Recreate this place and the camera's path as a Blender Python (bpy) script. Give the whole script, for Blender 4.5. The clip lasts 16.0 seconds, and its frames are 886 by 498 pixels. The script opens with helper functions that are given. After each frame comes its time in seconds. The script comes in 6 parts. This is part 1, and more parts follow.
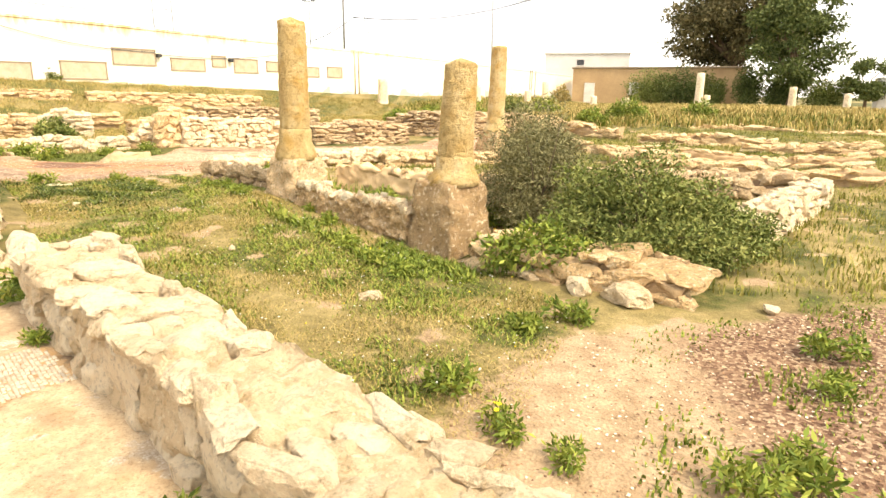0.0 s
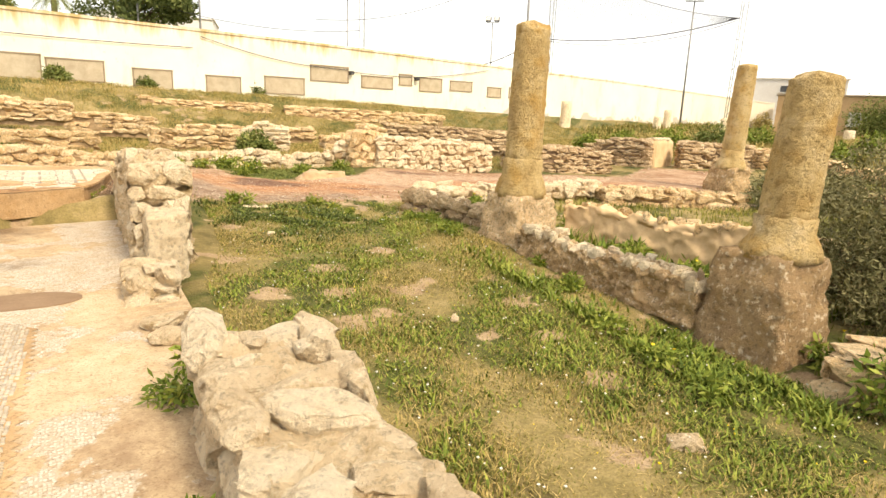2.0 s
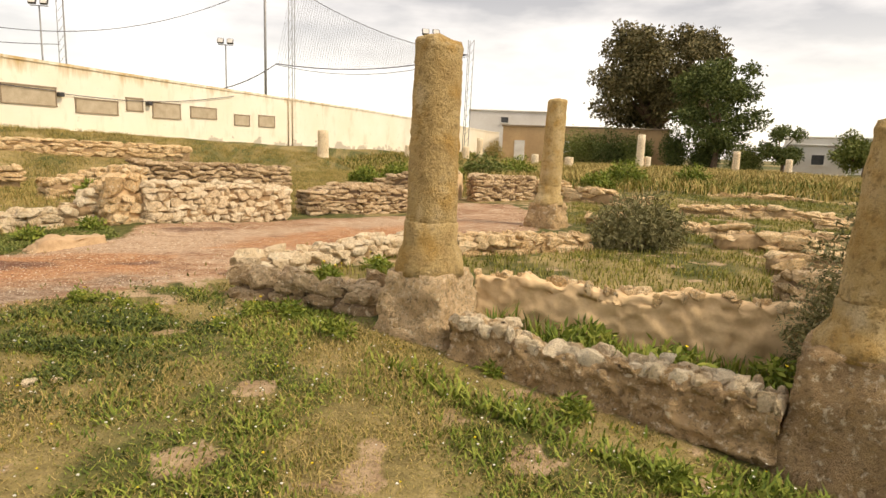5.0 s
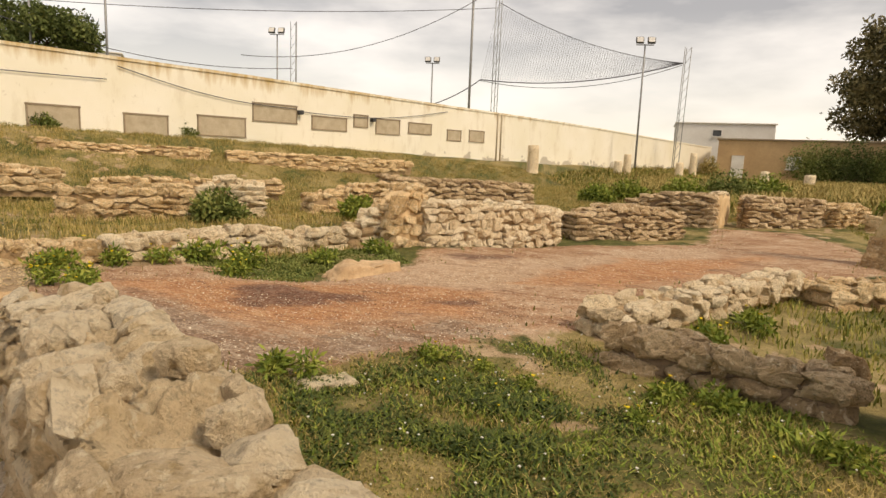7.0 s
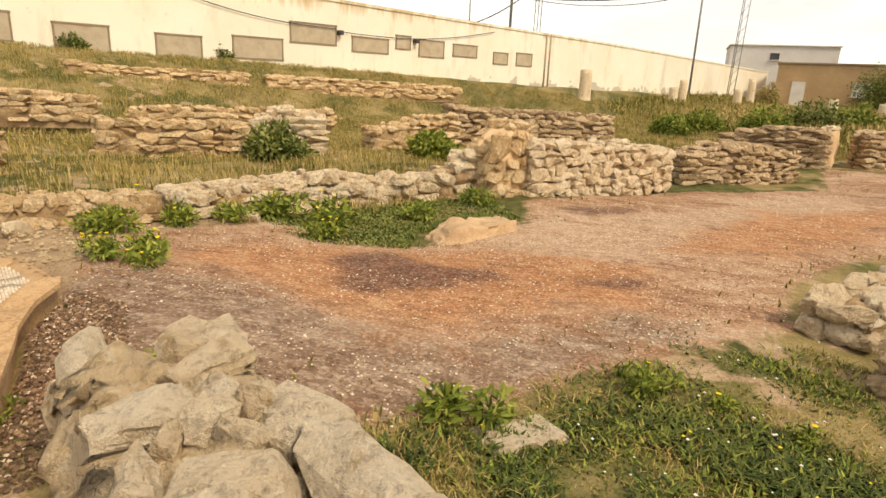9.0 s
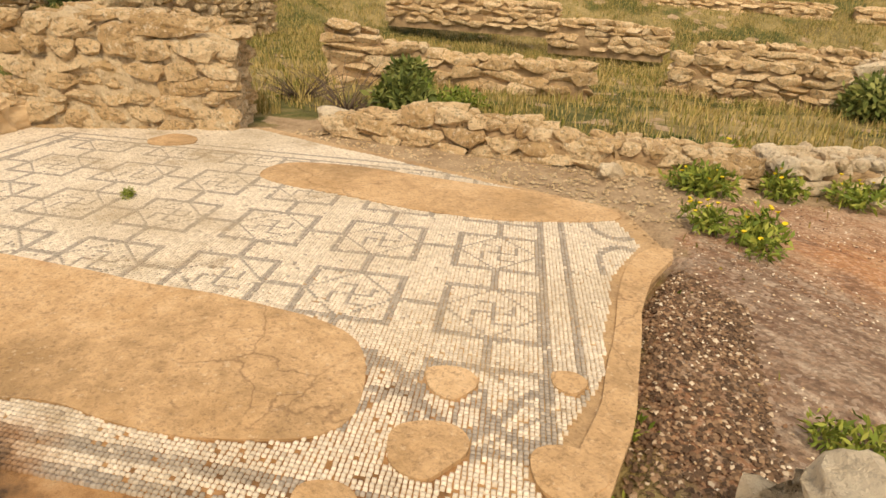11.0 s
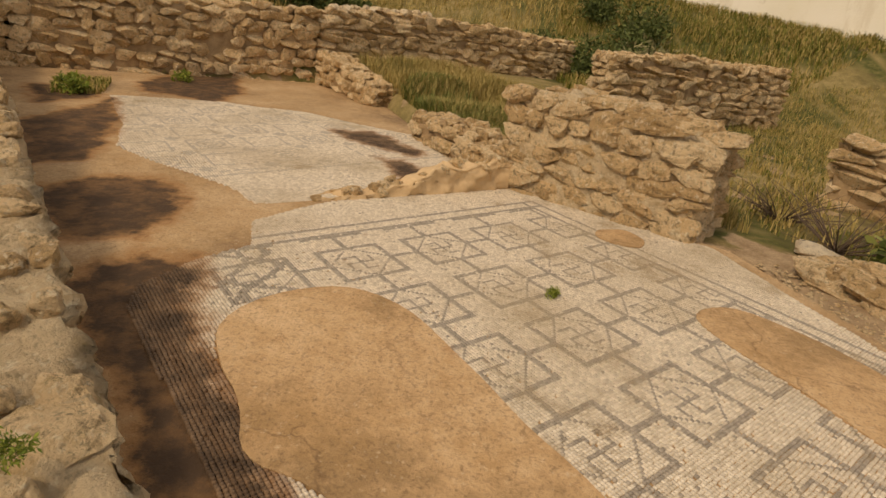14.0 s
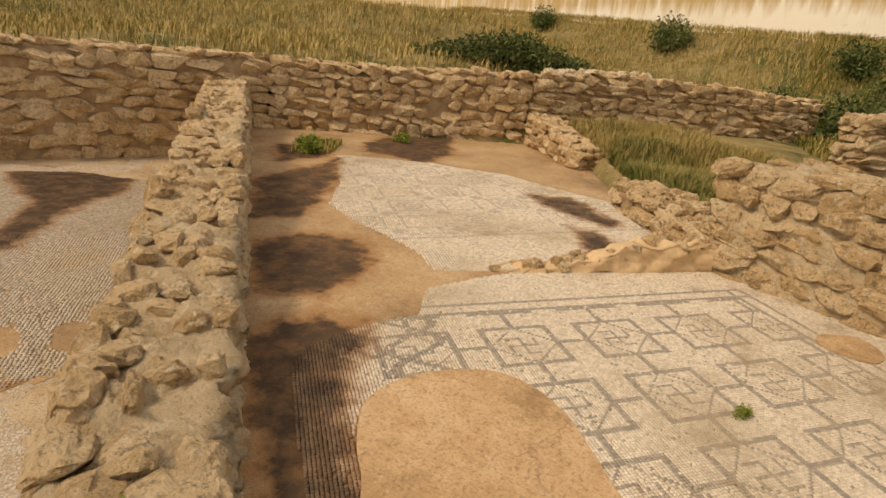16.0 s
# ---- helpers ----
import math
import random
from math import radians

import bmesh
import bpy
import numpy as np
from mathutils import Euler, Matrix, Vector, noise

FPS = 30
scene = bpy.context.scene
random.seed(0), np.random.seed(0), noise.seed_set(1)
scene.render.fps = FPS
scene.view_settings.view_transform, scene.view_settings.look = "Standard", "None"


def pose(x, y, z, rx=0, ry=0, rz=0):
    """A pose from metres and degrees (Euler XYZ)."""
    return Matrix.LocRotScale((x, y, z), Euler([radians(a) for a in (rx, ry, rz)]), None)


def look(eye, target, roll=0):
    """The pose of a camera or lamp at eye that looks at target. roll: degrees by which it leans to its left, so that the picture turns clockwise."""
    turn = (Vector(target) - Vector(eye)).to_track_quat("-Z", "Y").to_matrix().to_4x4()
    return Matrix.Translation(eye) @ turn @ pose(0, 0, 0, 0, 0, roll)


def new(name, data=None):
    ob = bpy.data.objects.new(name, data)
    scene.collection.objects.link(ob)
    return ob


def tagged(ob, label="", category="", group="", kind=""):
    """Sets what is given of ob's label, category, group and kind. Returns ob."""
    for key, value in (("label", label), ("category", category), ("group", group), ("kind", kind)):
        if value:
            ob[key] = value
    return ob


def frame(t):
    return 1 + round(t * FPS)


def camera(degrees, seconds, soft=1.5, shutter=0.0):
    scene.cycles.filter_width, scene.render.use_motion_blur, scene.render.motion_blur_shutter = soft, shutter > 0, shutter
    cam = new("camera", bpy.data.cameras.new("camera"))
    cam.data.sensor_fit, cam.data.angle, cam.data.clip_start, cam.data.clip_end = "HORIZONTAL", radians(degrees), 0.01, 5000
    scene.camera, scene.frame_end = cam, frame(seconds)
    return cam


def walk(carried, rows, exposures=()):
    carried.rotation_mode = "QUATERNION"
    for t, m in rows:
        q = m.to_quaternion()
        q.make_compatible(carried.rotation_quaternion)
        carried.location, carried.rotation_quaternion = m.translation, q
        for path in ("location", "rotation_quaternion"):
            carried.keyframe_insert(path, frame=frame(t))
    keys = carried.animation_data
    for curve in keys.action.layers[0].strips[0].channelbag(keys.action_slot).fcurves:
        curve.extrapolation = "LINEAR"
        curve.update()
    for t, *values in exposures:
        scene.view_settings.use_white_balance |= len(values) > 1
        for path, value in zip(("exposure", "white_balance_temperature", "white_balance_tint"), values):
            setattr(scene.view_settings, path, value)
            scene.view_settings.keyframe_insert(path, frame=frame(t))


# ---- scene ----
cam = camera(71.9, 16.0)
PATH = [
    (0, (-0.079, -0.218, 1.416), (-0.062, 1.771, 0.911), 0.5),
    (0.5, (-0.356, 0.282, 1.435), (-0.278, 2.271, 0.935), -0.2),
    (1, (-0.666, 0.809, 1.392), (-1.115, 2.76, 0.939), 0.8),
    (1.5, (-1.018, 1.278, 1.37), (-1.684, 3.169, 0.927), 3.2),
    (2, (-1.347, 1.75, 1.401), (-1.838, 3.692, 0.951), 2.3),
    (2.5, (-1.568, 2.228, 1.518), (-1.881, 4.225, 1.157), 2.3),
    (3, (-1.766, 2.503, 1.578), (-1.788, 4.529, 1.245), 4.3),
    (3.2, (-1.879, 2.632, 1.56), (-1.764, 4.658, 1.249), 4.4),
    (5.3, (-3.448, 4.261, 1.516), (-3.101, 6.204, 1.189), 2.1),
    (5.5, (-3.648, 4.435, 1.51), (-3.362, 6.387, 1.181), 1.2),
    (6, (-4.098, 4.844, 1.527), (-4.003, 6.813, 1.192), 2.7),
    (6.5, (-4.57, 5.277, 1.53), (-4.546, 7.247, 1.181), 3.1),
    (7, (-5.04, 5.812, 1.475), (-5.26, 7.777, 1.177), 2.3),
    (7.5, (-5.41, 6.19, 1.512), (-5.632, 8.149, 1.179), 3.2),
    (8, (-5.768, 6.525, 1.529), (-5.9, 8.479, 1.12), 2.2),
    (8.5, (-6.04, 6.866, 1.504), (-6.244, 8.801, 1.041), 1.7),
    (9, (-6.263, 7.119, 1.514), (-6.547, 9.025, 0.979), 2.6),
    (9.5, (-6.63, 7.336, 1.495), (-7.134, 9.179, 0.902), 1.8),
    (10, (-6.985, 7.498, 1.468), (-7.897, 9.141, 0.784), 3.0),
    (10.2, (-7.107, 7.509, 1.483), (-8.204, 9.022, 0.772), 3.2),
    (12.3, (-7.483, 7.542, 1.49), (-9.14, 8.274, 0.642), 1.4),
    (12.5, (-7.488, 7.52, 1.501), (-9.174, 8.186, 0.656), 1.6),
    (13, (-7.567, 7.555, 1.504), (-9.351, 8.002, 0.717), 2.3),
    (13.5, (-7.8, 7.609, 1.516), (-9.629, 7.759, 0.72), 3.0),
    (14, (-8.047, 7.66, 1.671), (-9.909, 7.492, 0.96), 7.9),
    (14.5, (-8.121, 7.663, 1.743), (-9.933, 7.239, 1.011), 6.3),
    (15, (-8.21, 7.726, 1.749), (-9.977, 7.073, 1.076), 5.1),
    (15.5, (-8.279, 7.799, 1.8), (-10.013, 7.043, 1.153), 5.4),
    (16, (-8.314, 7.814, 1.804), (-10.016, 6.974, 1.174), 5.9),
]
EXPOSURES = [(0.0, 1.2, 7200, 11), (1.0, 1.22, 7100, 11), (1.5, 1.0, 7200, 11), (2.0, 0.7, 7300, 11), (2.5, 0.47, 7300, 11), (3.0, 0.26, 7400, 12), (5.5, 0.16, 7500, 14),
             (7.0, -0.15, 7600, 14), (8.5, -0.1, 7600, 14), (9.0, 0.1, 7600, 14), (9.5, 0.3, 7600, 14), (10.0, 0.45, 7600, 14), (12.5, -0.66, 8000, 17), (14.0, -0.66, 8100, 17), (14.5, -0.58, 8100, 17), (16.0, -0.4, 8000, 17)]
walk(cam, [(t, look(eye, target, roll)) for t, eye, target, roll in PATH], EXPOSURES)

# ---- light: a bright broken overcast ----
SUN_ELEVATION, SUN_AZIMUTH = 48.0, 125.0
world = bpy.data.worlds.new("world")
scene.world = world
world.use_nodes = True
wn, wl = world.node_tree.nodes, world.node_tree.links
wn.clear()
w_out = wn.new("ShaderNodeOutputWorld")
w_sky = wn.new("ShaderNodeTexSky")
w_sky.sky_type, w_sky.sun_disc = "NISHITA", False
w_sky.sun_elevation, w_sky.sun_rotation = radians(SUN_ELEVATION), radians(SUN_AZIMUTH)
w_bg1 = wn.new("ShaderNodeBackground")
w_bg1.inputs["Strength"].default_value = 0.05
w_co = wn.new("ShaderNodeTexCoord")
w_map = wn.new("ShaderNodeMapping")
w_map.inputs["Scale"].default_value = (1.6, 1.6, 5.5)
w_no = wn.new("ShaderNodeTexNoise")
w_no.inputs["Scale"].default_value, w_no.inputs["Detail"].default_value = 2.3, 6
w_no.inputs["Roughness"].default_value = 0.52
w_ra = wn.new("ShaderNodeValToRGB")
w_ra.color_ramp.elements[0].position, w_ra.color_ramp.elements[0].color = 0.36, (0.40, 0.39, 0.385, 1)
w_ra.color_ramp.elements[1].position, w_ra.color_ramp.elements[1].color = 0.66, (0.95, 0.93, 0.90, 1)
w_sep = wn.new("ShaderNodeSeparateXYZ")
w_hor = wn.new("ShaderNodeMapRange")
w_hor.inputs["From Min"].default_value, w_hor.inputs["From Max"].default_value = 0.02, 0.22
w_hor.inputs["To Min"].default_value, w_hor.inputs["To Max"].default_value = 0.75, 0.0
w_mix = wn.new("ShaderNodeMix")
w_mix.data_type = "RGBA"
w_mix.inputs["B"].default_value = (1.0, 0.98, 0.94, 1)
w_bg2 = wn.new("ShaderNodeBackground")
w_bg2.inputs["Strength"].default_value = 0.98
w_add = wn.new("ShaderNodeAddShader")
for a, b in ((w_sky.outputs[0], w_bg1.inputs[0]), (w_co.outputs["Generated"], w_map.inputs[0]), (w_map.outputs[0], w_no.inputs["Vector"]),
             (w_no.outputs[0], w_ra.inputs[0]), (w_co.outputs["Generated"], w_sep.inputs[0]), (w_sep.outputs["Z"], w_hor.inputs[0]),
             (w_hor.outputs[0], w_mix.inputs["Factor"]), (w_ra.outputs[0], w_mix.inputs["A"]), (w_mix.outputs["Result"], w_bg2.inputs[0]),
             (w_bg1.outputs[0], w_add.inputs[0]), (w_bg2.outputs[0], w_add.inputs[1]), (w_add.outputs[0], w_out.inputs[0])):
    wl.new(a, b)
sun_data = bpy.data.lights.new("sun", "SUN")
sun_data.energy, sun_data.angle, sun_data.color = 2.5, radians(13), (1.0, 0.9, 0.74)
sun = new("sun", sun_data)
sa, se = radians(SUN_AZIMUTH), radians(SUN_ELEVATION)
sun.matrix_world = look((math.sin(sa) * math.cos(se) * 50, math.cos(sa) * math.cos(se) * 50, math.sin(se) * 50), (0, 0, 0))


# ---- materials ----
class Mat:
    """A node material with short calls for noise, ramps and mixing."""

    def __init__(self, name, rough=0.9, metal=0.0):
        self.m = bpy.data.materials.new(name)
        self.m.use_nodes = True
        self.n, self.l = self.m.node_tree.nodes, self.m.node_tree.links
        self.b = self.n["Principled BSDF"]
        self.b.inputs["Roughness"].default_value, self.b.inputs["Metallic"].default_value = rough, metal
        self.b.inputs["Specular IOR Level"].default_value = 0.25
        self.geo = self.n.new("ShaderNodeNewGeometry")
        self.obj = self.n.new("ShaderNodeObjectInfo")

    def put(self, socket, value):
        if hasattr(value, "is_linked"):
            self.l.new(value, socket)
        elif isinstance(value, (tuple, list)):
            socket.default_value = (*value, 1) if len(value) == 3 else value
        else:
            socket.default_value = value

    def noise(self, scale, detail=4, rough=0.55, stretch=None, vec=None):
        n = self.n.new("ShaderNodeTexNoise")
        n.inputs["Scale"].default_value, n.inputs["Detail"].default_value, n.inputs["Roughness"].default_value = scale, detail, rough
        v = vec or self.geo.outputs["Position"]
        if stretch:
            mp = self.n.new("ShaderNodeMapping")
            mp.inputs["Scale"].default_value = stretch
            self.l.new(v, mp.inputs[0])
            v = mp.outputs[0]
        self.l.new(v, n.inputs["Vector"])
        return n.outputs[0]

    def voronoi(self, scale, feature="F1", out="Distance", vec=None):
        n = self.n.new("ShaderNodeTexVoronoi")
        n.feature = feature
        n.inputs["Scale"].default_value = scale
        self.l.new(vec or self.geo.outputs["Position"], n.inputs["Vector"])
        return n.outputs[out]

    def span(self, v, a, b, c=0.0, d=1.0):
        n = self.n.new("ShaderNodeMapRange")
        for k, x in zip(("From Min", "From Max", "To Min", "To Max"), (a, b, c, d)):
            n.inputs[k].default_value = x
        self.put(n.inputs[0], v)
        return n.outputs[0]

    def math(self, op, a, b=0.0):
        n = self.n.new("ShaderNodeMath")
        n.operation = op
        self.put(n.inputs[0], a)
        self.put(n.inputs[1], b)
        return n.outputs[0]

    def mix(self, f, a, b, kind="MIX"):
        n = self.n.new("ShaderNodeMix")
        n.data_type, n.blend_type = "RGBA", kind
        self.put(n.inputs["Factor"], f)
        self.put(n.inputs["A"], a)
        self.put(n.inputs["B"], b)
        return n.outputs["Result"]

    def ramp(self, f, *stops):
        n = self.n.new("ShaderNodeValToRGB")
        r = n.color_ramp
        while len(r.elements) < len(stops):
            r.elements.new(0.5)
        for e, (p, c) in zip(r.elements, stops):
            e.position, e.color = p, (*c, 1)
        self.put(n.inputs[0], f)
        return n.outputs[0]

    def attr(self, name):
        n = self.n.new("ShaderNodeAttribute")
        n.attribute_name = name
        return n.outputs["Fac"]

    def bump(self, h, dist=0.01, strength=0.6):
        n = self.n.new("ShaderNodeBump")
        n.inputs["Distance"].default_value, n.inputs["Strength"].default_value = dist, strength
        self.put(n.inputs["Height"], h)
        self.l.new(n.outputs[0], self.b.inputs["Normal"])

    def done(self, color, rough=None):
        self.put(self.b.inputs["Base Color"], color)
        if rough is not None:
            self.put(self.b.inputs["Roughness"], rough)
        return self.m


def plain(name, c1, c2, scale=3.0, rough=0.85, metal=0.0, bump=0.004):
    a = Mat(name, rough, metal)
    n1, n2 = a.noise(scale, 5), a.noise(scale * 9, 3)
    a.bump(n2, bump)
    return a.done(a.mix(a.span(a.math("ADD", n1, a.math("MULTIPLY", n2, 0.4)), 0.5, 0.9), c1, c2))


def stone_mat(name, pale, mid, dark, lichen=0.5, yellow=(0.46, 0.28, 0.09), pit_shade=0.85):
    a = Mat(name, 0.95)
    big, fine, grit = a.noise(5.0, 6, 0.6), a.noise(26, 6, 0.7), a.noise(90, 4, 0.7)
    c = a.ramp(a.math("ADD", a.math("MULTIPLY", a.obj.outputs["Random"], 0.45), a.math("MULTIPLY", big, 0.6)), (0.25, dark), (0.5, mid), (0.8, pale))
    c = a.mix(a.span(a.noise(9, 5, 0.6), 0.54, 0.70, 0, 0.55), c, yellow)
    c = a.mix(a.span(a.noise(13, 6, 0.75), 0.57, 0.70, 0, lichen), c, (0.13, 0.105, 0.075))
    pit = a.noise(11, 8, 0.78)
    # shade of pits and crevices is put into the colour, following the bump's hollows
    c = a.mix(a.span(pit, 0.36, 0.47, 0.65 * pit_shade, 0.0), c, (0.25, 0.155, 0.07))
    c = a.mix(a.span(fine, 0.36, 0.47, 0.75 * pit_shade, 0.0), c, (0.13, 0.085, 0.045))
    c = a.mix(a.span(a.noise(19, 6, 0.7), 0.55, 0.64, 0, 0.7), c, (0.97, 0.84, 0.60))
    c = a.mix(a.span(grit, 0.54, 0.74, 0, 0.3), c, (0.90, 0.74, 0.48))
    a.bump(a.math("ADD", a.math("ADD", fine, a.math("MULTIPLY", pit, 1.0)), a.math("MULTIPLY", grit, 0.5)), 0.045, 0.95)
    return a.done(c)


M_STONE = stone_mat("limestone", (0.92, 0.71, 0.43), (0.82, 0.58, 0.31), (0.58, 0.38, 0.18), 0.4)
M_STONE_PALE = stone_mat("pale_limestone", (0.93, 0.80, 0.58), (0.88, 0.71, 0.47), (0.73, 0.56, 0.35), 0.16, pit_shade=0.5)
M_STONE_DARK = stone_mat("weathered_limestone", (0.78, 0.59, 0.37), (0.62, 0.445, 0.26), (0.40, 0.27, 0.15), 0.45)
M_RUBBLE = stone_mat("lime_rubble_fill", (0.94, 0.79, 0.54), (0.88, 0.69, 0.43), (0.74, 0.55, 0.32), 0.14, pit_shade=0.42)
M_PLINTH = stone_mat("weathered_plinth_stone", (0.80, 0.59, 0.35), (0.66, 0.45, 0.235), (0.44, 0.29, 0.15), 0.45)
# mortar brown, darkened so that its colour holds the shade between the stones
M_CORE = plain("rubble_mortar", (0.54, 0.38, 0.21), (0.32, 0.21, 0.11), 8, bump=0.05)
M_CORE_DARK = plain("dark_rubble_mortar", (0.29, 0.20, 0.12), (0.17, 0.115, 0.075), 5, bump=0.02)
M_PLASTER = plain("old_ochre_plaster", (0.78, 0.57, 0.33), (0.60, 0.42, 0.23), 3, bump=0.006)


def column_mat():
    a = Mat("ochre_column_stone", 0.95)
    big, fine, streak = a.noise(3, 6, 0.65), a.noise(26, 7, 0.78), a.noise(6, 4, 0.6, (1, 1, 0.25))
    c = a.ramp(a.math("ADD", a.math("MULTIPLY", big, 0.6), a.math("MULTIPLY", streak, 0.4)), (0.34, (0.40, 0.27, 0.11)), (0.5, (0.58, 0.42, 0.19)), (0.66, (0.70, 0.56, 0.33)))
    c = a.mix(a.span(a.noise(4, 5, 0.6), 0.50, 0.66, 0, 0.65), c, (0.52, 0.30, 0.07))
    c = a.mix(a.span(a.noise(16, 6, 0.75), 0.54, 0.66, 0, 0.6), c, (0.19, 0.14, 0.07))
    c = a.mix(a.span(fine, 0.36, 0.46, 0.55, 0), c, (0.17, 0.115, 0.05))
    a.bump(a.math("ADD", a.math("MULTIPLY", fine, 1.6), a.math("MULTIPLY", a.span(a.voronoi(28), 0, 0.4), 0.6)), 0.028, 0.9)
    return a.done(c)


M_COLUMN = column_mat()


def ground_mat():
    a = Mat("ground_soil", 0.97)
    n1, n2, n3 = a.noise(0.7, 5), a.noise(5, 5, 0.65), a.noise(45, 4, 0.7)
    wob = a.math("MULTIPLY", a.math("SUBTRACT", n2, 0.5), 0.9)
    straw = a.ramp(a.math("ADD", a.math("MULTIPLY", n1, 0.5), a.math("MULTIPLY", n2, 0.5)), (0.38, (0.17, 0.135, 0.05)), (0.5, (0.30, 0.235, 0.09)), (0.64, (0.46, 0.35, 0.165)))
    lush = a.ramp(n2, (0.36, (0.05, 0.06, 0.015)), (0.5, (0.10, 0.11, 0.025)), (0.66, (0.20, 0.17, 0.06)))
    turf = a.mix(a.span(a.math("ADD", a.attr("lush"), wob), 0.3, 0.7), straw, lush)
    soil = a.ramp(n2, (0.35, (0.34, 0.23, 0.13)), (0.62, (0.52, 0.38, 0.23)))
    bark = a.ramp(a.voronoi(38, out="Color"), (0.2, (0.12, 0.06, 0.035)), (0.55, (0.27, 0.16, 0.095)), (0.9, (0.50, 0.37, 0.23)))
    soil = a.mix(a.span(a.math("ADD", a.attr("bark"), wob), 0.35, 0.65), soil, bark)
    # the red floor: crushed tile and mortar in worn fields of orange, maroon, pale lime and grey earth
    streak = a.noise(1.5, 7, 0.68, (0.75, 1.35, 1))
    fleck = a.noise(7.0, 6, 0.72, (0.7, 1.4, 1))
    edge = a.math("ADD", a.math("MULTIPLY", a.math("SUBTRACT", streak, 0.5), 2.2), a.math("MULTIPLY", a.math("SUBTRACT", fleck, 0.5), 1.3))
    red = a.ramp(a.math("ADD", a.math("MULTIPLY", streak, 0.6), a.math("MULTIPLY", fleck, 0.4)), (0.36, (0.16, 0.085, 0.05)), (0.45, (0.42, 0.22, 0.115)), (0.52, (0.58, 0.37, 0.22)), (0.60, (0.70, 0.53, 0.37)), (0.68, (0.40, 0.19, 0.09)))
    red = a.mix(a.span(a.math("ADD", a.attr("pale"), edge), 0.35, 0.75, 0, 0.8), red, a.ramp(fleck, (0.35, (0.50, 0.32, 0.18)), (0.55, (0.72, 0.53, 0.36))))
    red = a.mix(a.span(a.math("ADD", a.attr("orange"), edge), 0.4, 0.8, 0, 0.85), red, a.ramp(fleck, (0.35, (0.36, 0.13, 0.05)), (0.5, (0.58, 0.25, 0.09)), (0.66, (0.70, 0.40, 0.19))))
    red = a.mix(a.span(a.math("ADD", a.attr("grey"), edge), 0.4, 0.8, 0, 0.85), red, a.ramp(fleck, (0.36, (0.13, 0.085, 0.06)), (0.5, (0.27, 0.19, 0.13)), (0.64, (0.50, 0.40, 0.29))))
    red = a.mix(a.span(a.math("ADD", a.attr("maroon"), edge), 0.45, 0.8, 0, 0.9), red, a.ramp(fleck, (0.4, (0.075, 0.03, 0.022)), (0.6, (0.19, 0.075, 0.045))))
    chip = a.voronoi(52, out="Color")
    red = a.mix(0.3, red, a.ramp(chip, (0.3, (0.10, 0.055, 0.035)), (0.6, (0.38, 0.22, 0.13)), (0.92, (0.76, 0.64, 0.50))))
    c = a.mix(a.span(a.math("ADD", a.attr("soil"), wob), 0.4, 0.6), turf, soil)
    c = a.mix(a.span(a.math("ADD", a.attr("red"), wob), 0.4, 0.6), c, red)
    c = a.mix(a.span(n3, 0.35, 0.6, 0.35, 0), c, (0.07, 0.05, 0.03))
    a.bump(a.math("ADD", n3, a.math("MULTIPLY", a.voronoi(40), 0.6)), 0.02, 0.7)
    return a.done(c)


M_GROUND = ground_mat()


def damp_over(a, c):
    """Dark wet stains with uneven edges and a rusty rim, where the floor's damp mask is set."""
    d = a.math("ADD", a.attr("damp"), a.math("MULTIPLY", a.math("SUBTRACT", a.noise(3.0, 8, 0.72), 0.5), 1.5))
    c = a.mix(a.span(d, 0.22, 0.5, 0, 0.75), c, (0.35, 0.17, 0.06))
    blotch = a.span(a.noise(5.5, 6, 0.7), 0.36, 0.58, 0.55, 0.95)
    return a.mix(a.math("MULTIPLY", a.span(d, 0.44, 0.66), blotch), c, (0.065, 0.042, 0.026))


def tessera_mat(name, c1, c2):
    a = Mat(name, 0.7)
    c = a.mix(a.geo.outputs["Random Per Island"], c1, c2)
    c = a.mix(a.span(a.noise(1.3, 6, 0.6), 0.46, 0.68, 0, 0.55), c, (0.46, 0.36, 0.22))
    c = a.mix(a.span(a.noise(25, 3), 0.5, 0.75, 0, 0.3), c, (0.22, 0.18, 0.13))
    c = a.mix(a.span(a.noise(2.6, 6, 0.7), 0.58, 0.68, 0, 0.5), c, (0.36, 0.26, 0.15))
    return a.done(damp_over(a, c))


M_TESS_PALE = tessera_mat("pale_tesserae", (0.85, 0.75, 0.59), (0.62, 0.53, 0.40))
M_TESS_FAINT = tessera_mat("faint_tesserae", (0.50, 0.44, 0.35), (0.58, 0.51, 0.41))
M_TESS_WORN = tessera_mat("worn_tesserae", (0.60, 0.52, 0.40), (0.38, 0.32, 0.24))
M_TESS_DARK = tessera_mat("dark_tesserae", (0.31, 0.27, 0.215), (0.48, 0.415, 0.33))


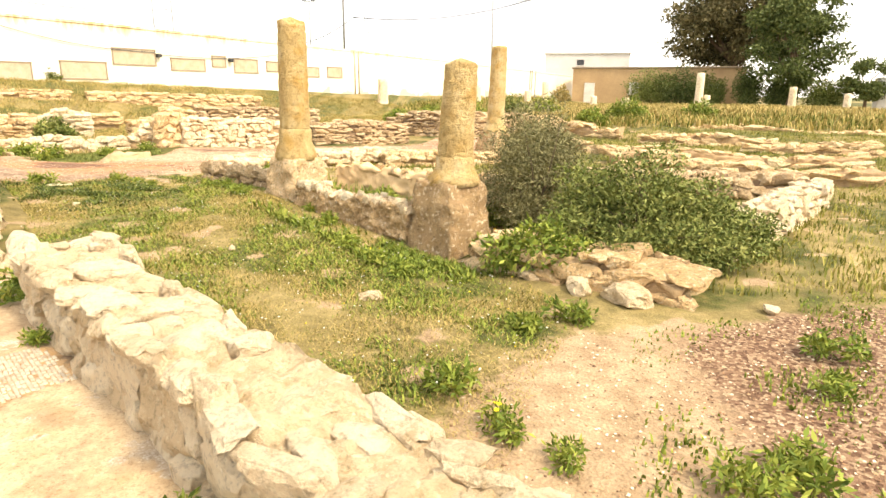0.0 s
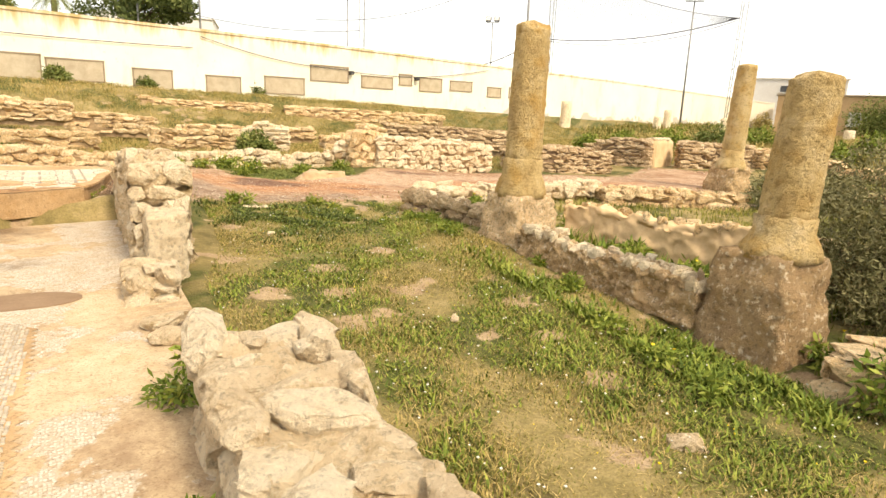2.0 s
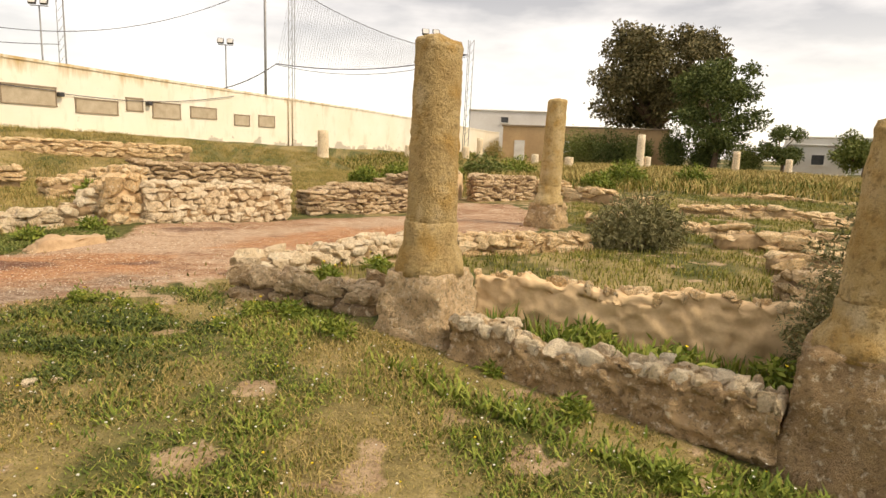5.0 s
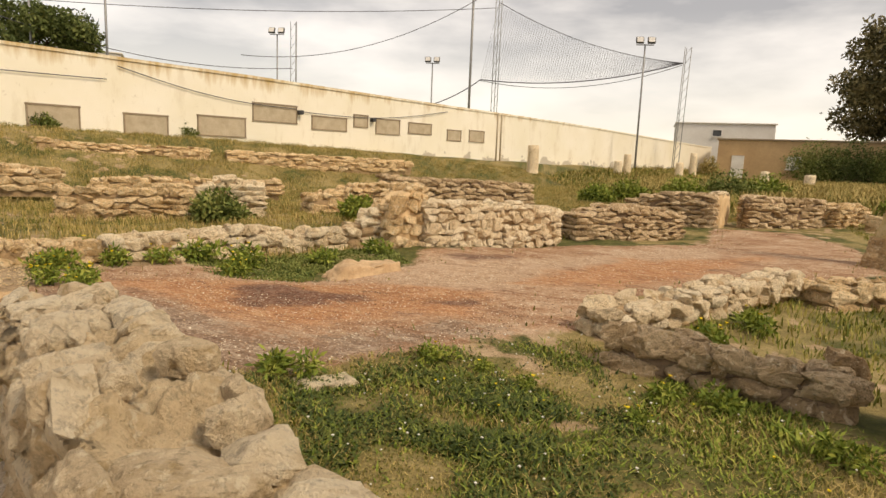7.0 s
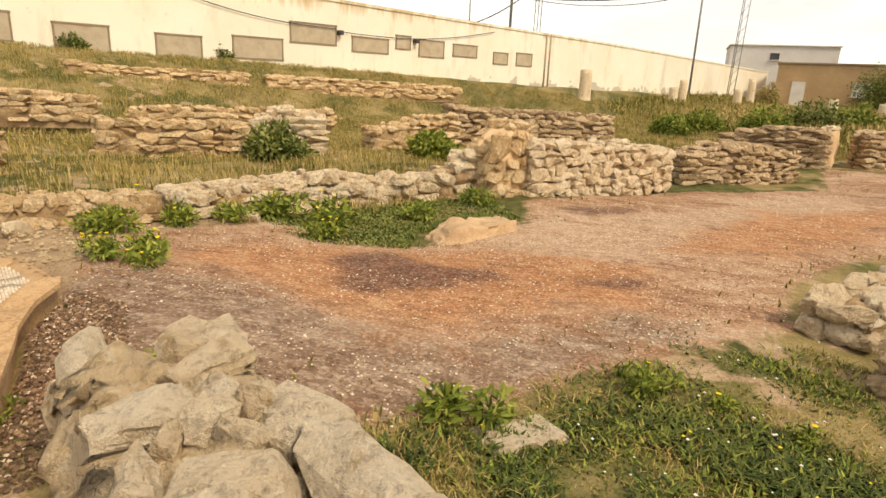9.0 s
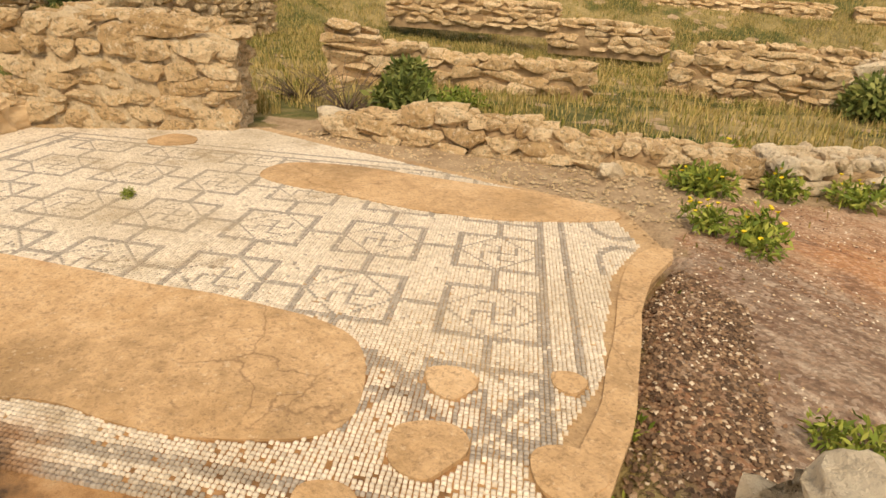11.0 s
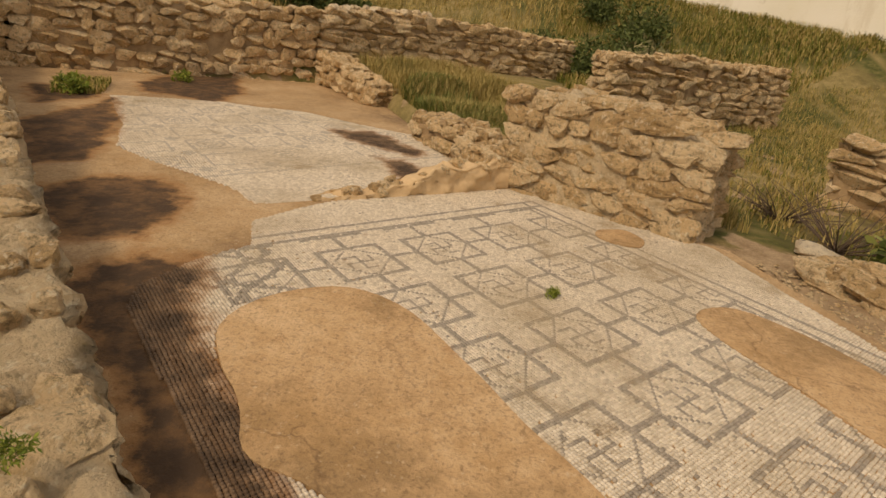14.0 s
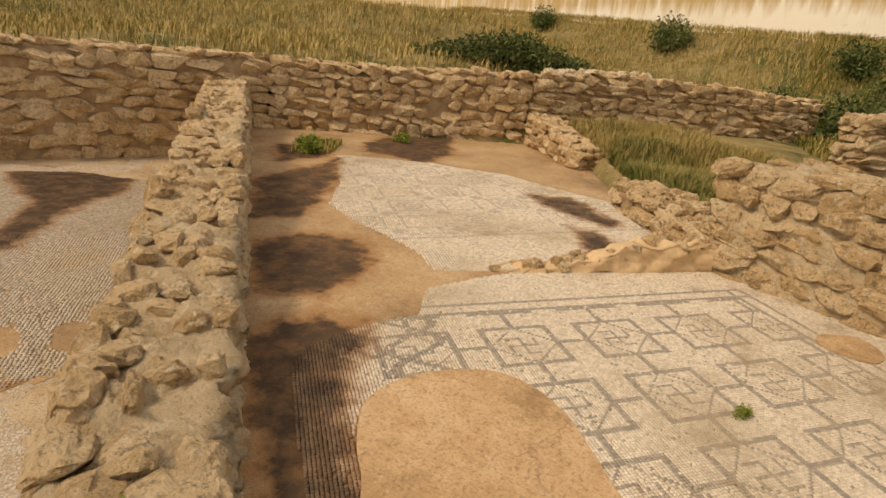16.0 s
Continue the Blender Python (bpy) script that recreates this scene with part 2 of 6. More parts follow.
def fill_mat(name, c1, c2, c3, tess=0.0, stain=0.5, cracks=0.0):
    """Smoothed repair mortar, with worn fields of tesserae showing where tess is above 0."""
    a = Mat(name, 0.93)
    n1, n2, n3 = a.noise(1.1, 6, 0.6), a.noise(14, 5, 0.65), a.noise(70, 3)
    c = a.ramp(a.math("ADD", a.math("MULTIPLY", n1, 0.7), a.math("MULTIPLY", n2, 0.3)), (0.36, c3), (0.48, c2), (0.62, c1))
    c = a.mix(a.span(n3, 0.3, 0.5, 0.4, 0), c, (0.24, 0.15, 0.08))
    c = a.mix(a.span(a.noise(3.2, 6, 0.65), 0.5, 0.7, 0, 0.4), c, (0.46, 0.27, 0.11))
    h = n3
    if tess:
        mp = a.n.new("ShaderNodeMapping")
        mp.inputs["Rotation"].default_value = (0, 0, radians(44))
        a.l.new(a.geo.outputs["Position"], mp.inputs[0])
        v = a.n.new("ShaderNodeTexVoronoi")
        v.feature, v.distance = "F1", "CHEBYCHEV"
        v.inputs["Scale"].default_value, v.inputs["Randomness"].default_value = 62, 0.5
        a.l.new(mp.outputs[0], v.inputs["Vector"])
        cell = a.span(v.outputs["Distance"], 0.36, 0.46, 1, 0)
        tc = a.mix(cell, (0.50, 0.41, 0.30), a.ramp(v.outputs["Color"], (0.1, (0.56, 0.49, 0.39)), (0.3, (0.67, 0.59, 0.47)), (0.95, (0.76, 0.68, 0.56))))
        tc = a.mix(a.span(a.noise(5.0, 5, 0.6, (1, 1, 1), mp.outputs[0]), 0.45, 0.62, 0, 0.6), tc, (0.52, 0.40, 0.26))
        f = a.span(a.math("ADD", a.noise(0.75, 6, 0.62), a.math("MULTIPLY", n2, 0.12)), 0.585 - tess * 0.1, 0.60 - tess * 0.1)
        c = a.mix(f, c, tc)
        h = a.math("ADD", n3, a.math("MULTIPLY", cell, f))
    c = a.mix(a.span(a.noise(0.8, 5, 0.55, (1, 1.3, 1)), 0.56, 0.66, 0, stain), c, (0.14, 0.095, 0.06))
    c = a.mix(a.span(a.noise(48, 5, 0.7), 0.36, 0.46, 0.55, 0), c, (0.20, 0.125, 0.065))
    c = a.mix(a.span(a.noise(33, 4, 0.7), 0.60, 0.70, 0, 0.4), c, (0.78, 0.62, 0.42))
    if cracks:
        warp = a.n.new("ShaderNodeVectorMath")
        warp.operation = "MULTIPLY_ADD"
        wob = a.n.new("ShaderNodeTexNoise")
        wob.inputs["Scale"].default_value, wob.inputs["Detail"].default_value = 4, 5
        a.l.new(a.geo.outputs["Position"], wob.inputs["Vector"])
        a.l.new(wob.outputs["Color"], warp.inputs[0])
        warp.inputs[1].default_value = (0.35, 0.35, 0.35)
        a.l.new(a.geo.outputs["Position"], warp.inputs[2])
        line = a.span(a.voronoi(1.5, "DISTANCE_TO_EDGE", vec=warp.outputs[0]), 0.0, 0.012, cracks, 0)
        c = a.mix(a.math("MULTIPLY", line, a.span(a.noise(1.7, 3), 0.48, 0.56)), c, (0.16, 0.09, 0.045))
    c = damp_over(a, c)
    a.bump(a.math("ADD", h, a.math("MULTIPLY", n2, 1.5)), 0.009, 0.75)
    return a.done(c)


M_FILL = fill_mat("repair_mortar", (0.70, 0.49, 0.28), (0.57, 0.37, 0.19), (0.36, 0.23, 0.11), 0, 0.0, 0.55)
M_FLOOR_WORN = fill_mat("worn_mosaic_mortar", (0.64, 0.51, 0.34), (0.52, 0.39, 0.24), (0.34, 0.235, 0.14), 0.45, 0.65)
M_FLOOR_BED = fill_mat("mosaic_bed", (0.60, 0.42, 0.24), (0.48, 0.32, 0.165), (0.30, 0.19, 0.10), 0, 0.3)


def white_wall_mat():
    a = Mat("stained_limewash", 0.9)
    z = a.n.new("ShaderNodeSeparateXYZ")
    a.l.new(a.geo.outputs["Position"], z.inputs[0])
    run = a.noise(2.2, 5, 0.6, (1, 1, 0.14))
    c = a.ramp(a.noise(0.35, 5), (0.3, (0.85, 0.79, 0.62)), (0.7, (0.92, 0.87, 0.74)))
    top = a.math("ADD", a.span(z.outputs[2], 3.7, 4.9), a.math("MULTIPLY", a.math("SUBTRACT", run, 0.5), 2.0))
    c = a.mix(a.span(top, 0.52, 1.1, 0, 0.85), c, (0.52, 0.34, 0.11))
    c = a.mix(a.span(a.noise(1.3, 7, 0.7, (1, 1, 0.3)), 0.54, 0.66, 0, 0.3), c, (0.60, 0.50, 0.33))
    low = a.math("ADD", a.span(z.outputs[2], 2.5, 1.2), a.math("MULTIPLY", a.math("SUBTRACT", a.noise(0.9, 6, 0.6), 0.5), 2.4))
    c = a.mix(a.span(low, 0.80, 0.90, 0, 0.7), c, (0.42, 0.36, 0.28))
    c = a.mix(a.span(a.noise(3, 6, 0.7), 0.62, 0.72, 0, 0.4), c, (0.45, 0.36, 0.24))
    a.bump(a.noise(18, 4), 0.01)
    return a.done(c)


M_WHITE = white_wall_mat()
M_PANEL = plain("grey_render_panel", (0.55, 0.47, 0.34), (0.42, 0.34, 0.23), 2.5)
M_PANEL_RIM = plain("panel_rim_shadow_gap", (0.34, 0.27, 0.18), (0.24, 0.18, 0.12), 6)
M_OCHRE = plain("ochre_house_render", (0.56, 0.38, 0.20), (0.44, 0.29, 0.15), 0.6)
M_HOUSE_WHITE = plain("white_house_paint", (0.80, 0.78, 0.74), (0.70, 0.67, 0.62), 0.5)
M_DOOR = plain("white_door_paint", (0.78, 0.75, 0.68), (0.66, 0.62, 0.55), 2, 0.6)
M_GLASS_DARK = plain("dark_window_glass", (0.05, 0.055, 0.06), (0.08, 0.08, 0.085), 2, 0.15)
M_METAL = plain("galvanised_steel", (0.33, 0.33, 0.32), (0.24, 0.24, 0.235), 4, 0.5, 0.6, 0.001)
M_LAMP = plain("floodlight_housing", (0.05, 0.05, 0.05), (0.10, 0.10, 0.10), 8, 0.4, 0.5, 0.001)
M_NET = plain("dark_net_cord", (0.07, 0.07, 0.08), (0.12, 0.12, 0.13), 5)
M_BARK = plain("tree_bark", (0.20, 0.14, 0.09), (0.11, 0.075, 0.05), 6, bump=0.02)
M_TWIG = plain("dry_twig", (0.17, 0.12, 0.085), (0.10, 0.07, 0.05), 9)
M_PETAL = plain("yellow_petal", (0.80, 0.62, 0.03), (0.70, 0.50, 0.02), 9)
M_PETAL_WHITE = plain("white_petal", (0.80, 0.78, 0.70), (0.70, 0.68, 0.58), 9)


def leaf_mat(name, *stops, rough=0.7):
    a = Mat(name, rough)
    r = a.math("ADD", a.math("MULTIPLY", a.geo.outputs["Random Per Island"], 0.55), a.math("MULTIPLY", a.noise(0.8, 4), 0.5))
    a.b.inputs["Transmission Weight"].default_value = 0.0
    return a.done(a.ramp(r, *stops))


M_GRASS = leaf_mat("meadow_grass", (0.24, (0.075, 0.10, 0.014)), (0.42, (0.17, 0.175, 0.03)), (0.58, (0.34, 0.27, 0.075)), (0.8, (0.52, 0.38, 0.15)))
M_GRASS_GREEN = leaf_mat("fresh_weeds", (0.25, (0.075, 0.115, 0.015)), (0.5, (0.17, 0.225, 0.03)), (0.85, (0.36, 0.37, 0.07)))
M_GRASS_SPRING = leaf_mat("yellow_green_grass", (0.25, (0.085, 0.11, 0.015)), (0.45, (0.19, 0.20, 0.034)), (0.65, (0.33, 0.30, 0.07)), (0.85, (0.47, 0.38, 0.13)))
M_CLOVER = leaf_mat("dark_clover_leaves", (0.25, (0.032, 0.056, 0.012)), (0.5, (0.07, 0.10, 0.021)), (0.85, (0.17, 0.18, 0.04)))
M_GRASS_DRY = leaf_mat("dry_grass", (0.25, (0.18, 0.165, 0.042)), (0.45, (0.37, 0.285, 0.09)), (0.8, (0.57, 0.42, 0.165)))
M_LEAF_BUSH = leaf_mat("bush_leaves", (0.25, (0.065, 0.09, 0.02)), (0.5, (0.15, 0.185, 0.042)), (0.85, (0.31, 0.31, 0.09)))
M_LEAF_GREY = leaf_mat("grey_scrub_leaves", (0.25, (0.095, 0.095, 0.038)), (0.5, (0.19, 0.18, 0.075)), (0.85, (0.33, 0.29, 0.14)))
M_LEAF_EUC = leaf_mat("eucalyptus_leaves", (0.25, (0.06, 0.058, 0.024)), (0.5, (0.14, 0.122, 0.05)), (0.85, (0.29, 0.235, 0.11)))
M_LEAF_TREE = leaf_mat("tree_leaves", (0.25, (0.045, 0.065, 0.017)), (0.5, (0.09, 0.12, 0.03)), (0.85, (0.18, 0.20, 0.06)))


# ---- building helpers ----
def mesh_of(name, verts, faces, mat, smooth=False):
    me = bpy.data.meshes.new(name)
    me.from_pydata([tuple(map(float, v)) for v in verts], [], [tuple(map(int, f)) for f in faces])
    me.materials.append(mat)
    if smooth:
        me.polygons.foreach_set("use_smooth", np.ones(len(me.polygons), bool))
    me.update()
    return me


def fast_mesh(name, verts, quads, mat):
    """A mesh of many faces with the same corner count, from arrays."""
    me = bpy.data.meshes.new(name)
    verts, quads = np.asarray(verts, np.float32), np.asarray(quads, np.int32)
    k = quads.shape[1]
    me.vertices.add(len(verts))
    me.vertices.foreach_set("co", verts.ravel())
    me.loops.add(quads.size)
    me.loops.foreach_set("vertex_index", quads.ravel())
    me.polygons.add(len(quads))
    me.polygons.foreach_set("loop_start", np.arange(0, quads.size, k, dtype=np.int32))
    me.materials.append(mat)
    me.update(calc_edges=True)
    return me


def from_bm(name, bm, mat, smooth=False):
    me = bpy.data.meshes.new(name)
    bm.to_mesh(me)
    bm.free()
    me.materials.append(mat)
    if smooth:
        me.polygons.foreach_set("use_smooth", np.ones(len(me.polygons), bool))
    return me


def part(name, data, parent, m=None, label=""):
    ob = new(name, data)
    ob.parent = parent
    if m is not None:
        ob.matrix_basis = m
    return tagged(ob, label) if label else ob


def empty(name, m, label, category, group=""):
    ob = new(name)
    ob.matrix_basis = m
    ob.empty_display_size = 0.1
    return tagged(ob, label, category, group)


def box_bm(sx, sy, sz, bevel=0.0, at=(0, 0, 0)):
    bm = bmesh.new()
    bmesh.ops.create_cube(bm, size=1, matrix=Matrix.Translation(at) @ Matrix.Diagonal((sx, sy, sz, 1)))
    if bevel:
        bmesh.ops.bevel(bm, geom=list(bm.edges), offset=bevel, segments=1, affect="EDGES")
    return bm


def tube_mesh(name, pts, r0, r1, mat, sides=6):
    """A round bar along points, tapered from r0 to r1."""
    pts = [Vector(p) for p in pts]
    vs, fs = [], []
    for i, p in enumerate(pts):
        d = (pts[min(i + 1, len(pts) - 1)] - pts[max(i - 1, 0)]).normalized()
        a = d.cross(Vector((0.31, 0.2, 0.93)) if abs(d.z) < 0.9 else Vector((1, 0, 0))).normalized()
        b = d.cross(a)
        r = r0 + (r1 - r0) * i / (len(pts) - 1)
        vs += [p + (a * math.cos(k * math.tau / sides) + b * math.sin(k * math.tau / sides)) * r for k in range(sides)]
    for i in range(len(pts) - 1):
        fs += [(i * sides + k, i * sides + (k + 1) % sides, (i + 1) * sides + (k + 1) % sides, (i + 1) * sides + k) for k in range(sides)]
    fs += [tuple(range(sides))[::-1], tuple(range((len(pts) - 1) * sides, len(pts) * sides))]
    return mesh_of(name, vs, fs, mat, True)


def inside(poly, x, y):
    """Which of the points lie in the polygon."""
    x, y = np.asarray(x), np.asarray(y)
    r = np.zeros(x.shape, bool)
    for (x0, y0), (x1, y1) in zip(poly, poly[1:] + poly[:1]):
        if y0 != y1:
            r ^= ((y0 > y) != (y1 > y)) & (x < (x1 - x0) * (y - y0) / (y1 - y0) + x0)
    return r


def edge_distance(poly, x, y):
    d = np.full(np.shape(x), 1e9)
    for (x0, y0), (x1, y1) in zip(poly, poly[1:] + poly[:1]):
        l2 = (x1 - x0) ** 2 + (y1 - y0) ** 2
        s = np.clip(((x - x0) * (x1 - x0) + (y - y0) * (y1 - y0)) / l2, 0, 1)
        d = np.minimum(d, np.hypot(x - x0 - s * (x1 - x0), y - y0 - s * (y1 - y0)))
    return d


def soft_in(poly, x, y, w=0.3):
    d = edge_distance(poly, x, y)
    return np.clip(0.5 + np.where(inside(poly, x, y), d, -d) / (2 * w), 0, 1)


def wavy(poly, step=0.12, amount=0.05, seed=0):
    """The polygon's outline in small uneven steps."""
    out = []
    for (x0, y0), (x1, y1) in zip(poly, poly[1:] + poly[:1]):
        n = max(1, int(math.hypot(x1 - x0, y1 - y0) / step))
        for i in range(n):
            x, y = x0 + (x1 - x0) * i / n, y0 + (y1 - y0) * i / n
            v = noise.noise_vector((x * 2.2, y * 2.2, seed * 7.3))
            out.append((x + v.x * amount * 2, y + v.y * amount * 2))
    return out


def rounded(poly, times=2):
    for _ in range(times):
        out = []
        for (x0, y0), (x1, y1) in zip(poly, poly[1:] + poly[:1]):
            out += [(x0 * 0.75 + x1 * 0.25, y0 * 0.75 + y1 * 0.25), (x0 * 0.25 + x1 * 0.75, y0 * 0.25 + y1 * 0.75)]
        poly = out
    return poly


def slab(name, poly, z0, z1, mat):
    bm = bmesh.new()
    f = bm.faces.new([bm.verts.new((x, y, z1)) for x, y in poly])
    if f.normal.z < 0 or sum((a[0] * b[1] - b[0] * a[1]) for a, b in zip(poly, poly[1:] + poly[:1])) < 0:
        f.normal_flip()
    r = bmesh.ops.extrude_face_region(bm, geom=[f])
    for v in r["geom"]:
        if isinstance(v, bmesh.types.BMVert):
            v.co.z = z0
    bmesh.ops.recalc_face_normals(bm, faces=list(bm.faces))
    bmesh.ops.triangulate(bm, faces=[g for g in bm.faces if len(g.verts) > 4])
    return from_bm(name, bm, mat)


# ---- plan ----
WALL_AT, WALL_DIR, WALL_OUT = Vector((-17.4, 33.4)), Vector((0.6175, 0.7866)), Vector((0.7866, -0.6175))


def wall_foot(u):
    return float(np.interp(u, (-70, -59, -29, -16, -8, 5, 16, 50), (5.0, 4.6, 3.3, 2.2, 1.9, 1.7, 1.4, 1.0)))


LEFT_ROOM = [(1.7, -0.35), (-3.0, 4.35), (-5.15, 6.5), (-7.5, 8.8), (-8.3, 7.75), (-8.5, 7.0), (-15.4, 0.1), (-15.1, -0.6), (-4.0, -12.0), (9.0, -9.0)]
MAIN_ROOM = [(-8.05, 8.45), (-8.42, 9.12), (-8.93, 9.75), (-9.15, 10.3), (-9.7, 10.62), (-12.9, 9.5), (-13.6, 8.2), (-14.1, 7.7), (-15.3, 6.75),
             (-17.6, 5.6), (-19.4, 4.3), (-15.9, 0.0), (-9.0, 6.85), (-8.3, 7.6)]
RED_FLOOR = [(-9.4, 10.9), (-9.0, 10.0), (-8.35, 9.0), (-7.7, 9.1), (-6.9, 9.5), (-6.4, 9.9), (-5.4, 10.8), (-4.5, 11.3), (-4.1, 12.4), (-3.1, 13.6), (-1.2, 14.9), (1.0, 16.2),
             (2.2, 19.5), (2.0, 21.8), (0.0, 21.9), (-0.8, 19.6), (-2.2, 18.4), (-4.2, 17.3), (-6.4, 14.8), (-6.3, 13.9), (-7.3, 12.65), (-9.0, 12.7), (-9.8, 11.3)]
BARE_SOIL = [(0.25, 1.5), (-0.15, 2.9), (0.3, 3.7), (1.0, 4.4), (2.2, 4.6), (4.5, 5.2), (7.0, 3.0), (4.0, -1.0), (1.6, -0.2)]
EDGE_SOIL = [(-9.1, 10.4), (-9.2, 12.4), (-9.9, 12.6), (-13.2, 10.5), (-13.2, 9.3)]
BARK = [(1.7, 2.6), (1.8, 4.3), (3.4, 5.1), (6.0, 5.0), (6.0, 1.0), (2.2, 0.8)]
HEIGHTS = [(-8.0, 8.9, .14), (-8.45, 9.6, .16), (-8.95, 10.3, .17), (-9.4, 10.85, .16), (-7.75, 8.9, .08), (0, 1, -.5), (-.7, 5.3, -.5), (0, 6.1, -.48), (2, 4, -.48), (2, 1.5, -.5), (5, 5, -.45), (-2.1, 5.6, -.4), (-.9, 5.9, -.45), (-1.2, 4.2, -.47), (-2.5, 6.6, -.34), (-3.8, 5.6, -.28), (-4.6, 6.6, -.2), (-1.6, 7.9, -.28), (-3.6, 8, -.2), (-3, 9.4, -.1), (-5, 8.4, -.16), (-4.4, 10.1, -.14), (-6.1, 9.8, -.1),
           (-6.6, 12, 0), (-5.6, 12, 0), (-7.4, 13, -.04), (-6.7, 14.9, .1), (-4.2, 17.5, -.1), (-1.3, 20.5, -.2), (.2, 22, -.05), (1.4, 16.8, -.1), (1, 14.5, -.2),
           (-10, 12.8, .12), (-12, 16.5, .05), (-9, 18.5, .1), (3, 7, -.42), (5, 9, -.35), (0, 8.6, -.35), (6, 18, -.1), (12, 14, -.1), (9, 26, .35), (15, 28, .45), (5, 27, .2), (10, 60, .3), (28, 60, .4), (22, 40, .4), (40, 40, .1), (30, 20, -.1),
           (-14, 11, .2), (-17, 9, .25), (-20, 6, .6), (-22, 0, 1.6), (-18, -4, 1.5), (-30, -5, 2.9), (-28, -18, 3.0), (-45, -25, 4.3), (-20, -20, 2.6), (-5, -8, 0.0), (10, -10, 0.0)]


def ground_z(x, y):
    x, y = np.asarray(x, float), np.asarray(y, float)
    num, den = np.zeros(x.shape), np.zeros(x.shape)
    for hx, hy, hz in HEIGHTS:
        w = 1 / ((x - hx) ** 2 + (y - hy) ** 2 + 0.6) ** 1.6
        num, den = num + w * hz, den + w
    z = num / den
    s = (x - WALL_AT.x) * WALL_OUT.x + (y - WALL_AT.y) * WALL_OUT.y
    u = (x - WALL_AT.x) * WALL_DIR.x + (y - WALL_AT.y) * WALL_DIR.y
    foot = np.interp(u, (-70, -59, -29, -16, -8, 5, 16, 50), (5.0, 4.6, 3.3, 2.2, 1.9, 1.7, 1.4, 1.0))
    k = np.clip((s - 0.5) / 7.0, 0, 1)
    k = k * k * (3 - 2 * k)
    z = np.where((s > -2) & (u < 70), foot * (1 - k) + z * k, z)
    z = np.where(s <= -2, foot, z)
    for poly, low in ((LEFT_ROOM, -0.32), (MAIN_ROOM, -0.05)):
        f = soft_in(poly, x, y, 0.12)
        z = z * (1 - f) + np.minimum(z, low) * f
    return z


def gz(x, y):
    return float(ground_z(np.array([x]), np.array([y]))[0])


def bare_spots(x, y):
    """1 where the turf is worn through to pale soil, in small uneven spots."""
    f = np.sin(x * 3.1 + 1.9 * np.sin(y * 2.3)) * np.cos(y * 3.7 + 1.5 * np.sin(x * 2.7)) + 0.6 * np.sin(x * 8.3 + y * 5.1) * np.sin(y * 7.7 - x * 4.4)
    return np.clip((f - 0.55) / 0.5, 0, 1)


_TABLE = np.random.RandomState(77).rand(128, 128)


def patchy(x, y, size, seed=0):
    """Smooth uneven patches of about the given size, 0 to 1."""
    x, y = np.asarray(x, float) / size + seed * 17.3, np.asarray(y, float) / size - seed * 9.1
    i, j = np.floor(x).astype(int), np.floor(y).astype(int)
    u, v = x - i, y - j
    u, v = u * u * (3 - 2 * u), v * v * (3 - 2 * v)
    g = [[_TABLE[(i + a) % 128, (j + b) % 128] for b in (0, 1)] for a in (0, 1)]
    return (g[0][0] * (1 - u) + g[1][0] * u) * (1 - v) + (g[0][1] * (1 - u) + g[1][1] * u) * v


CLOVER = [(-6.6, 9.3), (-6.25, 9.75), (-5.7, 10.12), (-5.1, 10.7), (-4.6, 10.2), (-4.3, 9.6), (-4.5, 9.1), (-4.8, 8.2), (-5.6, 8.5), (-6.3, 8.9)]
FRESH = [[(-1.5, 6.5), (-0.6, 7.4), (0.1, 6.4), (0.6, 5.6), (0.3, 4.9), (-0.66, 4.8), (-1.2, 5.2)], [(-3.1, 5.6), (-2.96, 6.86), (-2.2, 6.1), (-2.1, 5.0), (-2.6, 5.0)],
         [(-4.8, 7.6), (-4.6, 8.1), (-3.9, 8.3), (-3.7, 7.8)], [(-2.5, 8.5), (-1.2, 7.3), (-0.5, 6.5), (-0.9, 6.2), (-1.9, 7.2), (-2.9, 8.6)]]


def lushness(x, y):
    """How green and leafy the turf is, 0 to 1."""
    f = 0.55 * patchy(x, y, 0.9, 1) + 0.3 * patchy(x, y, 0.35, 2) + 0.15 * patchy(x, y, 0.12, 3)
    f = np.clip((f - np.where(y < 11.5, 0.46, 0.38)) / 0.25, 0, 1)
    for p in [CLOVER] + FRESH:
        f = np.maximum(f, soft_in(p, x, y, 0.3) * np.clip(0.5 + 1.4 * (patchy(x, y, 0.28, 4) - 0.25), 0, 1))
    return f


ORANGE = [[(-9.2, 11.3), (-8.6, 12.0), (-7.8, 12.2), (-6.7, 12.7), (-5.15, 12.6), (-5.3, 11.4), (-6.0, 11.3), (-6.9, 10.6), (-7.6, 10.6)], [(-3.2, 16.1), (-0.2, 17.6), (-2.5, 14.6), (-3.7, 13.4), (-5.1, 13.1)]]
MAROON = [[(-7.95, 11.7), (-7.6, 12.25), (-6.9, 12.0), (-6.4, 12.3), (-6.4, 11.9), (-6.95, 11.35), (-7.4, 11.0), (-7.7, 11.2)], [(-6.1, 12.0), (-5.3, 12.25), (-5.3, 11.9), (-5.95, 11.6)], [(-6.0, 14.5), (-5.0, 15.4), (-4.9, 15.0), (-5.6, 14.3)]]
PALE = [[(-7.1, 12.4), (-6.2, 14.4), (-4.6, 15.3), (-2.0, 18.0), (-1.0, 19.0), (-1.2, 17.0), (-4.3, 14.2), (-5.0, 12.4), (-6.2, 12.4)], [(-7.5, 13.4), (-6.3, 14.0), (-7.0, 12.9), (-7.3, 12.7)]]
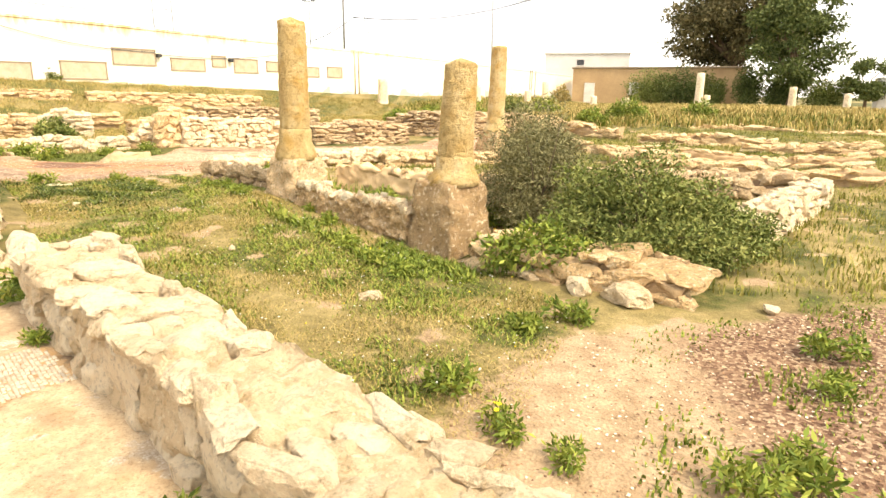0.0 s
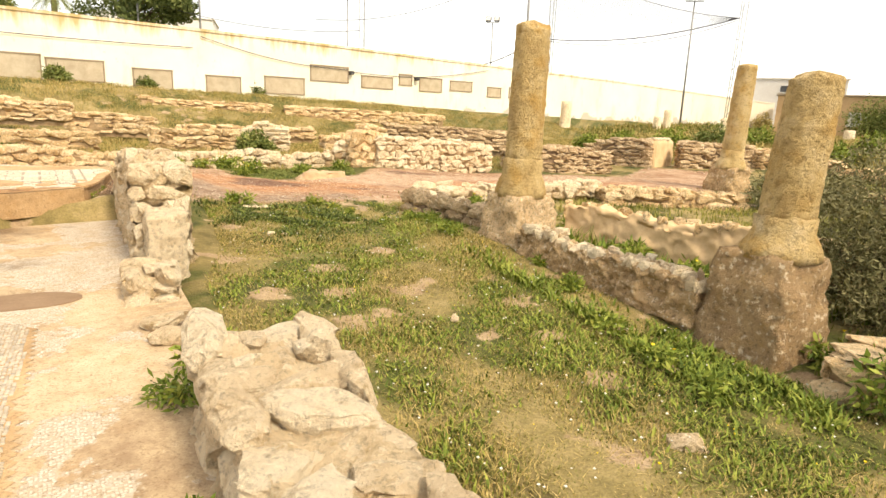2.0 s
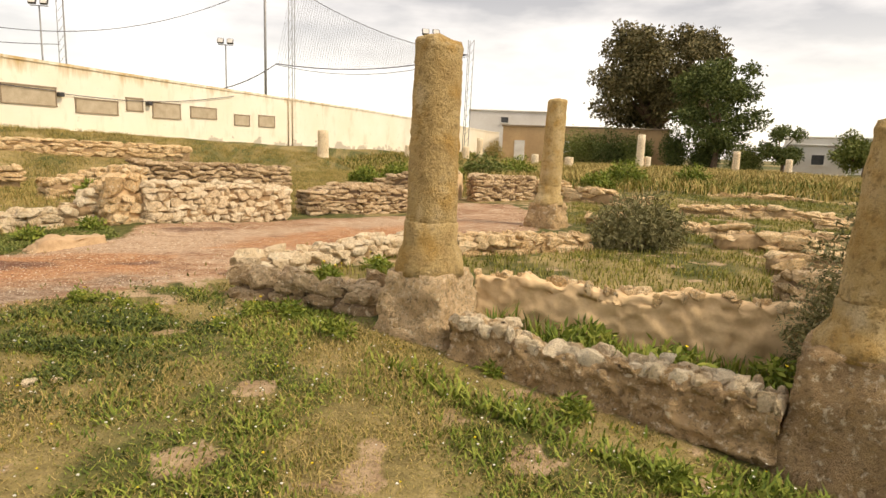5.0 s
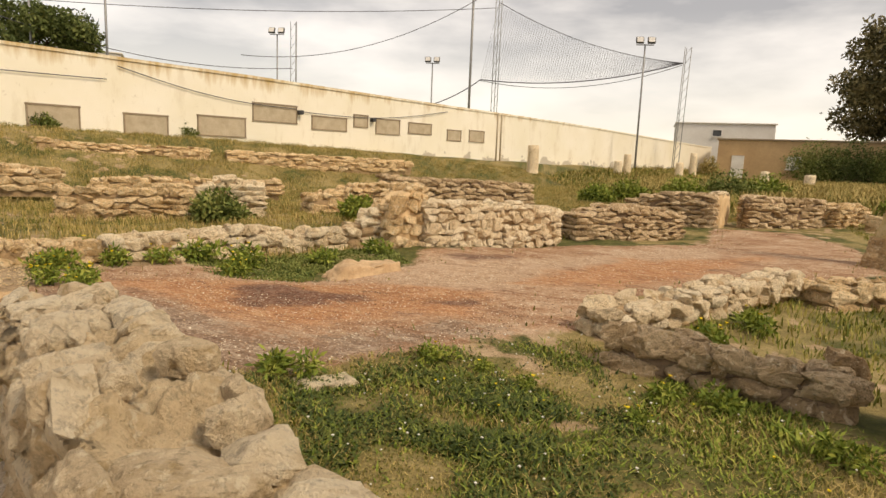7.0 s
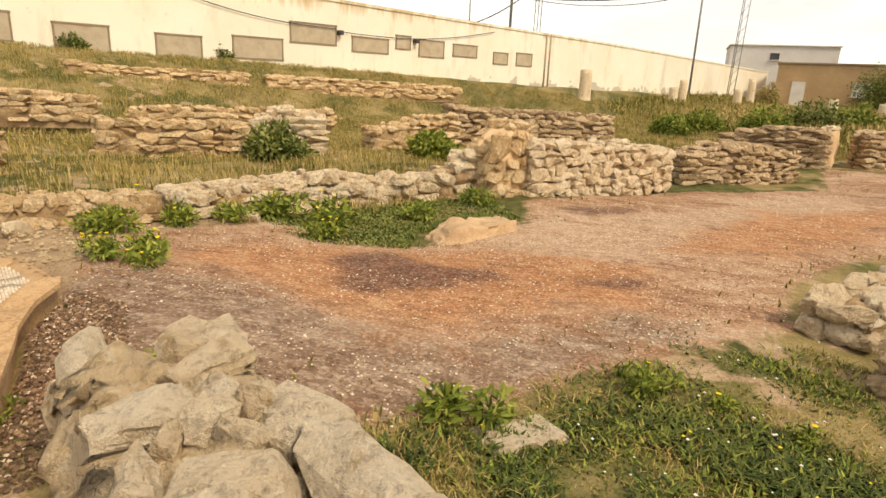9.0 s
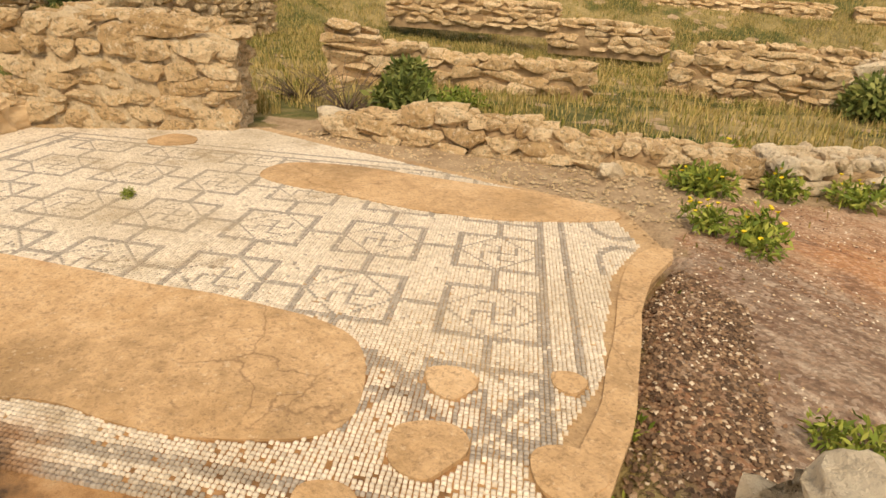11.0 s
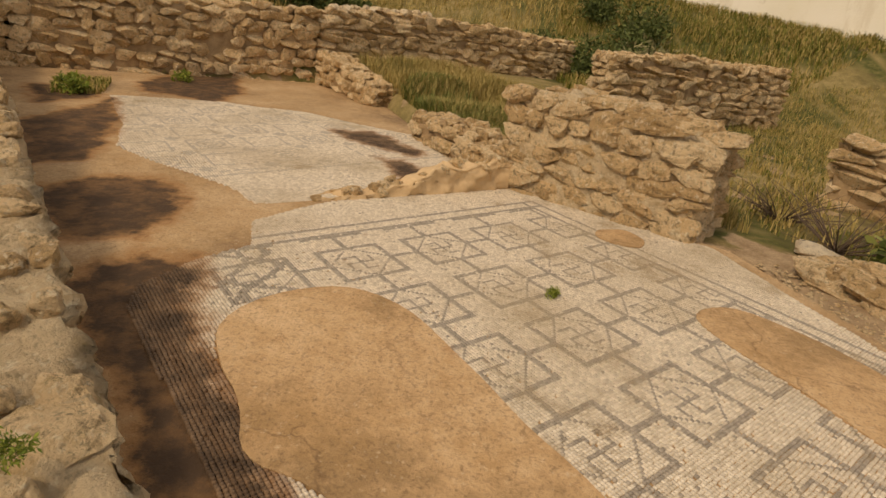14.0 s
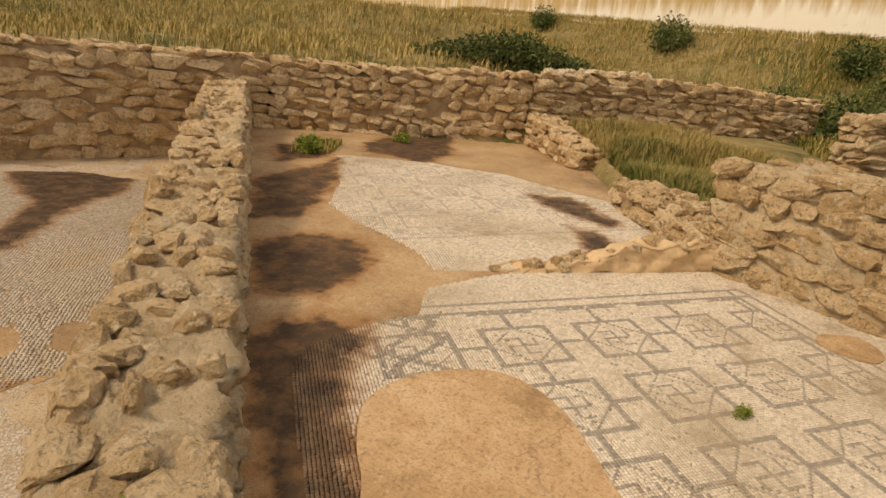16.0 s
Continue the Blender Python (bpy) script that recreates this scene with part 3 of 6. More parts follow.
GREY = [[(-9.3, 10.9), (-8.0, 10.9), (-7.4, 10.4), (-6.7, 10.5), (-5.5, 11.4), (-5.1, 11.2), (-5.9, 10.3), (-6.5, 9.6), (-7.9, 8.9), (-9.2, 10.3)]]


def build_ground():
    def axis(lo, hi, step, far0, far1):
        left = lo - np.geomspace(0.4, lo - far0, 34)[::-1]
        right = hi + np.geomspace(0.4, far1 - hi, 34)
        return np.concatenate([left, np.arange(lo, hi, step), right])
    xs, ys = axis(-21, 9, 0.14, -900, 900), axis(-3, 27, 0.14, -900, 1500)
    X, Y = np.meshgrid(xs, ys)
    Z = ground_z(X, Y)
    near = (np.abs(X + 6) < 16) & (np.abs(Y - 12) < 16)
    bumps = np.array([noise.noise((x * 1.3, y * 1.3, 0)) * 0.03 + noise.noise((x * 4, y * 4, 3)) * 0.012 for x, y in zip(X.ravel(), Y.ravel())]).reshape(X.shape)
    Z = Z + np.where(near, bumps, 0)
    ny, nx = X.shape
    i = (np.arange(ny - 1)[:, None] * nx + np.arange(nx - 1)[None]).ravel()
    me = fast_mesh("ground", np.stack([X.ravel(), Y.ravel(), Z.ravel()], 1), np.stack([i, i + 1, i + nx + 1, i + nx], 1), M_GROUND)
    me.polygons.foreach_set("use_smooth", np.ones(len(me.polygons), bool))
    for name, poly, w in (("red", RED_FLOOR, 0.25), ("soil", BARE_SOIL, 0.4), ("bark", BARK, 0.5)):
        at = me.attributes.new(name, "FLOAT", "POINT")
        mask = soft_in(poly, X, Y, w)
        if name == "soil":
            mask = np.maximum(np.maximum(mask, bare_spots(X, Y) * near), soft_in(EDGE_SOIL, X, Y, 0.25))
        at.data.foreach_set("value", mask.ravel().astype(np.float32))
    for name, polys, w in (("orange", ORANGE, 0.35), ("maroon", MAROON, 0.22), ("pale", PALE, 0.35), ("grey", GREY, 0.35)):
        mask = np.max([soft_in(p, X, Y, w) for p in polys], axis=0)
        me.attributes.new(name, "FLOAT", "POINT").data.foreach_set("value", mask.ravel().astype(np.float32))
    me.attributes.new("lush", "FLOAT", "POINT").data.foreach_set("value", lushness(X, Y).ravel().astype(np.float32))
    tagged(new("ground", me), "uneven soil ground with turf and reddish gravel", "ground", kind="structure")


build_ground()


# ---- stones and rubble walls ----
def stone_mesh(seed, mat, fine=False):
    """An angular broken stone in a unit box; fine: with a pitted, chipped skin."""
    r = random.Random(seed)
    bm = bmesh.new()
    for _ in range(22 if fine else 15):
        d = Vector((r.gauss(0, 1), r.gauss(0, 1), r.gauss(0, 1))).normalized()
        m = max(abs(d.x), abs(d.y), abs(d.z))
        bm.verts.new(d / m ** 0.72 * r.uniform(0.82, 1.0))
    res = bmesh.ops.convex_hull(bm, input=list(bm.verts))
    bmesh.ops.delete(bm, geom=[g for g in res["geom_interior"] if isinstance(g, bmesh.types.BMVert)], context="VERTS")
    if fine:
        bmesh.ops.triangulate(bm, faces=list(bm.faces))
        bmesh.ops.subdivide_edges(bm, edges=list(bm.edges), cuts=2, use_grid_fill=True)
        bmesh.ops.smooth_vert(bm, verts=list(bm.verts), factor=0.2, use_axis_x=True, use_axis_y=True, use_axis_z=True)
        for v in bm.verts:
            v.co += noise.noise_vector(v.co * 2.2 + Vector((seed, 0, 0))) * 0.12 + noise.noise_vector(v.co * 5 + Vector((0, seed, 0))) * 0.11 + noise.noise_vector(v.co * 11 + Vector((0, 0, seed))) * 0.06
    lo, hi = [min(v.co[i] for v in bm.verts) for i in range(3)], [max(v.co[i] for v in bm.verts) for i in range(3)]
    for v in bm.verts:
        v.co = Vector([(v.co[i] - lo[i]) / (hi[i] - lo[i]) - 0.5 for i in range(3)])
    return from_bm("stone", bm, mat)


STONES = {k: [stone_mesh(i + 20 * j, m) for i in range(14)] for j, (k, m) in enumerate((("tan", M_STONE), ("pale", M_STONE_PALE), ("dark", M_STONE_DARK)))}
STONES_HI = {k: [stone_mesh(i + 170 + 20 * j, m, True) for i in range(14)] for j, (k, m) in enumerate((("tan", M_STONE), ("pale", M_STONE_PALE), ("dark", M_STONE_DARK)))}
rng = random.Random(7)


def rubble_wall(name, p0, p1, w, zb, tops, tone="tan", course=0.12, long=(0.15, 0.36), faces="LRseT", hi=False, label="", core=None, cap=0.17, group="rubble walls of the ruin", gone=0.05, rugged=1.0):
    """A low wall of rubble stones round a mortar core. tops: the top's heights in even steps from p0 to p1. faces: L and R of the way from p0 to p1, its ends s and e, its top T."""
    p0, p1 = Vector(p0), Vector(p1)
    L = (p1 - p0).length
    ang = math.atan2(p1.y - p0.y, p1.x - p0.x)
    lib = (STONES_HI if hi else STONES)[tone]
    core = core or (M_CORE_DARK if tone == "dark" else M_CORE)
    core = M_RUBBLE if core is M_PLASTER and hi and "T" in faces and len(faces) > 2 else core

    def top(x):
        t = float(np.interp(x / L * (len(tops) - 1), range(len(tops)), tops)) - zb
        return t + 0.05 * noise.noise((x * 3, p0.x, p0.y)) + 0.02 * noise.noise((x * 9, p0.x, 5))
    n = max(3, int(L / (0.022 if rugged > 1.5 else 0.035 if hi else 0.10)))
    rows = 32 if rugged > 1.5 else 18 if hi else 6
    vs, fs = [], []
    prof = [(-0.5, -0.15)] + [(-0.5 + 0.06 * (i / rows) ** 2, i / rows) for i in range(rows + 1)]
    prof = prof + [(s, 1.0) for s in np.linspace(-0.3, 0.3, rows // 2 + 1)] + [(-a, b) for a, b in prof[::-1]]
    for i in range(n + 1):
        x = L * i / n
        h = top(x) - 0.03
        for a, b in prof:
            y, z = a * (w - (0.09 if core is M_RUBBLE or len(faces) < 2 else 0.16)), (b * h if b > 0 else b)
            q = Vector((x + p0.x, y + p0.y, z))
            v = noise.noise_vector(q * 5) * 0.035 + noise.noise_vector(q * 14) * (0.022 if hi else 0.008) + noise.noise_vector(q * 31) * (0.014 if hi else 0)
            lump = 0.0
            if b > 0:
                lump = (0.27 - noise.voronoi(q * 6.5)[0][0]) * 0.085 + (0.3 - noise.voronoi(q * 17)[0][0]) * (0.035 if hi else 0.01)
            if faces == "T":
                lump *= 0.7
            lump *= rugged
            flat = b >= 1 and abs(a) < 0.42
            vs.append((min(max(x, 0.04), L - 0.04) + v.x, y + v.y + (0 if flat else math.copysign(lump, a)), z + (v.z + lump if b > 0.85 else 0)))
    m = len(prof)
    for i in range(n):
        fs += [(i * m + k, i * m + k + 1, (i + 1) * m + k + 1, (i + 1) * m + k) for k in range(m - 1)]
    fs += [tuple(range(m))[::-1], tuple(range(n * m, (n + 1) * m))]
    ob = new(name, mesh_of(name, [(x, -y, z) for x, y, z in vs], fs, core, True))
    ob.matrix_basis = pose(p0.x, p0.y, zb, 0, 0, math.degrees(ang))
    tagged(ob, label or "low ruined wall of tan rubble stones", "wall", group)

    def put(x, y, z, sx, sy, sz, yaw=0.0):
        part("stone", rng.choice(lib), ob, Matrix.LocRotScale((x, y, z), Euler((rng.uniform(-.12, .12), rng.uniform(-.12, .12), yaw + rng.uniform(-.15, .15))), (sx, sy, sz)))
    for f in faces:
        if f in "LR":
            s, z = (1 if f == "L" else -1), 0.0
            while z < max(tops) - zb + 0.1:
                c = course * rng.uniform(0.75, 1.3)
                x = rng.uniform(-0.1, 0.05)
                while x < L - 0.03:
                    wx = rng.uniform(*long)
                    if z + c * 0.8 < top(min(x + wx / 2, L)) + 0.02 and rng.random() > gone:
                        cc = c * rng.uniform(0.8, 1.1)
                        put(min(x + wx / 2, L - wx * 0.3), s * (w / 2 - 0.06 + rng.uniform(-.02, .02)), z + c / 2 + rng.uniform(-.25, .25) * c, wx * rng.uniform(1.0, 1.18), rng.uniform(.15, .22), cc * rng.uniform(1.05, 1.4))
                    x += wx * 0.96
                z += c * 0.95
        elif f in "se":
            xe, sg, z = (0.0, 1, 0.0) if f == "s" else (L, -1, 0.0)
            while z < top(xe):
                c = course * rng.uniform(0.8, 1.3)
                y = -w / 2
                while y < w / 2 - 0.05:
                    wy = min(rng.uniform(*long), w / 2 - y + 0.05)
                    if z + c * 0.8 < top(xe) + 0.03:
                        put(xe + sg * 0.05, y + wy / 2, z + c / 2, rng.uniform(.14, .22), wy, c)
                    y += wy * 0.97
                z += c * 0.95
        elif f == "T":
            x = 0.0
            while x < L - 0.04:
                y = -w / 2 + rng.uniform(0.0, 0.05)
                dx = cap * rng.choice((0.5, 0.7, 0.9, 1.3))
                while y < w / 2 - 0.04:
                    wy = min(cap * rng.choice((0.4, 0.6, 0.8, 1.0, 1.5)), w / 2 - y + 0.03)
                    if rng.random() > gone * 2:
                        hgt = min(course, 0.13) * rng.uniform(0.7, 1.2)
                        put(min(x + dx / 2, L - 0.05), y + wy / 2, top(min(x, L)) - hgt * (rng.uniform(0.3, 0.75) if hi else rng.uniform(0.15, 0.45)), dx * 1.1, wy * 1.05, hgt, rng.uniform(-.3, .3))
                    y += wy * 0.98
                x += dx * 0.95
    return ob


WALL = "ruin_wall"
# the wall beside the path, its doorway and its rocky further end
rubble_wall(WALL, (0.12, 1.25), (-3.0, 4.4), 0.62, -0.5, [0.2, 0.25, 0.28, 0.24, 0.26, 0.3, 0.32], "pale", 0.2, (0.22, 0.5), "LRseT", True, "low thick wall of pale rubble and crumbling mortar beside grass", M_PLASTER, 0.32, gone=0.12)
rubble_wall(WALL, (-4.75, 5.75), (-5.1, 6.15), 0.4, -0.3, [-0.02, 0.05, 0.1], "pale", 0.17, (0.22, 0.36), "LRseT", True, "low stepped blocks at the broken wall end", M_PLASTER, 0.3)
rubble_wall(WALL, (-5.42, 6.74), (-7.68, 8.98), 0.5, -0.3, [0.8, 0.84, 0.88, 0.84, 0.8, 0.76, 0.72, 0.5], "pale", 0.19, (0.22, 0.5), "LRseT", True, "thick eroded wall of pale blocks, rubble and lime mortar", M_RUBBLE, 0.17, gone=0.3, rugged=1.7)
rubble_wall(WALL, (-8.35, 7.3), (-15.75, -0.0), 0.6, -0.2, [0.5, 0.52, 0.62, 0.72, 0.8, 0.86, 0.92, 0.98, 1.02], "tan", 0.15, (0.2, 0.42), "LseT", True, "long thick wall of rubble stones with a plastered side", M_PLASTER, 0.2, gone=0.14, rugged=1.4)
# walls round the far rooms
rubble_wall(WALL, (-8.9, -2.9), (-16.2, 0.35), 0.5, -0.25, [1.38, 1.4, 1.36, 1.38], "tan", 0.17, (0.26, 0.55), "RT", False, "tall back wall of weathered rubble below a grass bank", None, 0.3)
rubble_wall(WALL, (-16.25, 0.4), (-19.3, 3.75), 0.5, 0.1, [1.36, 1.36, 1.4, 1.45], "tan", 0.15, (0.18, 0.4), "RT", False, "tall back wall of tan rubble below a grass bank", None, 0.26)
rubble_wall(WALL, (-19.35, 3.8), (-24.6, 8.6), 0.5, 0.1, [1.5, 1.62, 1.55, 1.5, 1.45], "tan", 0.13, (0.22, 0.5), "RsT", False, "long rough back wall with loose stones on top", None, 0.26)
rubble_wall(WALL, (-19.2, 4.1), (-17.5, 5.55), 0.45, 0.15, [0.8, 0.75, 0.62, 0.55], "tan", 0.12, (0.2, 0.45), "LRseT", False, "short stepped wall of tan rubble at the mosaic room's edge")
rubble_wall(WALL, (-15.6, 6.6), (-13.9, 7.75), 0.5, 0.15, [0.55, 0.62, 0.55, 0.6], "tan", 0.13, (0.2, 0.45), "LRsT", True, "low broken wall of rounded tan stones")
rubble_wall(WALL, (-14.05, 7.75), (-13.2, 9.35), 0.75, 0.12, [1.12, 1.22, 1.2, 1.16, 1.05], "tan", 0.15, (0.2, 0.48), "LRseT", True, "tall wall stub of large tan blocks and ochre mortar", M_PLASTER, 0.25)
rubble_wall(WALL, (-12.4, 6.2), (-13.75, 7.65), 0.22, 0.2, [0.27, 0.33, 0.5, 0.52], "tan", 0.1, (0.15, 0.3), "T", True, "low plastered ridge between two mosaic floors", M_PLASTER, 0.14, gone=0.3)
rubble_wall(WALL, (-12.8, 10.15), (-9.85, 12.35), 0.5, 0.1, [0.33, 0.42, 0.46, 0.40, 0.36, 0.38, 0.34], "tan", 0.12, (0.18, 0.46), "LRseT", True, "low tumbled wall of tan stones along the mosaic")
rubble_wall(WALL, (-9.75, 12.45), (-8.5, 14.2), 0.6, 0.0, [0.34, 0.38, 0.40, 0.42, 0.36], "pale", 0.13, (0.2, 0.5), "LRseT", True, "low wall of broad pale stones beside red gravel")
rubble_wall(WALL, (-18.7, 8.9), (-22.4, 13.0), 0.5, 0.3, [1.45, 1.5, 1.5, 1.5], "tan", 0.12, (0.25, 0.55), "LRseT", False, "wall of flat tan courses standing in dry grass")
rubble_wall(WALL, (-15.6, 11.4), (-13.4, 14.3), 0.5, 0.15, [1.0, 0.75, 0.6, 0.58, 0.6], "tan", 0.15, (0.3, 0.6), "LRseT", False, "wall of squared tan blocks in dry grass")
# walls ahead, beyond the red gravel
rubble_wall(WALL, (-6.98, 14.8), (-6.55, 15.42), 0.5, 0.0, [0.75, 1.02, 0.98], "tan", 0.16, (0.2, 0.35), "LRseT", False, "upright end of a stone wall with ochre mortar", M_PLASTER)
rubble_wall(WALL, (-6.5, 15.2), (-4.3, 17.6), 0.5, -0.1, [0.78, 0.74, 0.7, 0.66, 0.6], "pale", 0.12, (0.14, 0.3), "LRseT", False, "wall of small pale squared stones in courses")
rubble_wall(WALL, (-8.4, 14.3), (-7.1, 15.1), 0.5, 0.0, [0.25, 0.34, 0.42, 0.66], "pale", 0.14, (0.2, 0.45), "LRsT", True, "tumbled pale stones stepping up to a wall end")
rubble_wall(WALL, (-3.9, 18.5), (-1.25, 20.6), 0.55, -0.2, [0.42, 0.55, 0.6, 0.5, 0.4], "dark", 0.09, (0.2, 0.45), "LRseT", False, "wall of thin flat weathered stones in a heap")
rubble_wall(WALL, (-1.9, 23.2), (0.15, 22.2), 0.5, -0.1, [0.5, 0.72, 0.8, 0.8], "dark", 0.1, (0.2, 0.45), "LRseT", False, "weathered stone wall behind the gravel")
rubble_wall(WALL, (0.1, 22.15), (0.75, 23.5), 0.35, -0.1, [0.82, 0.85, 0.8], "pale", 0.2, (0.3, 0.5), "T", False, "wall end with a pale plastered face", M_PLASTER)
rubble_wall(WALL, (1.0, 22.6), (3.2, 23.5), 0.5, -0.1, [0.78, 0.75, 0.7], "dark", 0.1, (0.2, 0.45), "LRseT", False, "weathered rubble wall with plaster traces")
rubble_wall(WALL, (3.4, 23.2), (4.6, 24.0), 0.5, -0.1, [0.62, 0.65, 0.5], "tan", 0.12, (0.2, 0.45), "LRseT", False, "short pale stone wall stub")
rubble_wall(WALL, (-9.6, 19.0), (-8.2, 20.4), 0.6, 0.0, [0.5, 0.72, 0.8], "tan", 0.13, (0.2, 0.45), "LRsT", False, "heaped rubble wall corner in dry grass")
rubble_wall(WALL, (-8.3, 21.0), (-4.7, 23.2), 0.7, 0.1, [0.95, 0.9, 0.85, 0.8], "dark", 0.12, (0.2, 0.45), "LRseT", False, "dark weathered rubble wall ahead of the field")
rubble_wall(WALL, (-13.5, 16.35), (-11.3, 17.35), 0.5, 0.0, [0.62, 0.6, 0.62, 0.62], "tan", 0.13, (0.2, 0.5), "LRseT", False, "low wall of squared tan blocks in dry grass")
rubble_wall(WALL, (-11.25, 17.4), (-10.2, 17.95), 0.6, 0.0, [0.7, 0.95, 0.8, 0.75], "pale", 0.13, (0.2, 0.45), "LRseT", False, "peaked heap of pale wall stones in grass")
rubble_wall(WALL, (-15.5, 20.0), (-11.5, 22.2), 0.45, 0.25, [0.62, 0.65, 0.62, 0.66], "tan", 0.14, (0.3, 0.6), "RsT", False, "thin row of wall stones in dry grass")
rubble_wall(WALL, (-20.6, 24.3), (-16.8, 28.3), 0.5, 0.75, [1.5, 1.45, 1.45, 1.4], "tan", 0.15, (0.3, 0.6), "RT", False, "low terrace wall below the white boundary wall", None, 0.36)
rubble_wall(WALL, (-16.3, 28.8), (-10.0, 34.6), 0.5, 0.7, [1.4, 1.35, 1.3, 1.25, 1.2], "tan", 0.15, (0.35, 0.7), "RT", False, "long low terrace wall in dry grass", None, 0.4)
rubble_wall(WALL, (-22.5, 16.5), (-18.5, 18.6), 0.6, 0.6, [1.3, 1.45, 1.2, 1.2], "tan", 0.15, (0.25, 0.5), "LRseT", False, "heap of squared wall stones in the grass")
rubble_wall(WALL, (-17.8, 17.8), (-15.6, 19.0), 0.5, 0.35, [0.9, 0.95, 0.85], "tan", 0.13, (0.25, 0.5), "LRseT", False, "short wall of tan stones in grass")
# the basin beside the columns
rubble_wall(WALL, (-2.15, 9.0), (-0.35, 7.2), 0.32, -0.35, [0.16, 0.12, 0.1, 0.12, 0.1], "pale", 0.2, (0.25, 0.5), "T", True, "low worn kerb wall with a pale crumbling top", M_PLINTH, 0.15, gone=0.12, rugged=1.6)
rubble_wall(WALL, (-1.75, 10.0), (1.6, 8.2), 0.26, -0.35, [0.3, 0.33, 0.28, 0.33, 0.3, 0.32], "tan", 0.2, (0.25, 0.5), "T", True, "plastered basin wall with an eroded rim", M_PLASTER, 0.12, gone=0.3)
rubble_wall(WALL, (-2.75, 9.95), (-4.15, 10.75), 0.4, -0.15, [0.2, 0.15, 0.18, 0.12], "dark", 0.16, (0.2, 0.42), "LRseT", True, "low dark kerb of weathered stones in grass", None, 0.22)
rubble_wall(WALL, (-4.2, 11.3), (-1.5, 14.0), 0.42, -0.1, [0.16, 0.2, 0.22, 0.2, 0.22], "pale", 0.14, (0.2, 0.4), "LRseT", True, "low pale wall beside the gravel floor", None, 0.22)
rubble_wall(WALL, (-1.3, 13.6), (1.3, 14.5), 0.5, -0.25, [0.12, 0.15, 0.1, 0.08], "tan", 0.13, (0.2, 0.45), "LRseT", False, "low rough wall of tan rubble")
rubble_wall(WALL, (0.45, 6.6), (2.35, 5.3), 0.7, -0.55, [-0.1, -0.12, -0.1, -0.22], "tan", 0.2, (0.3, 0.55), "LRseT", True, "tumbled footing of large stones under a bush", None, 0.35)
rubble_wall(WALL, (3.4, 6.8), (6.3, 10.0), 0.5, -0.45, [0.0, 0.02, 0.02, 0.05], "pale", 0.14, (0.2, 0.45), "LRseT", False, "low wall of pale stones at the grass edge")
rubble_wall(WALL, (2.6, 10.9), (6.2, 10.3), 0.4, -0.35, [0.1, 0.12, 0.1], "dark", 0.14, (0.25, 0.5), "LRseT", False, "low weathered basin wall")
for y0, y1, x0, x1, h in ((12.5, 11.5, 3.6, 8.5, 0.25), (14.5, 13.6, 4.0, 9.5, 0.32), (17.5, 15.8, 2.6, 5.6, 0.35), (20.0, 17.5, 6.5, 12.5, 0.4), (17.2, 15.0, 8.5, 13.5, 0.25), (23.5, 21.5, 9.5, 15.5, 0.55), (23.0, 21.0, 4.2, 6.2, 0.7)):
    rubble_wall(WALL, (x0, y0), (x1, y1), 0.5, -0.15, [h * 0.7 - 0.1, h * 0.8 - 0.04, h * 0.5 - 0.12, h * 0.7 - 0.08], "tan", 0.15, (0.4, 0.75), "RT", False, "low weathered rubble wall among grass", None, 0.28, gone=0.2)


# ---- floors and mosaics ----
FLOOR_Z, ROOM_Z = 0.225, -0.2
floor = new("floor_mosaic_room", slab("floor_mosaic_room", MAIN_ROOM, -0.1, FLOOR_Z - 0.012, M_FLOOR_BED))
tagged(floor, "mortar bed of the mosaic rooms with damp stains", "floor", kind="structure")
floor_left = new("floor_worn_room", slab("floor_worn_room", LEFT_ROOM, -0.5, ROOM_Z, M_FLOOR_WORN))
tagged(floor_left, "worn floor of mortar and patchy pale mosaic", "floor", kind="structure")
LAT_O, LAT_A, LAT_B = np.array((-10.028, 9.034)), np.array((0.4567, 0.4303)), np.array((0.4716, -0.4288))
LAT_INV = np.linalg.inv(np.stack([LAT_A, LAT_B], 1))


def lat(a, b):
    p = LAT_O + a * LAT_A + b * LAT_B
    return (float(p[0]), float(p[1]))


# patches of smooth repair mortar where the mosaic is lost
BIG_PATCH = rounded([(-10.85, 6.62), (-11.05, 6.95), (-10.8, 7.35), (-10.28, 7.73), (-9.76, 8.17), (-9.3, 8.47), (-8.98, 8.4), (-8.72, 8.15), (-8.93, 7.8), (-9.15, 7.6), (-9.38, 7.47), (-9.55, 7.2), (-9.6, 6.95), (-9.85, 6.85), (-10.1, 6.6), (-10.4, 6.45)])
LONG_PATCH = rounded([(-11.55, 8.9), (-11.3, 8.85), (-10.75, 9.2), (-10.28, 9.45), (-9.85, 9.85), (-9.5, 10.5), (-9.9, 10.55), (-10.7, 10.0), (-11.3, 9.6), (-11.7, 9.2)])
SMALL = [rounded([(x + r * math.cos(k) * (1 + .2 * math.sin(3 * k + x)), y + r * math.sin(k)) for k in np.linspace(0, 5.6, 9)]) for x, y, r in
         ((-8.78, 8.6, .1), (-8.55, 8.35, .13), (-8.25, 8.62, .12), (-8.55, 8.95, .07), (-8.5, 8.0, .1), (-12.7, 8.6, .2))]
EDGE_PATCH = rounded([(-9.1, 10.35), (-8.88, 9.75), (-8.36, 9.08), (-8.02, 8.5), (-8.16, 8.48), (-8.52, 9.12), (-9.02, 9.75), (-9.25, 10.2)], 1)
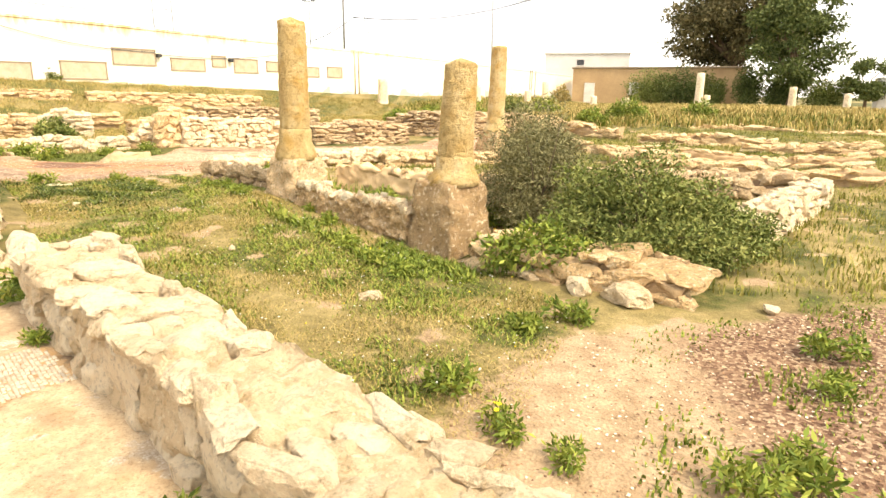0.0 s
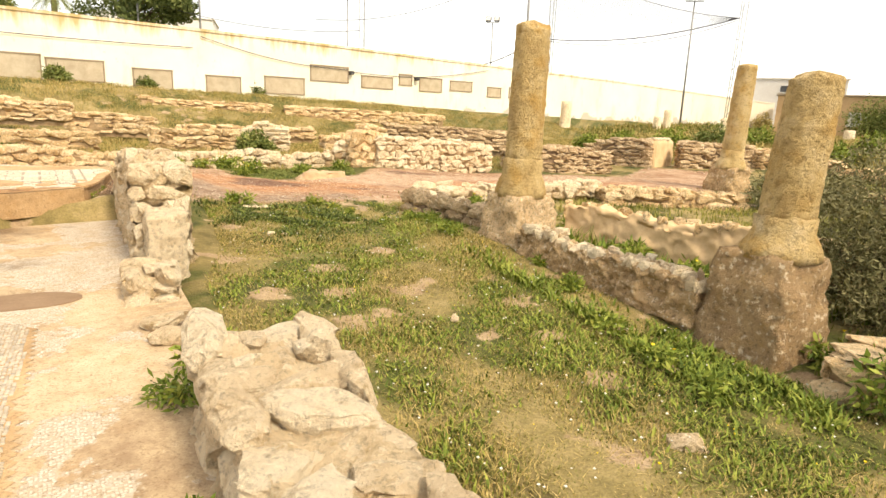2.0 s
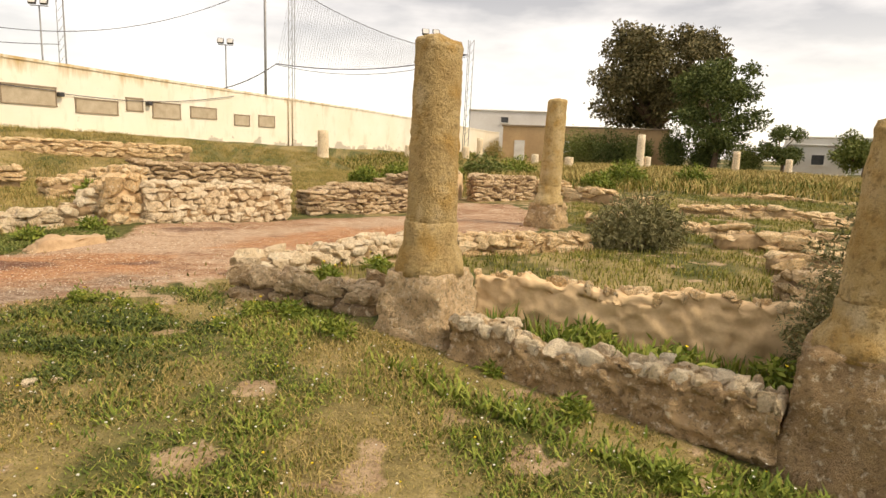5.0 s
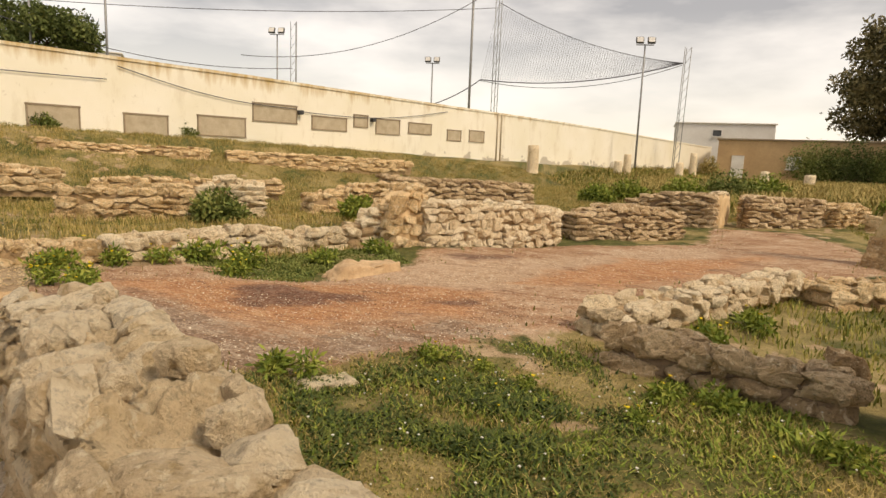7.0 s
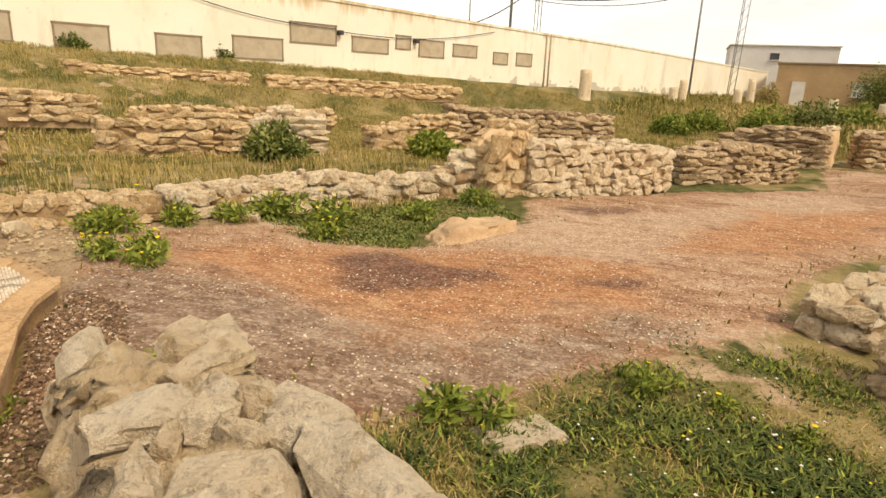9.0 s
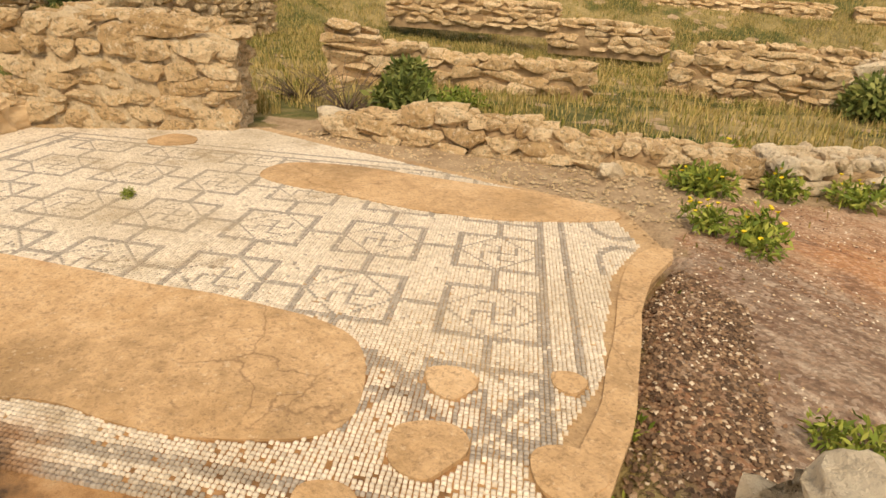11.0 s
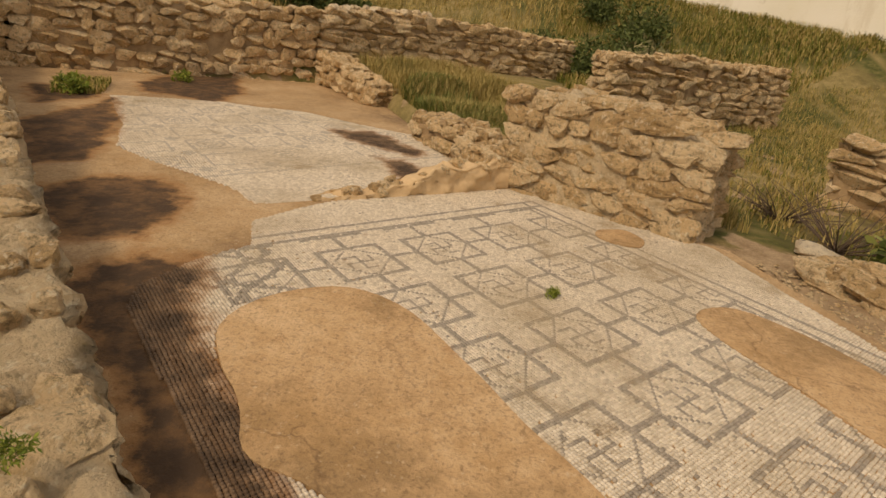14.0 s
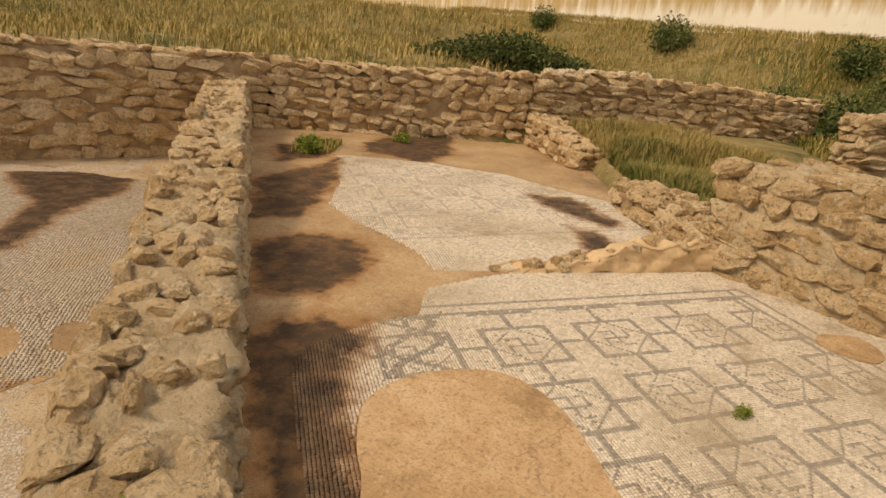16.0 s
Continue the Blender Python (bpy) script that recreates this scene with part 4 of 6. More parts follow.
DAMP_RAW = [[(-10.71, 5.57), (-10.98, 5.68), (-11.02, 5.98), (-10.88, 6.15), (-10.63, 6.2), (-10.45, 6.3), (-10.2, 6.5), (-9.84, 6.86), (-9.3, 7.3), (-8.95, 7.4), (-9.05, 6.95), (-9.67, 6.5), (-10.06, 6.0), (-10.4, 5.65)],
            [(-11.66, 4.5), (-12.12, 4.6), (-12.36, 5.06), (-12.07, 5.36), (-11.52, 5.58), (-11.19, 5.59), (-10.94, 5.25)],
            [(-13.23, 3.0), (-13.87, 3.0), (-14.94, 2.84), (-14.01, 3.55), (-12.99, 4.1), (-12.45, 4.3), (-12.14, 4.05)],
            [(-15.1, 1.6), (-15.5, 2.2), (-14.9, 2.7), (-14.2, 2.5)], [(-16.33, 2.25), (-17.5, 2.1), (-18.3, 2.8), (-16.71, 3.66), (-15.75, 3.7), (-15.8, 2.7)],
            [(-15.08, 5.56), (-15.35, 5.95), (-14.65, 6.67), (-14.42, 6.63), (-14.64, 6.12)], [(-14.06, 6.35), (-14.17, 6.58), (-13.76, 6.9), (-13.4, 6.75)],
            [(-12.43, -0.24), (-13.04, -0.16), (-13.9, 0.04), (-12.95, 1.3), (-12.31, 1.45), (-11.68, 1.85), (-11.04, 2.4), (-10.9, 2.2), (-11.9, 1.2), (-12.1, 0.6)],
            [(-9.85, 4.5), (-9.95, 4.7), (-9.95, 4.9), (-9.7, 4.95), (-9.6, 4.75)]]
for i, p in enumerate([BIG_PATCH, LONG_PATCH, EDGE_PATCH] + SMALL):
    part("repair_patch", slab("repair_patch", wavy(p, 0.08, 0.012, i), FLOOR_Z - 0.02, FLOOR_Z + (0.011 if i < 3 else 0.0125 + 0.0004 * i), M_FILL), floor, None, "smooth tan mortar repair" if i < 3 else "")


def damp_mask(x, y):
    d = np.zeros(np.shape(x))
    for p in DAMP_RAW:
        d = np.maximum(d, soft_in(p, x, y, 0.2))
    return d


def worn_end(x, y):
    """The end of the mosaic by the broken wall, where dark soil fills wide joints."""
    return np.exp(-(((x + 8.75) ** 2 + (y - 7.95) ** 2) / 0.5) ** 1.5)


def floor_skin():
    """The bed's top as a fine sheet that carries the damp mask."""
    g = 0.05
    X, Y = np.meshgrid(np.arange(-19.4, -8.0, g), np.arange(-0.2, 10.8, g))
    ny, nx = X.shape
    ok = inside(MAIN_ROOM, X, Y)
    i = (np.arange(ny - 1)[:, None] * nx + np.arange(nx - 1)[None])
    full = ok[:-1, :-1] & ok[1:, :-1] & ok[:-1, 1:] & ok[1:, 1:]
    i = i[full]
    Z = FLOOR_Z + 0.004 * np.sin(X * 2.1 + 1.3 * np.sin(Y * 1.4)) * np.cos(Y * 1.9) - 0.002
    me = fast_mesh("floor_skin", np.stack([X.ravel(), Y.ravel(), Z.ravel()], 1), np.stack([i, i + 1, i + nx + 1, i + nx], 1), M_FLOOR_BED)
    me.attributes.new("damp", "FLOAT", "POINT").data.foreach_set("value", np.maximum(damp_mask(X, Y), worn_end(X, Y) * 0.6).ravel().astype(np.float32))
    part("floor_skin", me, floor)


floor_skin()


def hook(da, db, h):
    """The hooked cross of lines in the middle of a motif."""
    w, r = 0.012, 0.1389
    da, db = da - 0.0139, db - 0.0139
    arm = ((np.abs(da) < w) & (np.abs(db) < r)) | ((np.abs(db) < w) & (np.abs(da) < r))
    tips = ((np.abs(db - r) < w) & (da > -w) & (da < r)) | ((np.abs(db + r) < w) & (da < w) & (da > -r))
    tips |= ((np.abs(da - r) < w) & (db < w) & (db > -r)) | ((np.abs(da + r) < w) & (db > -w) & (db < r))
    return arm | tips


def pattern(a, b):
    """True where the mosaic's lines are dark: linked squares with lozenges, and a double border."""
    fa, fb = a - np.round(a), b - np.round(b)
    h, w = 1 / 3, 0.022
    ma, mb = np.abs(fa), np.abs(fb)
    out = np.maximum(ma, mb)
    dark = np.abs(out - h) < w
    dark |= ((ma < w) | (mb < w)) & (out > h)
    dark |= np.abs(ma + mb - h) < w * 0.85
    dark |= hook(fa, fb, h) & (ma + mb < 0.29)
    dark &= (a > -4.72) & (a < 1.36) & (b > -2.1) & (b < 2.42)
    for v in (1.37, 1.55):
        dark |= (np.abs(a - v) < 0.03) & (b > -2.3) & (b < 2.9)
    for v in (-4.72, -4.92):
        dark |= (np.abs(a - v) < 0.03) & (b > -2.3) & (b < 2.9)
    for v in (-2.12, -2.3):
        dark |= (np.abs(b - v) < 0.03) & (a > -4.92) & (a < 1.55)
    for v in (2.73, 2.91):
        dark |= (np.abs(b - v) < 0.036) & (a > -4.92) & (a < 1.55)
    star = (a > 1.56) & (a < 2.6)
    dark |= star & ((np.abs((a - 2.05) ** 2 * 3 + fb ** 2 - 0.16) < 0.035)) & (b < 0.2)
    knot = (b > 1.62) & (a > -4.7) & (a < 1.3) & (b < 2.42)
    dark |= knot & ((np.abs(np.sin(a * 6.3) * 0.25 + 2.0 - b) < 0.05) | (np.abs(np.sin(a * 6.3 + 2.1) * 0.25 + 2.0 - b) < 0.05))
    return dark


def tesserae(name, poly, holes, cell, z, dark_of, label, dark_mat=M_TESS_DARK, under=None, lost=0.012, pale_mat=M_TESS_PALE, rows=0):
    """The mosaic's stones, laid in rows, in one pale and one dark part."""
    r = np.random.RandomState(5)
    xs, ys = [p[0] for p in poly], [p[1] for p in poly]
    c, s = math.cos(radians(43)), math.sin(radians(43))
    cx, cy, rad = sum(xs) / len(xs), sum(ys) / len(ys), 0.75 * max(max(xs) - min(xs), max(ys) - min(ys))
    g = np.arange(-rad, rad, cell)
    U, V = np.meshgrid(g, g)
    U, V = U + r.uniform(-.12, .12, U.shape) * cell, V + r.uniform(-.12, .12, U.shape) * cell + 0.006 * np.sin(U * 3.1) + 0.005 * np.sin(U * 11 + V * 7)
    X, Y = (cx + U * c - V * s).ravel(), (cy + U * s + V * c).ravel()
    if rows:
        i, j = np.meshgrid(np.arange(-8 * rows, 5 * rows) + 0.5, np.arange(-4 * rows, 5 * rows) + 0.5)
        i, j = i.ravel() / rows, j.ravel() / rows
        X, Y = LAT_O[0] + i * LAT_A[0] + j * LAT_B[0], LAT_O[1] + i * LAT_A[1] + j * LAT_B[1]
    keep = inside(poly, X, Y) & (r.rand(X.size) > lost + 0.05 * worn_end(X, Y))
    for q in holes:
        keep &= ~inside(q, X, Y)
    X, Y = X[keep], Y[keep]
    ab = LAT_INV @ np.stack([X - LAT_O[0], Y - LAT_O[1]])
    dark = dark_of(ab[0], ab[1])
    if rows:
        X, Y = X + r.uniform(-.1, .1, X.size) * cell, Y + r.uniform(-.1, .1, X.size) * cell
    dark = np.where(r.rand(dark.size) < 0.03, ~dark & (r.rand(dark.size) < 0.3), dark)
    for kind, sel, mat in (("pale_tesserae", ~dark, pale_mat), ("dark_tesserae", dark, dark_mat)):
        x, y = X[sel], Y[sel]
        n = len(x)
        h = cell * 0.5 * r.uniform(0.80, 0.95, (n, 1)) * (1 - 0.2 * worn_end(x, y)[:, None] * r.uniform(0.3, 1.2, (n, 1)))
        ang = radians(43) + r.uniform(-.12, .12, (n, 1)) + np.array([[45, 135, 225, 315]]) * math.pi / 180
        top = np.stack([x[:, None] + np.cos(ang) * h * 1.26, y[:, None] + np.sin(ang) * h * 1.26, np.repeat(z + r.uniform(-.0012, .0012, (n, 1)), 4, 1)], 2)
        low = np.stack([x[:, None] + np.cos(ang) * h * 1.46, y[:, None] + np.sin(ang) * h * 1.46, np.full((n, 4), z - 0.016)], 2)
        vs = np.concatenate([top, low], 1).reshape(-1, 3)
        k = (np.arange(n) * 8)[:, None, None]
        q = np.array([[0, 1, 2, 3], [0, 4, 5, 1], [1, 5, 6, 2], [2, 6, 7, 3], [3, 7, 4, 0]])[None]
        me = fast_mesh(kind, vs, (k + q).reshape(-1, 4), mat)
        me.attributes.new("damp", "FLOAT", "POINT").data.foreach_set("value", np.repeat(damp_mask(x, y), 8).astype(np.float32))
        ob = part(kind, me, under or floor, None, label[kind == "dark_tesserae"])
        tagged(ob, kind="stuff")


MOSAIC = wavy([(-8.2, 8.45), (-8.55, 9.12), (-9.05, 9.72), (-9.25, 10.2), (-9.75, 10.5), (-12.85, 9.35), (-13.6, 8.0), (-13.75, 7.72), (-12.5, 6.4), (-11.75, 6.02), (-11.35, 6.2), (-10.95, 6.0), (-10.6, 5.95), (-10.35, 6.05), (-9.2, 7.2), (-8.6, 7.85)], 0.1, 0.02, 3)
tesserae("mosaic", MOSAIC, [BIG_PATCH, LONG_PATCH, EDGE_PATCH] + SMALL, 0.0168, FLOOR_Z + 0.008, pattern, ("worn pale tesserae of the mosaic field", "grey tesserae of the mosaic lines"), rows=36)


LAT2_O, LAT2_INV = np.array((-13.55, 4.8)), np.linalg.inv(np.array(((0.40, -0.46), (0.39, 0.36))))


def pattern2(a, b):
    """Faint squares with rings in them, dark diamonds between and a line along one edge."""
    p = np.stack([LAT_O[0] + a * LAT_A[0] + b * LAT_B[0], LAT_O[1] + a * LAT_A[1] + b * LAT_B[1]])
    u, v = LAT2_INV @ (p - LAT2_O[:, None])
    fu, fv = np.abs(u - np.round(u)), np.abs(v - np.round(v))
    out = np.maximum(fu, fv)
    dark = (np.abs(out - 0.33) < 0.025) | (np.abs(fu + fv - 0.98) < 0.14) & (fu + fv > 0.84)
    ring = np.hypot(fu, fv)
    odd = (np.round(u) + np.round(v)) % 2 == 0
    dark |= odd & ((np.abs(ring - 0.22) < 0.03) | (np.abs(ring - 0.1) < 0.03))
    dark &= (u < 1.75) & (patchy(p[0], p[1], 0.5, 6) > 0.25)
    return dark | (np.abs(u - 1.86) < 0.03)


def pattern3(a, b):
    """Worn bands and scattered dark stones."""
    return (np.abs(np.abs(b - 4.2) - 0.12) < 0.03) | (patchy(a, b, 0.06, 8) > 0.86)


MOSAIC2 = wavy([(-15.1, 2.65), (-15.78, 3.72), (-15.87, 4.39), (-15.98, 4.91), (-15.71, 5.64), (-15.58, 6.48), (-14.83, 7.15), (-13.86, 6.91), (-13.28, 6.61), (-12.6, 6.41), (-12.09, 5.92), (-12.29, 5.71), (-12.44, 5.41), (-12.65, 4.88), (-12.85, 4.39), (-13.0, 4.16), (-13.72, 3.82)], 0.1, 0.03, 9)
tesserae("mosaic", MOSAIC2, [], 0.024, FLOOR_Z + 0.008, pattern2, ("pale worn tesserae of the further mosaic", "faint grey tesserae of the further mosaic"), M_TESS_FAINT)
# worn mosaic left in the room beside the path
for worn, holes in (([(-9.3, 4.5), (-9.9, 4.45), (-10.25, 4.7), (-13.4, 1.15), (-13.0, 0.1), (-11.5, -1.0), (-9.5, 1.0), (-8.2, 3.2)], [rounded([(-10.43, 3.96), (-10.61, 4.06), (-10.37, 4.42), (-10.2, 4.3)], 1), rounded([(-10.15, 3.7), (-10.3, 3.86), (-10.07, 4.2), (-9.9, 4.05)], 1)]),
                    ([(-2.15, 3.05), (-2.7, 3.5), (-3.1, 3.0), (-4.05, 3.8), (-4.4, 4.25), (-5.25, 5.02), (-6.0, 4.7), (-6.4, 3.6), (-3.6, 1.6), (-2.45, 2.65)], [])):
    ring = wavy(worn, 0.12, 0.06, 4)
    xs, ys = np.arange(min(p[0] for p in ring), max(p[0] for p in ring), 0.06), np.arange(min(p[1] for p in ring), max(p[1] for p in ring), 0.06)
    X, Y = np.meshgrid(xs, ys)
    cells = (np.arange(len(ys) - 1)[:, None] * len(xs) + np.arange(len(xs) - 1)[None])[inside(ring, X, Y)[:-1, :-1]]
    bed = fast_mesh("mosaic_bed", np.stack([X.ravel(), Y.ravel(), np.full(X.size, ROOM_Z + 0.003)], 1), np.stack([cells, cells + 1, cells + len(xs) + 1, cells + len(xs)], 1), M_FLOOR_BED)
    bed.attributes.new("damp", "FLOAT", "POINT").data.foreach_set("value", damp_mask(X, Y).ravel().astype(np.float32))
    part("mosaic_bed", bed, floor_left)
    tesserae("mosaic", ring, holes, 0.024, ROOM_Z + 0.010, pattern3, ("worn pale tesserae with wide dirty joints", "scattered grey tesserae"), M_TESS_DARK, floor_left, 0.1, M_TESS_WORN)
# worn oval patch and bands in the room beside the path
part("repair_patch", slab("repair_patch", rounded([(-6.1, 5.2), (-5.8, 5.65), (-5.4, 5.75), (-5.3, 5.5), (-5.6, 5.15), (-5.95, 5.0)]), ROOM_Z - 0.02, ROOM_Z + 0.008, plain("brown_mortar", (0.30, 0.20, 0.12), (0.22, 0.14, 0.08), 4)), floor_left, None, "oval brown mortar repair")
for off in (0.75, 0.9):
    q = [(-1.0 - off, 1.6 - off), (-5.0 - off, 5.6 - off), (-5.03 - off, 5.57 - off), (-1.03 - off, 1.57 - off)]
    part("mosaic_band", slab("mosaic_band", wavy(q, 0.3, 0.012, 5), ROOM_Z - 0.02, ROOM_Z + 0.004, plain("grey_mosaic_band", (0.40, 0.36, 0.30), (0.55, 0.50, 0.42), 40)), floor_left, None, "grey border band of worn mosaic")


# ---- columns ----
def lathe(name, prof, mat, seed, lean=(0, 0), rough=0.016, sides=40, broken=0.0):
    vs, fs = [], []
    for j, (r, z) in enumerate(prof):
        for k in range(sides):
            t = k * math.tau / sides
            v = Vector((math.cos(t), math.sin(t), z * 2.2))
            rr = r * (1 + rough * 1.6 * noise.noise(v * 1.8 + Vector((seed, 0, 0)))) + rough * 0.5 * noise.noise(v * 7 + Vector((0, seed, 0))) - 0.02 * max(0, noise.noise(v * 3.3 + Vector((2, seed, 9))) - 0.35)
            dz = broken * (math.cos(t - 2.6) - 0.6 * abs(math.sin(t * 1.5))) * max(0, z - prof[-1][1] + 0.25) * 4 + 0.05 * noise.noise((math.cos(t) * 1.7, math.sin(t) * 1.7, seed)) if j >= len(prof) - 2 else broken * (math.cos(t - 2.6) - 0.6 * abs(math.sin(t * 1.5))) * max(0, z - prof[-1][1] + 0.25) * 4
            vs.append((rr * math.cos(t) + lean[0] * z, rr * math.sin(t) + lean[1] * z, z + dz))
    for j in range(len(prof) - 1):
        fs += [(j * sides + k, j * sides + (k + 1) % sides, (j + 1) * sides + (k + 1) % sides, (j + 1) * sides + k) for k in range(sides)]
    fs += [tuple(range(sides))[::-1]]
    n = len(prof) - 1
    vs.append((lean[0] * prof[-1][1], lean[1] * prof[-1][1], prof[-1][1] + 0.03))
    fs += [(n * sides + k, n * sides + (k + 1) % sides, len(vs) - 1) for k in range(sides)]
    return mesh_of(name, vs, fs, mat, True)


def rough_block(name, sx, sy, sz, mat, seed, amount=0.03, taper=0.06):
    bm = box_bm(1, 1, 1)
    bmesh.ops.subdivide_edges(bm, edges=list(bm.edges), cuts=15, use_grid_fill=True)
    for v in bm.verts:
        k = 1 - taper * (v.co.z + 0.5)
        p = Vector((v.co.x * sx * k, v.co.y * sy * k, v.co.z * sz))
        c = max(0, abs(v.co.x) + abs(v.co.y) - 0.82) * 0.2
        p.x, p.y = p.x * (1 - c), p.y * (1 - c)
        v.co = p + noise.noise_vector(p * 4 + Vector((seed, 0, 0))) * amount + noise.noise_vector(p * 13 + Vector((0, seed, 0))) * amount * 0.5 + Vector((p.x, p.y, 0)).normalized() * (0.4 - noise.voronoi(Vector((p.x, p.y, p.z * 2)) * 6)[0][0]) * 0.05
    return from_bm(name, bm, mat, True)


def column(x, y, zb, plinth, neck, top, r, seed, label, lean=(0, 0), turn=40, size=0.74, taper=0.2, broken=0.0):
    ob = empty("column", pose(x, y, zb), label, "column", "standing columns of the ruin")
    h = plinth - zb
    part("plinth", rough_block("plinth", size, size, h + 0.1, M_PLINTH, seed, 0.05, taper), ob, pose(lean[0] * 0, 0, h / 2 - 0.05, 0, 0, turn), "rough weathered stone block")
    n = neck - plinth
    foot = size * (1 - taper) * 0.52
    prof = [(foot, h - 0.04), (foot * 0.99, h + n * 0.08), (foot * 0.95, h + n * 0.18), (r * 1.28, h + n * 0.36), (r * 1.15, h + n * 0.5), (r * 1.11, h + n * 0.58), (r * 1.11, h + n * 0.96), (r * 1.03, h + n), (r * 1.0, h + n + 0.006)]
    part("column_base", lathe("column_base", prof, M_COLUMN, seed, lean, 0.03), ob)
    steps = 44
    sh = [(r * 1.0, neck - zb - 0.01)] + [(r * (1.03 - 0.11 * i / steps + 0.02 * noise.noise((i * 0.35, seed, 2.0))), neck - zb + 0.012 + (top - neck - 0.04) * i / steps) for i in range(steps + 1)] + [(r * 0.86, top - zb), (r * 0.5, top - zb + 0.02)]
    part("shaft", lathe("shaft", sh, M_COLUMN, seed + 3, lean, 0.03, 56, broken), ob)
    return ob


column(-2.32, 9.45, -0.12, 0.44, 0.88, 2.46, 0.222, 1.0, "tall weathered ochre stone column on a rough square plinth", (0.012, 0.0), 52, 0.8, 0.24, 0.05)
column(0.06, 7.14, -0.4, 0.40, 0.70, 1.77, 0.205, 5.0, "broken leaning ochre column stump on a cracked plinth", (0.055, 0.0), 45, 0.82, 0.26)
column(1.46, 16.94, -0.12, 0.42, 0.82, 2.64, 0.225, 9.0, "slender weathered ochre column beside a grey bush", (0.03, 0.0), 45, 0.8)


block = new("stone_block", rough_block("stone_block", 0.36, 0.56, 0.7, M_STONE_PALE, 3.0, 0.03, 0.06))
block.matrix_basis = pose(-5.3, 6.6, 0.05, 0, 0, 44)
tagged(block, "large squared limestone block at the broken wall end", "stone")
outcrop = new("flat_stone", rough_block("flat_stone", 0.55, 0.3, 0.16, M_STONE_PALE, 4.0, 0.03, 0.25))
outcrop.matrix_basis = pose(-6.25, 9.66, gz(-6.25, 9.66) - 0.055, 0, 0, 35)
tagged(outcrop, "flat pale stone half sunk in the grass edge", "stone")


mound = new("earth_ledge", rough_block("earth_ledge", 1.25, 0.5, 0.3, plain("pale_dry_earth", (0.66, 0.47, 0.28), (0.44, 0.29, 0.16), 6, bump=0.03), 6.0, 0.06, 0.35))
mound.matrix_basis = pose(-6.85, 13.25, gz(-6.85, 13.25) - 0.02, 0, 0, 45)
tagged(mound, "low ledge of pale dry earth beside creeping plants", "earth")


def stump(x, y, h, r, label="short weathered column stump in the grass", mat=None):
    ob = empty("column_stump", pose(x, y, gz(x, y) - 0.05), label, "column", "column stumps in the field")
    part("shaft", lathe("shaft", [(r * 1.15, 0)] + [(r * (1.08 - 0.12 * i / 6), 0.02 + h * i / 6) for i in range(7)] + [(r * 0.6, h + 0.02)], mat or M_STONE_PALE, x + y, (0, 0), 0.02, 16), ob)
    return ob


for x, y, h, r in ((-4.0, 44.0, 1.7, 0.34), (2.4, 52.0, 1.0, 0.3), (3.2, 53.0, 1.5, 0.28), (8.0, 57, 1.3, 0.3), (10.4, 62, 2.0, 0.3), (20.5, 49.5, 2.9, 0.30), (21.1, 49.4, 1.2, 0.26), (15.0, 50.5, 1.0, 0.35), (24.0, 42.5, 1.7, 0.24), (13.0, 53, 1.1, 0.3), (26.5, 40.5, 1.3, 0.22)):
    stump(x, y, h, r)


# ---- the white boundary wall ----
def wall_point(u, s=0.0):
    p = WALL_AT + WALL_DIR * u + WALL_OUT * s
    return p.x, p.y


